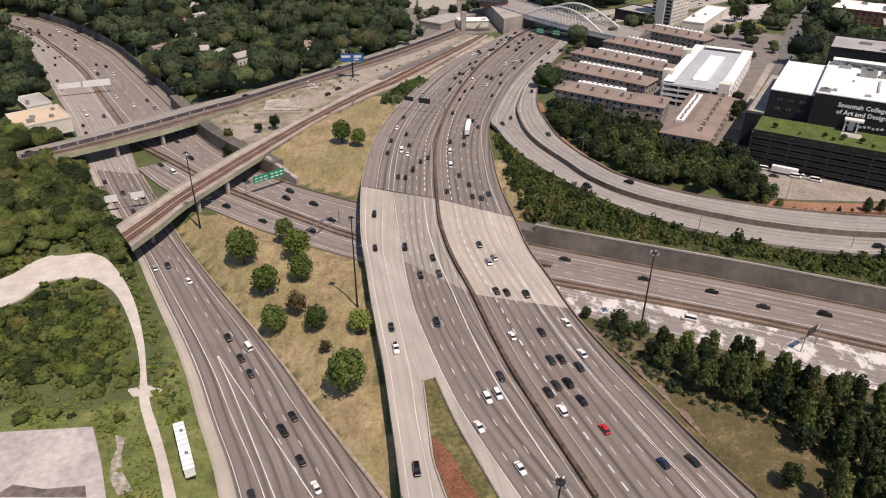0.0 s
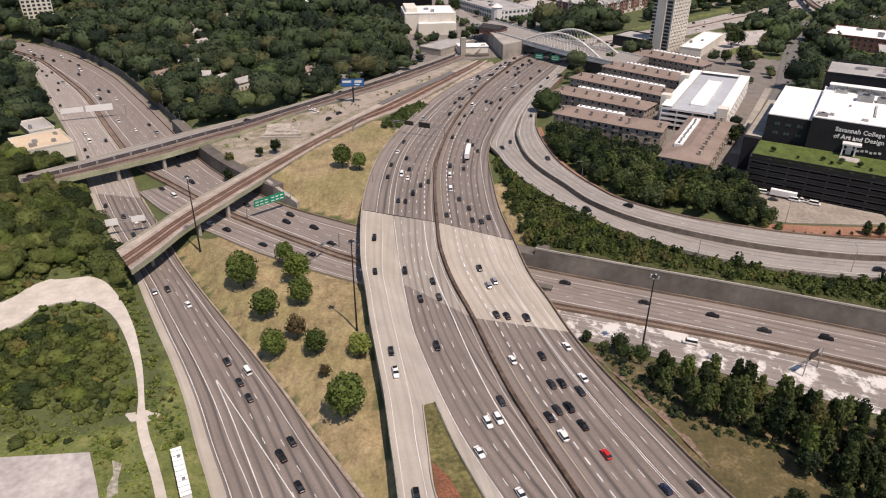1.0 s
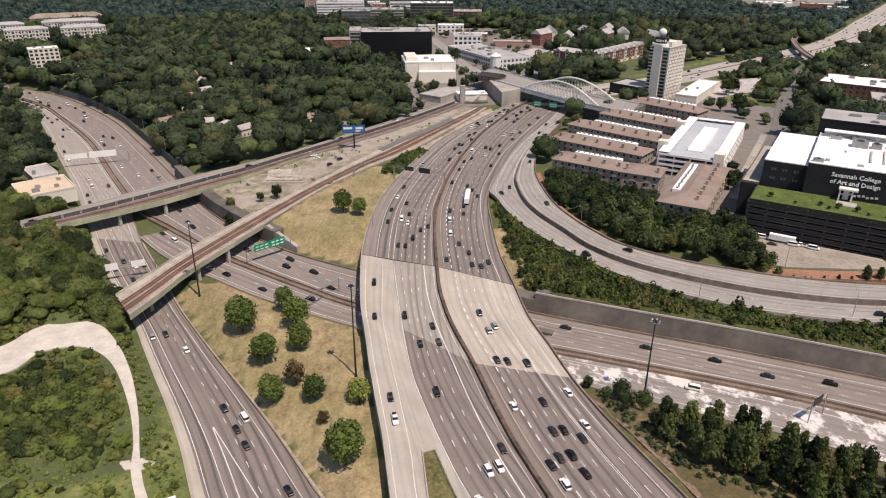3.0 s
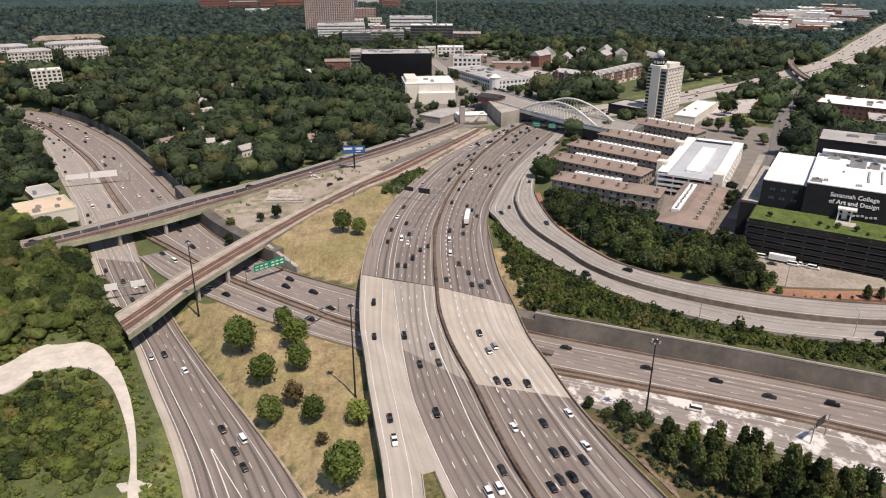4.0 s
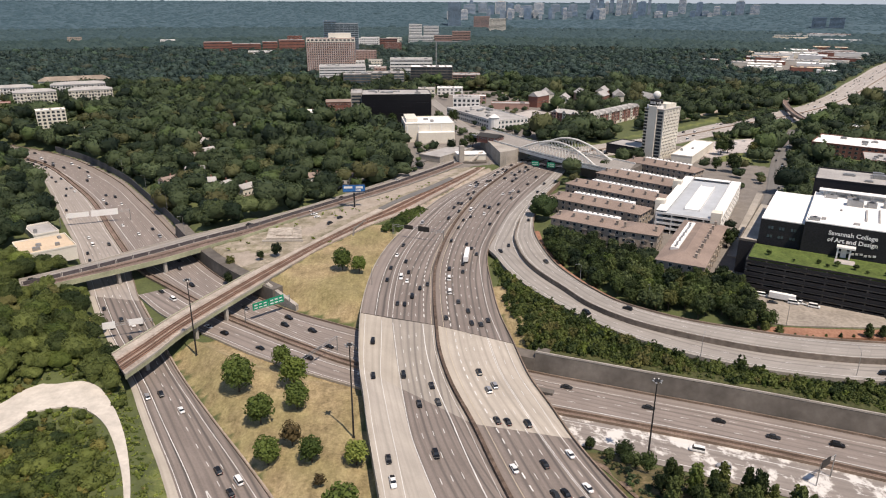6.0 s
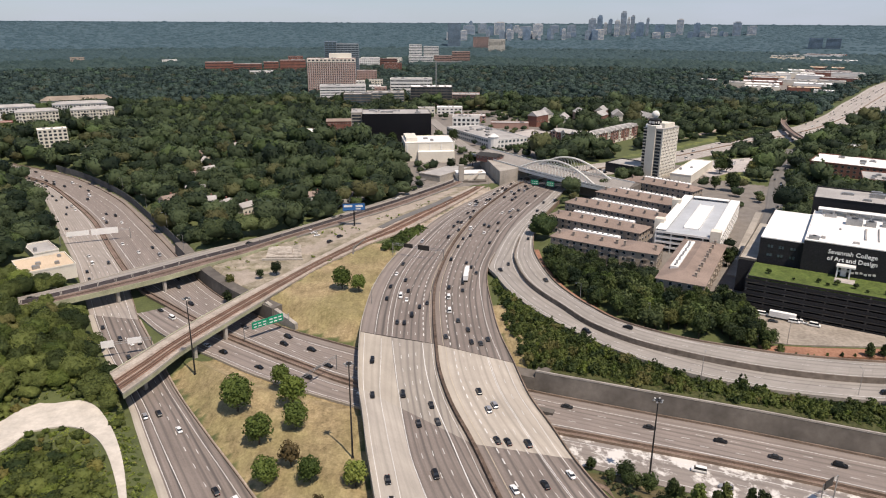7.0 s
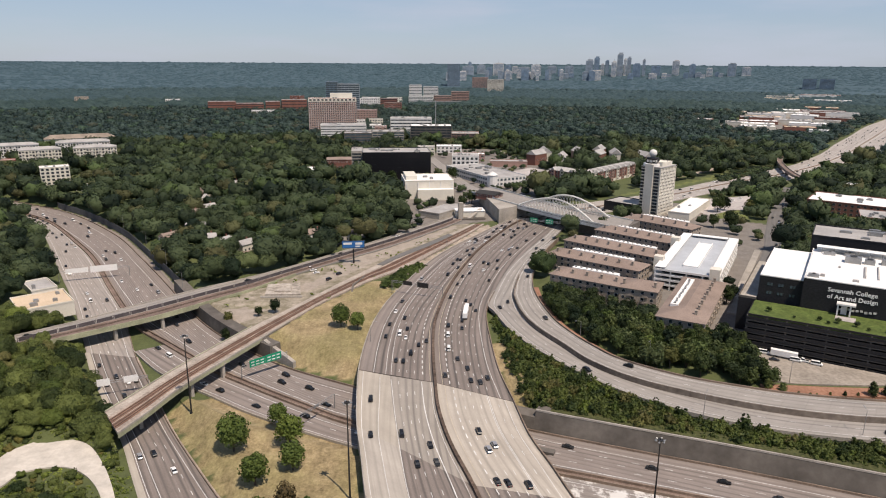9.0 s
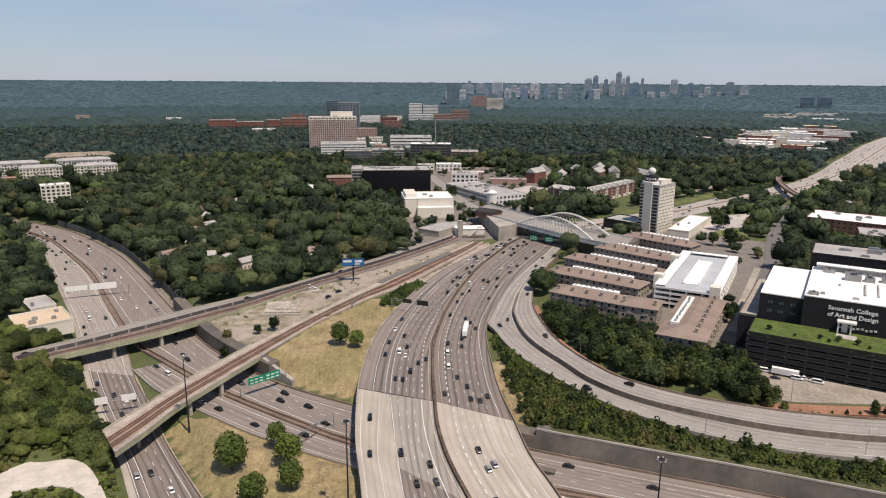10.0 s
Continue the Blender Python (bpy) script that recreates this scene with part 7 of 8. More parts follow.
for u, v, r in ((8, -16, 1.5), (20, -20, 0.8), (31, -17, 1.3), (35, -20, 1.0), (39, -16, 1.6), (47, -17, 1.6), (52, -20, 0.9), (60, -18, 1.2)):
    tagged(plant_tree(WOOD_TREES[0], *campus(u, v, 0)[:2], r, u * 40, 25.75, 0.7), "small round clipped bush on the deck lawn", "shrub", "deck bushes")
WEST_WOOD = [(-124, 232), (-131, 246), (-150, 272), (-168, 297), (-190, 332), (-214, 372), (-260, 372), (-290, 330), (-260, 260), (-215, 225), (-175, 240)]
wx, wy = scatter(-300, -120, 215, 380, 6.4)
keep = inside(wx, wy, WEST_WOOD) & free(wx, wy, [(NEAR_TRACK_LOW + NEAR_TRACK_UP[::-1], -0.5 + 0.5), (LOOP_OUT + LOOP_IN[::-1], 4), (L_LEFT[8:] + L_RIGHT[2:][::-1], 4), (FAR_TRACK_LOW + FAR_TRACK_UP[::-1], 2), ([(-255, 382), (-234, 400), (-217, 374), (-229, 360)], 7), ([(-263, 414), (-253, 423), (-240, 401), (-250, 392)], 6), (L_LEFT[1:9] + L_LEFT[1:9][::-1], 8)]) & in_sight(wx, wy, 15)
west_x, west_y = wx[keep], wy[keep]

# shrubs
LEAF_BANK = foliage("bank_shrub_green", (0.022, 0.038, 0.012), (0.13, 0.158, 0.042), (0.15, 0.13, 0.05))
GRAVEL_SPOT = [(-92.8, 141.0), (-89.4, 139.6), (-88.2, 134.0), (-85.6, 128.0), (-80.2, 121.6), (-83.4, 120.0), (-87.6, 125.0), (-89.8, 131.0), (-90.2, 136.0)]
SHRUB = [leafy(rng, 80, 0.15, 3, 0.75, 0.7) for _ in range(3)]
THICK = [leafy(rng, 130, 0.115, 4, 0.75, 0.8) for _ in range(3)]
BUSH = [canopy(rng, ICO2, 8, 300, 0.085) for _ in range(4)]
TUFT = [leafy(rng, 18, 0.3, 2, 0.6, 0.8) for _ in range(3)]
ring = [tuple(q) for q in (wp + wo * 4.9)[::4]]
bank = [p for p in R_LEFT[1:]] + ring[::-1] + [(36, 268), (31, 300), (29, 335), (29, 365)]
bx_, by_ = scatter(25, 235, 185, 375, 2.45)
keep = inside(bx_, by_, bank) & free(bx_, by_, [(HIGH_ROADS[1], 0.7), (M_LEFT + M_RIGHT[::-1], 3.0)]) & ~((gap_to(bx_, by_, M_RIGHT) < 7) & (by_ < 330) & (rng.uniform(0, 1, bx_.shape) < 0.85))
woods("shrubbery", "dense green shrubs on the bank below the ramp", bx_[keep], by_[keep], 0.9 + 2.6 * rng.uniform(0, 1, keep.sum()) ** 1.8, THICK, LEAF_BANK, (0.7, 1.35), (0.1, 0.6), False)
mx, my = scatter(-250, -48, 98, 268, 3.7)
loop_ring = LOOP_IN[:11] + [(-96, 146), (-132, 145), (-200, 160)]
strip_ring = LOOP_OUT[3:] + L_LEFT[11:][::-1]
edge = rng.uniform(0, 1, mx.shape)
keep = (inside(mx, my, loop_ring) & ((my > 160 + 5 * np.sin(mx * 0.3)) | (edge < 0.2))) | (inside(mx, my, LOOP_OUT[:6] + [(-118, 226), (-126, 246), (-150, 264), (-200, 248), (-245, 225)]) & (edge < 0.9))
strip = inside(mx, my, strip_ring) & ((edge < 0.42) | (gap_to(mx, my, L_LEFT[11:]) < 7.5))
clear = free(mx, my, [(LOOP_OUT + LOOP_IN[::-1], 1.5), (L_LEFT[8:] + L_RIGHT[2:][::-1], 3.5), ([(-79, 143), (-70, 143), (-60, 120), (-68, 118)], 2)]) & in_sight(mx, my, 12)
keep &= clear
strip &= clear
size = np.where(inside(mx, my, [(-200, 170), (-130, 162), (-106, 164), (-112, 190), (-134, 202), (-190, 196)]), rng.uniform(1.9, 4.0, mx.shape), rng.uniform(1.0, 2.4, mx.shape))
woods("shrubbery", "thicket of green shrubs inside the gravel loop", mx[keep], my[keep], size[keep] * 1.15, BUSH, LEAF_THICKET, (0.7, 1.2), (0.0, 0.5), False)
woods("shrubbery", "low green weeds and shrubs along the freeway edge", mx[strip], my[strip], rng.uniform(0.8, 1.9, strip.sum()), SHRUB, LEAF_STRIP, (0.5, 1.0), (0.0, 0.4), False)
qx, qy = scatter(-215, -48, 98, 250, 1.35)
keep = free(qx, qy, [(LOOP_OUT + LOOP_IN[::-1], 0.2), (L_LEFT[8:] + L_RIGHT[2:][::-1], 1.6), (GRAVEL_SPOT, 0), ([(-131, 141.0), (-100.3, 143.8), (-92.3, 130.8), (-80.0, 108.0), (-135, 108.0)], 0.8), ([(-79, 143), (-70, 143), (-60, 120), (-68, 118)], 1)]) & in_sight(qx, qy, 12)
keep &= inside(qx, qy, LOOP_OUT[:1] + [(-175, 250), (-118, 240)] + L_LEFT[11:] + [(-210, 100)]) & (np.sin(qx * 0.31) * np.sin(qy * 0.27) + rng.normal(0, 0.5, qx.shape) > -0.35)
woods("meadow_brush", "low green brush and tall grass in the meadow", qx[keep], qy[keep], rng.uniform(0.4, 1.1, keep.sum()), TUFT, LEAF_MEADOW, (0.35, 0.8), (-0.1, 0.2), False)
hx, hy = scatter(55, 215, 100, 215, 2.4)
keep = (inside(hx, hy, EAST_TREES + [(62, 168), (54, 190), (50, 204), (60, 198)]) & (rng.uniform(0, 1, hx.shape) < 0.5)) | inside(hx, hy, [(60, 184), (48, 206), (44, 208), (50, 190), (56, 176), (64, 160), (72, 150), (86, 144), (98, 138), (100, 143), (86, 150), (72, 158)])
woods("shrubbery", "low shrubs under the roadside trees", hx[keep], hy[keep], rng.uniform(0.9, 1.7, keep.sum()), SHRUB, LEAF_WOODS, (0.5, 0.9), (0.0, 0.4), False)

hx, hy = scatter(330, 485, 800, 990, 4.6)
keep = inside(hx, hy, [(339, 826), (446, 930), (476, 980), (436, 956), (378, 904), (345, 862)])
woods("shrubbery", "green shrubs on the freeway verge", hx[keep], hy[keep], rng.uniform(2.0, 4.2, keep.sum()), BUSH, LEAF_WOODS, (0.6, 0.9), (0.2, 0.6), True)
hx, hy = scatter(270, 385, 715, 815, 6.5)
keep = inside(hx, hy, [(284, 730), (300, 733), (352, 752), (376, 790), (380, 806), (342, 782), (296, 745)])
woods("tree_row", "dark green trees between the lot and the freeway", hx[keep], hy[keep], rng.uniform(3.0, 4.4, keep.sum()), BUSH, LEAF_WOODS, (0.9, 1.15), (0.7, 1.0), True)

hx, hy = scatter(-45, 0, 405, 485, 2.4)
keep = inside(hx, hy, [(-39, 416), (-35, 436), (-26, 460), (-14, 473), (-11, 467), (-20, 443), (-28, 420)])
woods("hedge", "long clipped dark green hedge beside the freeway", hx[keep], hy[keep], rng.uniform(1.8, 2.4, keep.sum()), THICK, LEAF, (0.8, 1.1), (0.5, 0.9), False)

wx, wy = scatter(-130, 0, 380, 590, 4.5)
keep = (inside(wx, wy, RAIL_STRIP) | inside(wx, wy, NEAR_TRACK_LOW + NEAR_TRACK_UP[::-1])) & (np.sin(wx * 0.11) * np.sin(wy * 0.09 + 1) + rng.normal(0, 0.4, wx.shape) > 0.75)
woods("weeds", "scattered weeds along the rail tracks", wx[keep], wy[keep], rng.uniform(0.4, 1.3, keep.sum()), TUFT, LEAF_MEADOW, (0.4, 0.8), (0.6, 0.9), False)

# the wide woods, coarser with distance and with more haze painted into the leaves
LOD_A = [canopy(rng, ICO3, 13, 900, 0.06) for _ in range(5)]
LOD_A2 = [canopy(rng, ICO2, 12, 560, 0.07) for _ in range(6)]
LOD_NEAR = [canopy(rng, ICO2, 15, 2600, 0.048) for _ in range(5)]
LOD_B = [canopy(rng, ICO2, 10, 190, 0.095) for _ in range(7)]
LOD_C = [canopy(rng, ICO1, 6, 34, 0.15, 0.7) for _ in range(8)]
LOD_D = [dome(rng) for _ in range(6)]
LOD_TOWN = [canopy(rng, ICO2, 9, 200, 0.1) for _ in range(5)]
TOWN_TREES = [b for b in BARE if b[0] not in (TOWN, CAMPUS, HOTEL_LOT)]
tx, ty = scatter(-150, 460, 330, 1120, 12.0)
keep = (inside(tx, ty, TOWN) | inside(tx, ty, CAMPUS) | inside(tx, ty, HOTEL_LOT)) & free(tx, ty, TOWN_TREES + STREETS) & (rng.uniform(0, 1, tx.shape) < np.where(inside(tx, ty, CAMPUS), 0.22, 0.5))
woods("street_woods", "scattered shade trees between the town blocks", tx[keep], ty[keep], rng.uniform(3.0, 5.5, keep.sum()), LOD_TOWN, LEAF_WOODS, smooth=True)
LEAF_MID = foliage("mid_woodland_green", (0.008, 0.018, 0.009), (0.098, 0.129, 0.06), (0.132, 0.124, 0.052))


def ring_of_woods(name, label, lo, hi, step, r, templates, material, lift=(0.4, 1.35), tall=(0.8, 1.2), vary=0.27):
    px, py = scatter(-0.7 * hi - 60, 0.7 * hi + 60, 200, hi, step)
    far = np.hypot(px, py)
    m = (far >= lo) & (far < hi) & in_sight(px, py)
    px, py = px[m], py[m]
    m = free(px, py)
    glade = np.sin(px * 0.021 + 1.3) * np.sin(py * 0.017) + rng.normal(0, 0.35, px.shape)
    if templates is not LOD_D:
        m &= glade > -1.15
    m &= ~inside(px, py, BELT) & ~inside(px, py, WEST_WOOD) & ~((px < -90) & (py < 255))
    px, py = px[m], py[m]
    woods(name, label, px, py, np.full(px.shape, r) * np.exp(rng.normal(0, vary, px.shape)).clip(0.5, 1.6), templates, material, tall, lift, True)


woods("woodland", "bright green vine-hung trees beside the meadow", west_x, west_y, rng.uniform(3.4, 6.2, west_x.shape), LOD_NEAR, LEAF_PALE, (0.8, 1.3), (0.5, 1.0), False)
ring_of_woods("woodland", "dense mixed green woods between freeway and houses", 250, 470, 9.6, 6.6, LOD_A, LEAF_NEAR, vary=0.3)
ring_of_woods("woodland", "dense mixed green woods beyond the freeways", 470, 660, 9.8, 7.0, LOD_A2, LEAF_MID, vary=0.32)
ring_of_woods("woodland", "dense mixed green woods with scattered houses", 660, 1250, 11.2, 8.0, LOD_B, LEAF_WOODS, vary=0.32)
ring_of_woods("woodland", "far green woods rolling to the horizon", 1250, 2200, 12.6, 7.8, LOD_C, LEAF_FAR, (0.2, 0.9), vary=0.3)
ring_of_woods("woodland", "distant woods with haze put into their green", 2200, 2750, 16.0, 11.5, LOD_D, LEAF_REMOTE, (-0.02, 0.22), (0.5, 0.85), 0.22)
ring_of_woods("woodland", "distant woods at the skyline, tinted with haze", 2750, 3600, 17.5, 12.5, LOD_D, LEAF_DISTANT, (-0.06, 0.1), (0.4, 0.7), 0.2)
ring_of_woods("woodland", "wooded ridge on the horizon, painted haze-blue", 3600, 4880, 22.0, 16.0, LOD_D, LEAF_RIDGE, (-0.27, -0.15), (0.28, 0.4), 0.2)
for kind in LAWN_TREES + [THIN_TREE] + WOOD_TREES + TALL_TREES:
    for o in (*kind.children, kind):
        bpy.data.objects.remove(o)
# ---------------------------------------------------------------- streets, masts, signs and small things
solid("street", ribbon(Shape(), [(172, 372), (188, 405), (216, 455), (248, 512), (280, 578), (317, 652), (342, 694), (370, 742), (402, 800)], [(182, 366), (199, 400), (227, 450), (259, 507), (292, 572), (329, 645), (353, 690), (382, 738), (413, 795)], 8.35, 60, 0.8, 2), STREET, "dark asphalt street between garage and college", "street", "structure")
solid("pavement", ribbon(Shape(), [(166, 376), (183, 408), (211, 458), (243, 515)], [(171, 373), (187, 406), (215, 456), (247, 513)], 8.5, 30, 0.9, 1), CONCRETE, "pale concrete pavement beside the street", "pavement", "structure")
solid("street", ribbon(Shape(), [(-28, 1040), (0, 900), (18, 800), (40, 735)], [(-12, 1040), (14, 900), (34, 800), (58, 740)], 8.5, 40, 0.8, 2), CONCRETE_ROAD, "pale street past the shop plaza", "street", "structure")
solid("street", ribbon(Shape(), [(-46.2, 466.7), (-36.4, 486.7), (-24.9, 506.7), (-10.5, 530.0), (5.3, 558.9)], [(-42.0, 464.1), (-32.1, 483.9), (-20.5, 502.1), (-6.0, 525.0), (8.9, 553.4)], 9.3, 30, 1.0, 2), STREET, "dark service road beside the rail tracks", "street", "structure")
solid("street", ribbon(Shape(), [(-100, 512), (-70, 552), (-38, 600), (-12, 648), (8, 690)], [(-93, 508), (-63, 547), (-31, 595), (-5, 643), (16, 686)], 9.1, 40, 0.9, 2), STREET, "narrow street beside the rail tracks", "street", "structure")
CLAY = surface("red_clay_bank", (0.26, 0.12, 0.075), (0.42, 0.24, 0.16), fine=0.8, stain=0.3)
ca, cb = spline(RH_R[4:], 60), None
ct = np.gradient(ca, axis=0)
ct /= np.linalg.norm(ct, axis=1, keepdims=True)
co = np.stack([-ct[:, 1], ct[:, 0]], 1)
solid("soil_bank", ribbon(Shape(), [tuple(q) for q in ca + co * 0.6], [tuple(q) for q in ca + co * 3.4], 9.3, 60, 2.5, 2), CLAY, "bare red clay bank beside the ramp", "soil", "structure")
solid("soil_bank", Shape().prism([(144, 283.4), (145.2, 274.8), (156, 273), (170, 272), (189.5, 271.4), (200, 271.2), (200, 280), (189, 279.6), (173, 280.4), (158.5, 281.8)], 5.5, 8.7), CLAY, "bare red clay strip beside the pale yard", "soil", "structure")
pad = thing("concrete_pad", "pale rubble-covered concrete pad beside the tracks", "concrete pad", kind="structure")
part("slab", Shape().prism([(-109, 400), (-87, 401), (-92, 424), (-112, 420)], 4.5, 9.4).prism([(-104, 404), (-94, 405), (-96, 418), (-105, 416)], 9.4, 10.2), surface("rubble_concrete", (0.3, 0.26, 0.215), (0.6, 0.54, 0.47), fine=0.5, coarse=0.15, stain=0.5), pad)
part("wall", Shape().prism([(-111, 397), (-86, 398), (-86, 399.4), (-111, 398.6)], 3.5, 9.0), CONCRETE, pad)
solid("retaining_wall", Shape().loft([[(-57, 404, 5), (-55.8, 404, 5), (-55.8, 404, 6.6), (-57, 404, 6.6)], [(-57.6, 418, 5), (-56.4, 418, 5), (-56.4, 418, 10.2), (-57.6, 418, 10.2)], [(-52.6, 440, 5), (-51.4, 440, 5), (-51.4, 440, 9.2), (-52.6, 440, 9.2)]]), CONCRETE_DARK, "dark wedge-shaped retaining wall beside the tracks", "wall", "structure")
solid("track_bed", ribbon(Shape(), RAIL_LINE[:4], RAIL_LINE[4:][::-1], 8.9, 40, 1.2, 2), RAIL_DIRT, "pale rail line through the woods", "track", "structure")
flyover = thing("rail_flyover", "brown rail flyover curving over the far freeway", "bridge", kind="structure")
fc = spline([(420, 740), (429, 797), (432, 821), (440, 861), (458, 921), (480, 977), (518, 1041), (566, 1114), (640, 1205)], 40)
ft = np.gradient(fc, axis=0)
ft /= np.linalg.norm(ft, axis=1, keepdims=True)
fo = np.stack([-ft[:, 1], ft[:, 0]], 1)
FL_A, FL_B = [tuple(q) for q in fc + fo * 3.2], [tuple(q) for q in fc - fo * 3.2]
part("deck", ribbon(Shape(), FL_A, FL_B, 16.0, 50, 2.2, 2), BALLAST, flyover)
part("parapet", barrier(Shape(), FL_A, 16.0, 50, 1.2, 0.5), RAIL_DIRT, flyover)
part("parapet", barrier(Shape(), FL_B, 16.0, 50, 1.2, 0.5), RAIL_DIRT, flyover)
for x, y in fc[3:36:4]:
    part("pier", Shape().box(x, y, 5, 2.5, 4, 9.5, 60), CONCRETE_DARK, flyover)
FENCE = surface("grey_noise_wall", (0.075, 0.08, 0.085), (0.14, 0.145, 0.15), stain=0.3)
nw = spline(C_UP[1:7], 46)
nt = np.gradient(nw, axis=0)
nt /= np.linalg.norm(nt, axis=1, keepdims=True)
nw = nw + np.stack([-nt[:, 1], nt[:, 0]], 1) * np.linspace(3.6, 6.0, 46)[:, None]
part("shoulder", ribbon(Shape(), C_UP[1:7], [tuple(q) for q in nw[::5]] + [tuple(nw[-1])], 0.3, 90, 0.9, 2), ASPHALT_OLD, cross_road, "paved shoulder before the noise wall")
wall_t = thing("noise_wall", "dark panelled noise wall along the freeway", "wall", kind="structure")
for k in range(45):
    m = (nw[k] + nw[k + 1]) / 2
    dx, dy = nw[k + 1] - nw[k]
    part("panel", Shape().box(m[0], m[1], 0.2, math.hypot(dx, dy) - 0.35, 0.3, 6.6, math.degrees(math.atan2(dy, dx))).box(nw[k][0], nw[k][1], 0, 0.4, 0.5, 7.0), FENCE, wall_t)


def high_mast(x, y, h, z=None):
    z = float(ground_height(np.array([x]), np.array([y]))[0]) if z is None else z
    ob = thing("light_mast", "tall dark high-mast light with a ring of lamps", "light mast", "light masts", (x, y, z))
    part("pole", Shape().tube((0, 0, -0.3), (0, 0, h), 0.38, 0.17, 10).box(0, 0, 0, 1.0, 1.0, 0.5), STEEL_DARK, ob)
    part("ring", Shape().tube((0, 0, h - 0.7), (0, 0, h - 0.4), 1.0, 1.0, 12), STEEL_DARK, ob)
    for k in range(6):
        a = k * math.pi / 3
        part("lamp", Shape().tube((1.1 * math.cos(a), 1.1 * math.sin(a), h - 0.9), (1.7 * math.cos(a), 1.7 * math.sin(a), h - 0.5), 0.35, 0.28, 8), STEEL_GALV, ob)
    return ob


high_mast(-31.2, 205.5, 37.5)
high_mast(-106.5, 264.0, 36.0)
high_mast(70.0, 195.2, 33.0)
high_mast(22.9, 91.2, 35.0, 8.0)


def street_light(x, y, z, yaw, h=10.5):
    ob = thing("street_lamp", "slim grey street lamp with curved arm", "street lamp", "street lamps", (x, y, z), yaw)
    part("pole", Shape().tube((0, 0, -0.2), (0, 0, h), 0.14, 0.08, 8), STEEL_GALV, ob)
    part("arm", Shape().tube((0, 0, h), (1.2, 0, h + 0.6), 0.06, 0.06, 6).tube((1.2, 0, h + 0.6), (2.8, 0, h + 0.7), 0.06, 0.05, 6), STEEL_GALV, ob)
    part("lamp_head", Shape().box(3.1, 0, h + 0.6, 0.9, 0.35, 0.18), STEEL_GALV, ob)


for x, y, z, yaw in ((107.5, 253.5, 8, 60), (100.5, 306.5, 9, 240), (157, 283, 9.5, 250), (71.5, 330, 9.5, 200), (165, 240, 8, 80), (-165, 415, 8, 230), (-196, 468, 8, 230), (-232, 520, 8, 230), (-276, 578, 8, 230), (-36.8, 330, 8, 0), (-30, 400, 8, 340), (3, 515, 8, 320), (40, 588, 8, 320), (56, 607, 8, 320)):
    street_light(x, y, z, yaw)


def sign_gantry(a, b, z, h, panels, label, panel_mat, name="sign_gantry", bars=True, face=1):
    """Two posts, a truss beam and sign panels given by share, width and height."""
    a, b = Vector((*a, z)), Vector((*b, z))
    d = (b - a).normalized()
    ob = thing(name, label, "road sign", "sign gantries", tuple(a), math.degrees(math.atan2(d.y, d.x)))
    long = (b - a).length
    for x in (0, long):
        part("post", Shape().tube((x, 0, -0.3), (x, 0, h + 0.6), 0.22, 0.18, 8), STEEL_GALV, ob)
    for dz in (0.0, 1.1):
        part("chord", Shape().tube((0, 0, h - 0.5 + dz), (long, 0, h - 0.5 + dz), 0.11, 0.11, 6), STEEL_GALV, ob)
    n = max(3, int(long // 2.2))
    for k in range(n):
        x0, x1 = long * k / n, long * (k + 1) / n
        part("brace", Shape().tube((x0, 0, h - 0.5 + 1.1 * (k % 2)), (x1, 0, h + 0.6 - 1.1 * (k % 2)), 0.06, 0.06, 5), STEEL_GALV, ob)
    for f, w, ph in panels:
        p = part("panel", Shape().box(long * f, -0.3 * face, h - ph / 2 + 0.2, w, 0.15, ph), panel_mat, ob)
        if bars:
            for r in range(2):
                for i in range(3):
                    part("sign_bar", Shape().box(long * f - w * 0.3 + i * w * 0.3, -0.42 * face, h - ph * 0.28 + r * ph * 0.42, w * 0.2, 0.06, ph * 0.16), WHITE_LINE, p, "white illegible lettering")
    return ob


sign_gantry((-95.5, 301.0), (-77.5, 318.0), 0, 7.0, ((0.34, 8.4, 3.6), (0.69, 8.4, 3.9)), "green freeway signs on a steel gantry", GREEN_SIGN)
sign_gantry((-263, 449), (-222, 466), 0, 7.2, ((0.26, 14, 3.4), (0.64, 17, 4.4)), "sunlit pale sign backs on a freeway gantry", ROOF_WHITE, bars=False)
sign_gantry((-158, 282), (-136, 291), 0, 6.8, ((0.22, 5.4, 3.4), (0.7, 6.0, 3.0)), "pale sign backs on a freeway gantry", ROOF_WHITE, bars=False)
sign_gantry((-59.5, 253.0), (-47.0, 274.0), 0, 6.6, ((0.5, 3.0, 1.2),), "bare steel sign gantry over the cross freeway", STEEL_GALV, bars=False)
sign_gantry((-31.5, 410.0), (0.5, 396.5), 8, 7.2, ((0.32, 6.0, 2.6), (0.62, 7.5, 3.2)), "dark sign backs on a gantry over the main freeway", STEEL_DARK, bars=False)
sign_gantry((121.8, 183.8), (129.0, 188.6), 0, 8.0, ((0.3, 5.0, 3.2),), "dark sign back on a gantry over the cross freeway", STEEL_DARK, bars=False)
sign_gantry((66, 588), (108, 568), 8, 8.0, ((0.32, 6.5, 4.0), (0.62, 6.5, 4.2)), "green freeway signs before the arched bridge", GREEN_SIGN)

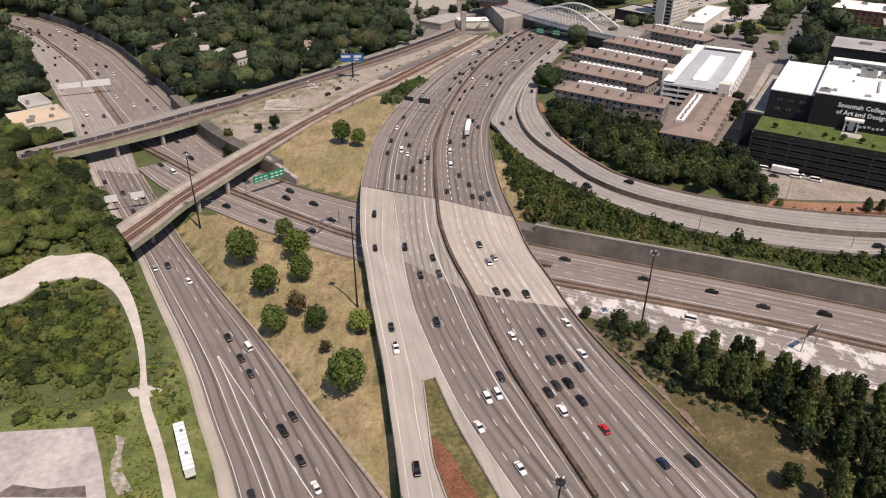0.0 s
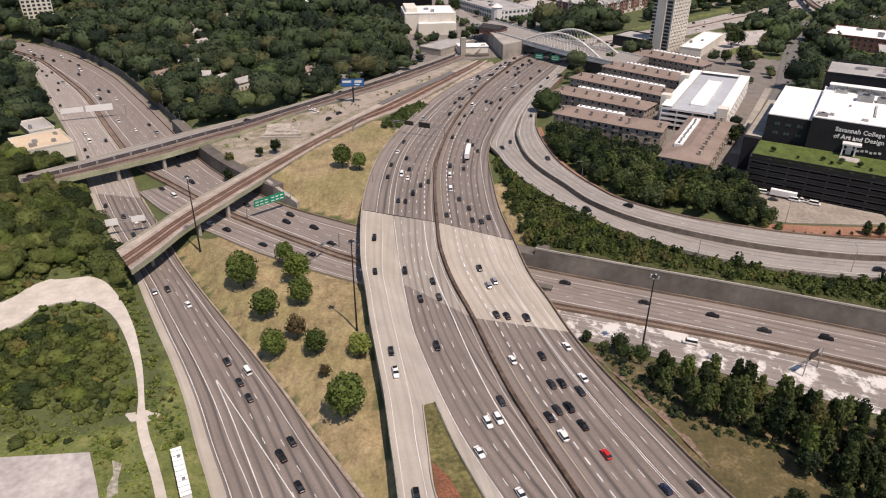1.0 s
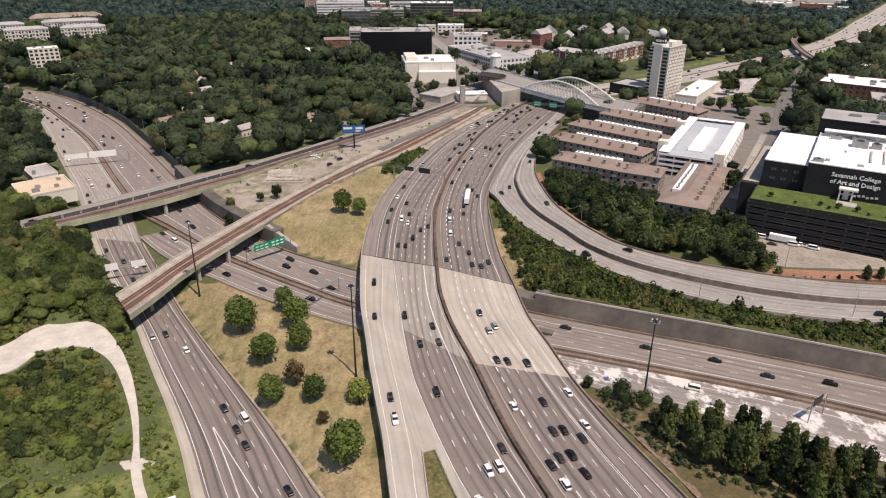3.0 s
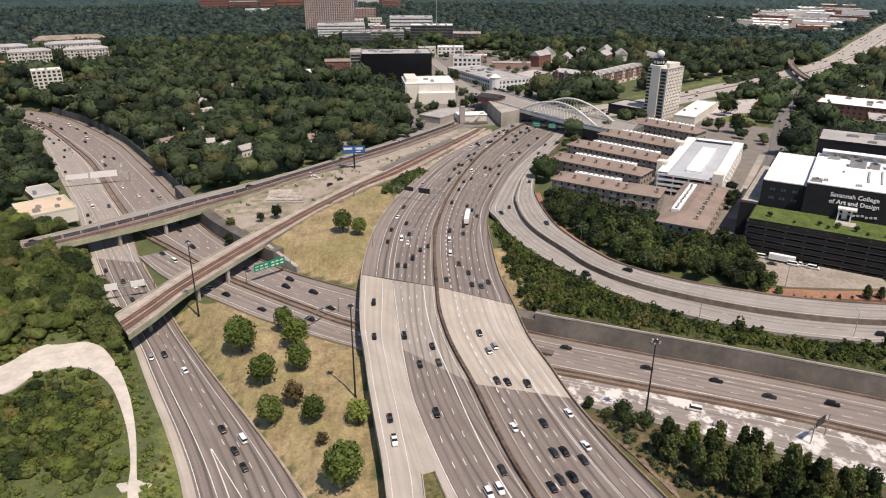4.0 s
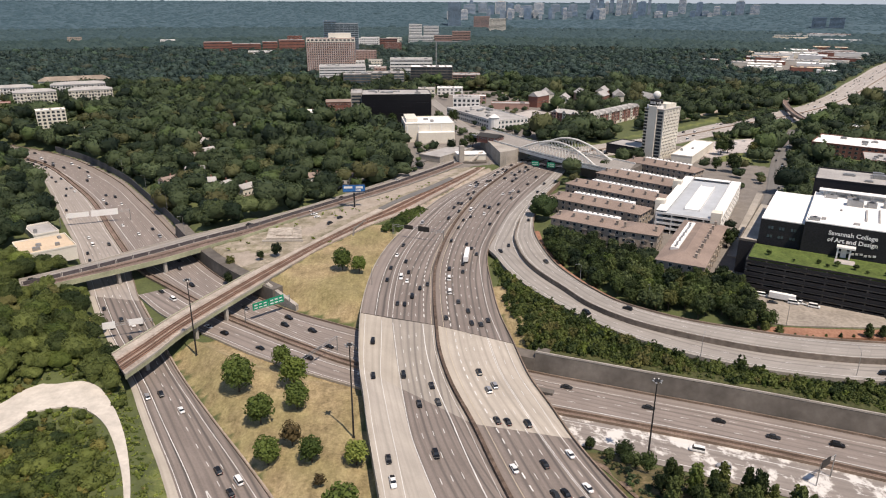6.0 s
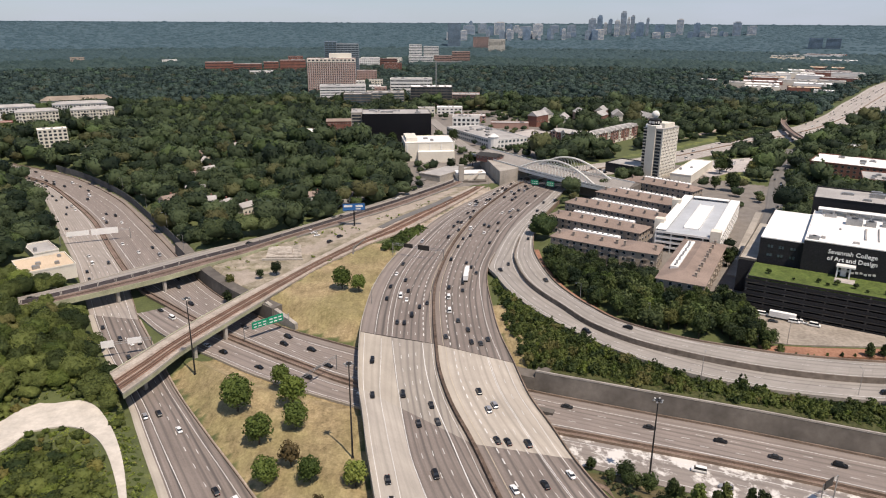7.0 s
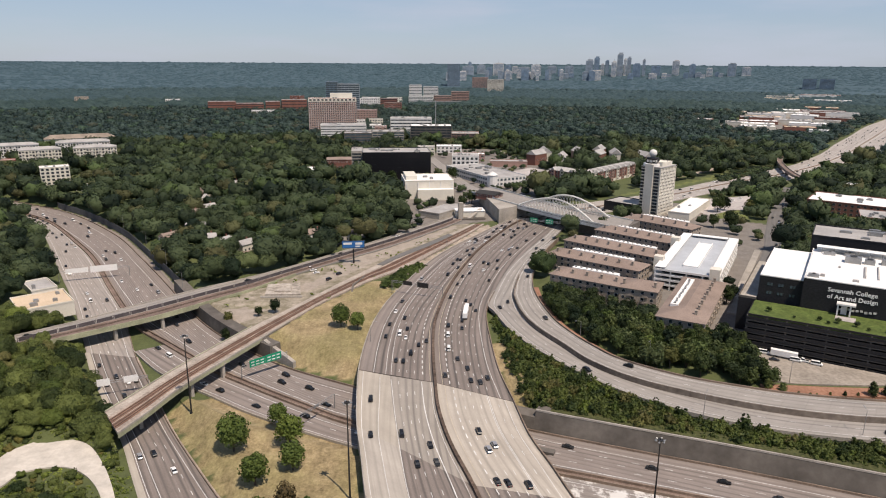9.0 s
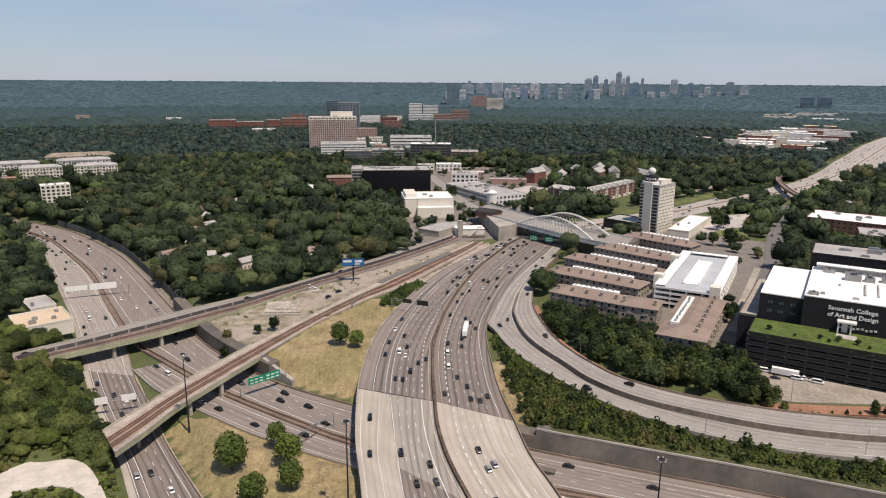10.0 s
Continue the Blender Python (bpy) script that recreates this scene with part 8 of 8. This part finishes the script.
board = thing("billboard", "blue billboard on a single dark post", "billboard", "", (-63.4, 473.0, 8), 8)
part("post", Shape().tube((0, 0, -0.5), (0, 0, 12), 0.6, 0.55, 10), STEEL_DARK, board)
part("panel", Shape().box(0, 0, 11.5, 16, 0.8, 5.4), STEEL_DARK, board)
part("poster", Shape().box(0, -0.45, 11.8, 15.5, 0.12, 4.8), BLUE_SIGN, board, "blue poster sheet")
part("sign_bars", Shape().box(-4, -0.55, 14.2, 6.0, 0.1, 1.5).box(3.8, -0.55, 14.0, 5.0, 0.1, 1.6).box(3.0, -0.55, 12.4, 3.5, 0.1, 0.8), WHITE_LINE, board, "pale illegible lettering")
part("catwalk", Shape().box(0, -1.0, 11.2, 15.5, 1.0, 0.12), STEEL_GALV, board)

van = thing("site_trailer", "long white site trailer parked on the grass", "trailer", "", (-70.4, 133.8, 3.2), -63)
part("body", Shape().box(0, 0, 0.8, 18.6, 2.7, 2.9), ROOF_WHITE, van)
roof = part("roof", Shape().box(0, 0, 3.7, 18.8, 2.9, 0.15), ROOF_WHITE, van)
for i in range(9):
    part("rib", Shape().box(-8 + i * 2, 0, 3.85, 0.12, 2.8, 0.06), STEEL_GALV, roof)
for i in (-5.5, 3.5):
    part("vent", Shape().box(i, 0.3, 3.85, 0.9, 0.9, 0.35), STEEL_GALV, roof)
for i in range(4):
    part("wheel", Shape().tube((6 - i * 1.3, -1.45, 0.45), (6 - i * 1.3, 1.45, 0.45), 0.45, 0.45, 12), TYRE, van)
for i in range(5):
    part("window", Shape().box(-8 + i * 4, -1.36, 2.0, 1.2, 0.1, 0.9), GLASS_DARK, van)
part("hitch", Shape().box(-10.2, 0, 0.6, 2.0, 0.5, 0.3), STEEL_DARK, van)
solid("tar_patch", Shape().prism([(-115, 119), (-91, 119), (-93, 122.8), (-103, 121.6), (-112, 123)], 3.0, 3.56), surface("tar_stained_paving", (0.1, 0.08, 0.075), (0.24, 0.2, 0.19), fine=0.5, coarse=0.2), "dark stained patch on the pale lot", "stain", "structure")
solid("soil_strip", ribbon(Shape(), [(47.0, 192), (53, 180.5), (59.5, 166.5), (68, 147.5), (73, 136)], [(48.4, 192.6), (55.4, 181), (62.6, 166.8), (70.2, 148.6), (73.4, 136.2)], lambda a, b: ground_height(a, b) + 0.15, 30, 1.2, 2), surface("rubble_soil", (0.1, 0.07, 0.05), (0.34, 0.25, 0.19), fine=0.9, coarse=0.2, stain=0.4, bump=0.8), "bare reddish soil and rubble along the freeway wall", "soil", "structure")
solid("gravel_patch", Shape().prism([(-91.4 + (5.0 + 0.7 * math.sin(3 * a)) * math.cos(a), 159.0 + (2.3 + 0.5 * math.sin(5 * a)) * math.sin(a)) for a in np.linspace(0, 2 * math.pi, 18, endpoint=False)], 2.0, 3.3), GRAVEL, "pale gravel spill beside the service road", "gravel", "structure")
solid("gravel_patch", Shape().prism(GRAVEL_SPOT[::-1], 2.0, 3.3), surface("weedy_gravel", (0.16, 0.15, 0.09), (0.52, 0.48, 0.42), fine=0.6, coarse=0.3, stain=0.3), "weedy pale gravel patch in the meadow", "gravel", "structure")


# ---------------------------------------------------------------- vehicles
def section(x, half, z0, z1, bulge=0.12):
    """One ring across a car body."""
    return [(x, -half * 0.86, z0), (x, -half, z0 + (z1 - z0) * 0.35), (x, -half * 0.97, z0 + (z1 - z0) * 0.75), (x, -half * 0.84, z1),
            (x, half * 0.84, z1), (x, half * 0.97, z0 + (z1 - z0) * 0.75), (x, half, z0 + (z1 - z0) * 0.35), (x, half * 0.86, z0)]


PAINTS = {"black": paint("black_car_paint", (0.006, 0.006, 0.007)), "white": paint("white_car_paint", (0.72, 0.72, 0.71)), "silver": paint("silver_car_paint", (0.36, 0.36, 0.37), 0.3, 0.4),
          "dark grey": paint("dark_grey_car_paint", (0.022, 0.023, 0.025)), "red": paint("red_car_paint", (0.5, 0.02, 0.02)), "dark blue": paint("dark_blue_car_paint", (0.015, 0.025, 0.06)), "maroon": paint("maroon_car_paint", (0.09, 0.012, 0.014))}
LAMP_CLEAR = paint("headlamp_plastic", (0.6, 0.6, 0.58), 0.15)
LAMP_RED = paint("tail_lamp_plastic", (0.3, 0.01, 0.01), 0.2)
CAR_GLASS = glass("car_glass", (0.012, 0.014, 0.016))
BODIES = {  # half width, bonnet height, roof height, nose, windscreen foot, roof front, roof rear, rear window foot, tail
    "sedan": (0.91, 0.88, 1.45, 2.35, 1.05, 0.35, -0.95, -1.65, -2.4),
    "suv": (0.97, 1.05, 1.78, 2.35, 1.15, 0.55, -1.75, -2.2, -2.45),
    "hatchback": (0.88, 0.9, 1.5, 2.0, 0.95, 0.3, -1.2, -1.85, -2.05),
    "pickup": (1.0, 1.1, 1.85, 2.8, 1.3, 0.75, -0.55, -0.8, -2.9),
    "van": (1.02, 1.2, 2.15, 2.6, 1.75, 1.2, -2.45, -2.6, -2.7)}


def vehicle(kind, colour, detail=True):
    half, bon, top, nose, foot, rf, rr, rear, tail = BODIES[kind]
    ob = thing(kind, f"{colour} {kind} driving on the freeway", "car", "traffic", (0, -400, -60))
    body = Shape().loft([section(nose, half * 0.82, 0.35, bon * 0.72), section(nose - 0.25, half * 0.95, 0.28, bon * 0.86), section(foot, half, 0.25, bon), section(0, half, 0.25, bon * 1.03), section(rear, half, 0.25, bon * (1.02 if kind != "pickup" else 0.98)), section(tail + 0.2, half * 0.96, 0.3, bon * 0.96), section(tail, half * 0.86, 0.38, bon * 0.8)])
    b = part("body", body, PAINTS[colour], ob, "", False)

    def ring(x, w, z):
        return [(x, -w, z), (x, w, z)]

    hg, ht = half * 0.9, half * 0.72
    part("glazing", Shape().loft([[(foot, -hg, bon * 0.99), (foot, hg, bon * 0.99), (rear, hg, bon * 0.99), (rear, -hg, bon * 0.99)], [(rf, -ht, top - 0.04), (rf, ht, top - 0.04), (rr, ht, top - 0.04), (rr, -ht, top - 0.04)]]), CAR_GLASS, ob, "dark tinted windows")
    part("roof", Shape().loft([[(rf + 0.05, -ht - 0.03, top - 0.05), (rf + 0.05, ht + 0.03, top - 0.05), (rr - 0.05, ht + 0.03, top - 0.05), (rr - 0.05, -ht - 0.03, top - 0.05)], [(rf - 0.08, -ht * 0.9, top), (rf - 0.08, ht * 0.9, top), (rr + 0.08, ht * 0.9, top), (rr + 0.08, -ht * 0.9, top)]]), PAINTS[colour], ob)
    if kind == "pickup":
        part("bed", Shape().box((rear + tail) / 2, 0, bon * 0.985, rear - tail - 0.5, half * 1.5, 0.03), TYRE, ob)
    if detail:
        for x in (nose - 0.9, tail + 0.9):
            for s in (-1, 1):
                wh = part("wheel", Shape().tube((x, s * (half - 0.2), 0.33), (x, s * (half + 0.02), 0.33), 0.33, 0.33, 12), TYRE, ob)
                part("rim", Shape().tube((x, s * (half - 0.05), 0.33), (x, s * (half + 0.03), 0.33), 0.2, 0.18, 8), STEEL_GALV, wh)
        for s in (-1, 1):
            part("headlight", Shape().box(nose - 0.12, s * half * 0.62, bon * 0.6, 0.18, 0.36, 0.16), LAMP_CLEAR, ob)
            part("tail_light", Shape().box(tail + 0.05, s * half * 0.66, bon * 0.66, 0.14, 0.3, 0.18), LAMP_RED, ob)
    return ob


FULL = {(k, c): vehicle(k, c) for k, c in (("sedan", "black"), ("sedan", "white"), ("sedan", "silver"), ("sedan", "dark grey"), ("suv", "black"), ("suv", "white"), ("suv", "dark grey"), ("hatchback", "dark blue"), ("hatchback", "red"), ("sedan", "maroon"), ("pickup", "black"), ("pickup", "white"), ("van", "white"))}
FAR_KIND = {(k, c): vehicle(k, c, False) for k, c in (("sedan", "black"), ("sedan", "white"), ("suv", "black"), ("suv", "silver"), ("sedan", "dark grey"), ("van", "white"))}
NEAR_LIST = [("sedan", "black")] * 5 + [("suv", "black")] * 5 + [("sedan", "dark grey")] * 3 + [("suv", "dark grey")] * 3 + [("sedan", "white")] * 3 + [("suv", "white")] * 2 + [("sedan", "silver")] * 2 + [("hatchback", "dark blue"), ("sedan", "maroon"), ("pickup", "black"), ("pickup", "white"), ("hatchback", "red"), ("van", "white")]
FAR_LIST = [("sedan", "black")] * 4 + [("suv", "black")] * 4 + [("sedan", "white")] * 2 + [("suv", "silver")] + [("sedan", "dark grey")] * 3 + [("van", "white")]
rc = random.Random(11)


def traffic(left, right, lanes, z, gap, away, first=0.0, near_limit=212.0, n=240):
    """Cars along lanes at shares of the way between two edges, with uneven gaps."""
    a, b = spline(left, n), spline(right, n)
    for f in lanes:
        p = a + (b - a) * f
        s = np.r_[0, np.cumsum(np.linalg.norm(np.diff(p, axis=0), axis=1))]
        u = first + rc.uniform(0, gap)
        while u < s[-1] - 6:
            x, y = np.interp(u, s, p[:, 0]), np.interp(u, s, p[:, 1])
            x2, y2 = np.interp(u + 3, s, p[:, 0]), np.interp(u + 3, s, p[:, 1])
            yaw = math.degrees(math.atan2(y2 - y, x2 - x)) + (0 if away else 180)
            d = math.hypot(x, y)
            if abs(x) < max(0.68 * y, 0.557 * y + 48) + 8 and y > 100:
                zz = z if not callable(z) else float(z(np.array([x]), np.array([y]))[0])
                src = FULL[rc.choice(NEAR_LIST)] if d < near_limit else FAR_KIND[rc.choice(FAR_LIST)]
                copy_thing(src, pose(x, y, zz, 0, 0, yaw + rc.uniform(-1, 1)))
            u += 8 + rc.expovariate(1.0 / gap)


traffic(EDGE, SOUTH_MED, (0.09, 0.26, 0.43, 0.6, 0.79), 8.0, 62, False)
traffic(SOUTH_MED, SOUTH_R, (0.18, 0.29, 0.4, 0.5, 0.61, 0.735, 0.83), 8.0, 62, True)
traffic(cut(M_LEFT, 0, 9), [(1.2, 114.0), (-4.2, 142.0), (-6.3, 159.5), (-12.0, 190.0), (-16.5, 212.0), (-21.0, 238.0), (-22.5, 265.0), (-24.2, 287.0)], (0.45,), 8.0, 45, False)
traffic(NORTH_L, NORTH_M, (0.28, 0.485, 0.585, 0.685, 0.79, 0.9), 8.2, 46, False, 5)
traffic(NORTH_M, NORTH_R, (0.15, 0.26, 0.385, 0.51, 0.64, 0.77), 8.2, 40, True, 5)
traffic(L_LEFT[8:], L_RIGHT[2:], (0.18, 0.43, 0.62, 0.78), 0.02, 42, False)
traffic(L_LEFT[:9], C_MED[1:7] + L_RIGHT[1:3], (0.21, 0.38, 0.54, 0.73), 0.02, 60, False)
traffic(C_UP, C_MED[1:], (0.275, 0.425, 0.575, 0.73), 0.02, 75, True)
traffic(C_MED[8:], C_LOW, (0.37, 0.67), 0.02, 75, False)
traffic(RA, RB, (0.35, 0.68), 8.32, 120, True)
traffic(RH_L, RH_R[1:], (0.32, 0.67), 10.02, 150, False)
traffic(BEYOND_LEFT[:15], BEYOND_RIGHT[:15], (0.08, 0.17, 0.26, 0.35, 0.56, 0.66, 0.76, 0.86), lambda a, b: ground_height(a, b) + 0.62, 85, True)
traffic(FAR_TRACK_LOW, FAR_TRACK_UP, (0.75,), 9.02, 110, True)
for x, y, turn in ((-89, 454, 30), (-86, 448, 30), (-75, 434, 60), (-70, 446, 55), (-92, 459, 20)):
    tagged(copy_thing(FULL[("sedan", "white") if x < -85 else ("suv", "dark grey")], pose(x, y, 8.15, 0, 0, turn)), "car parked on the gravel rail yard", "car", "parked vehicles")
for x, y, turn in ((300, 700, 20), (306, 712, 20), (318, 722, 20), (338, 735, 110), (345, 728, 110), (120, 900, 60), (128, 893, 60), (136, 884, 60), (143, 874, 60), (130, 860, 60), (138, 850, 60)):
    tagged(copy_thing(FAR_KIND[("sedan", "white") if turn == 20 else ("suv", "black")], pose(x, y, 8.9, 0, 0, turn)), "car parked on a pale town lot", "car", "parked vehicles")
traffic([(216, 455), (248, 512), (280, 578), (317, 652), (342, 694), (370, 742)], [(227, 450), (259, 507), (292, 572), (329, 645), (353, 690), (382, 738)], (0.3, 0.72), 8.37, 34, True)
for u, v, kind, turn in ((2, -31.5, ("van", "white"), 0), (9.5, -31.5, ("van", "white"), 4), (27, -32, ("pickup", "white"), 175), (33, -33, ("van", "white"), 0), (15, -38, ("sedan", "dark grey"), 10), (24, -33.5, ("van", "white"), 2)):
    o = copy_thing(FULL[kind], pose(*campus(u, v, 8.64), 0, 0, -31 + turn))
    tagged(o, f"{kind[1]} {kind[0]} parked in the pale yard", "car", "parked vehicles")
bus = thing("box_trailer", "white box trailer parked below the dark deck", "trailer", "", campus(18.5, -32.3, 8.63), -31)
part("body", Shape().box(0, 0, 1.0, 12, 2.5, 2.8), ROOF_WHITE, bus)
for i in (-4.5, -3.2, 4.2):
    part("wheel", Shape().tube((i, -1.2, 0.5), (i, 1.2, 0.5), 0.5, 0.5, 12), TYRE, bus)
lorry = thing("semi_truck", "white box semi truck on the main freeway", "truck", "traffic", (14.0, 372.0, 8.2), 84)
part("box", Shape().box(-3.5, 0, 1.2, 14.5, 2.55, 2.8), ROOF_WHITE, lorry)
part("cab", Shape().box(6.4, 0, 0.9, 3.4, 2.4, 2.6, 0, 0.9), PAINTS["white"], lorry)
part("windscreen", Shape().box(7.95, 0, 2.2, 0.4, 2.1, 0.9), CAR_GLASS, lorry)
for x in (6.6, 2.6, 1.4, -8.2, -9.5):
    part("wheel", Shape().tube((x, -1.25, 0.5), (x, 1.25, 0.5), 0.5, 0.5, 12), TYRE, lorry)
for src in list(FULL.values()) + list(FAR_KIND.values()):
    for o in (*src.children_recursive, src):
        bpy.data.objects.remove(o)
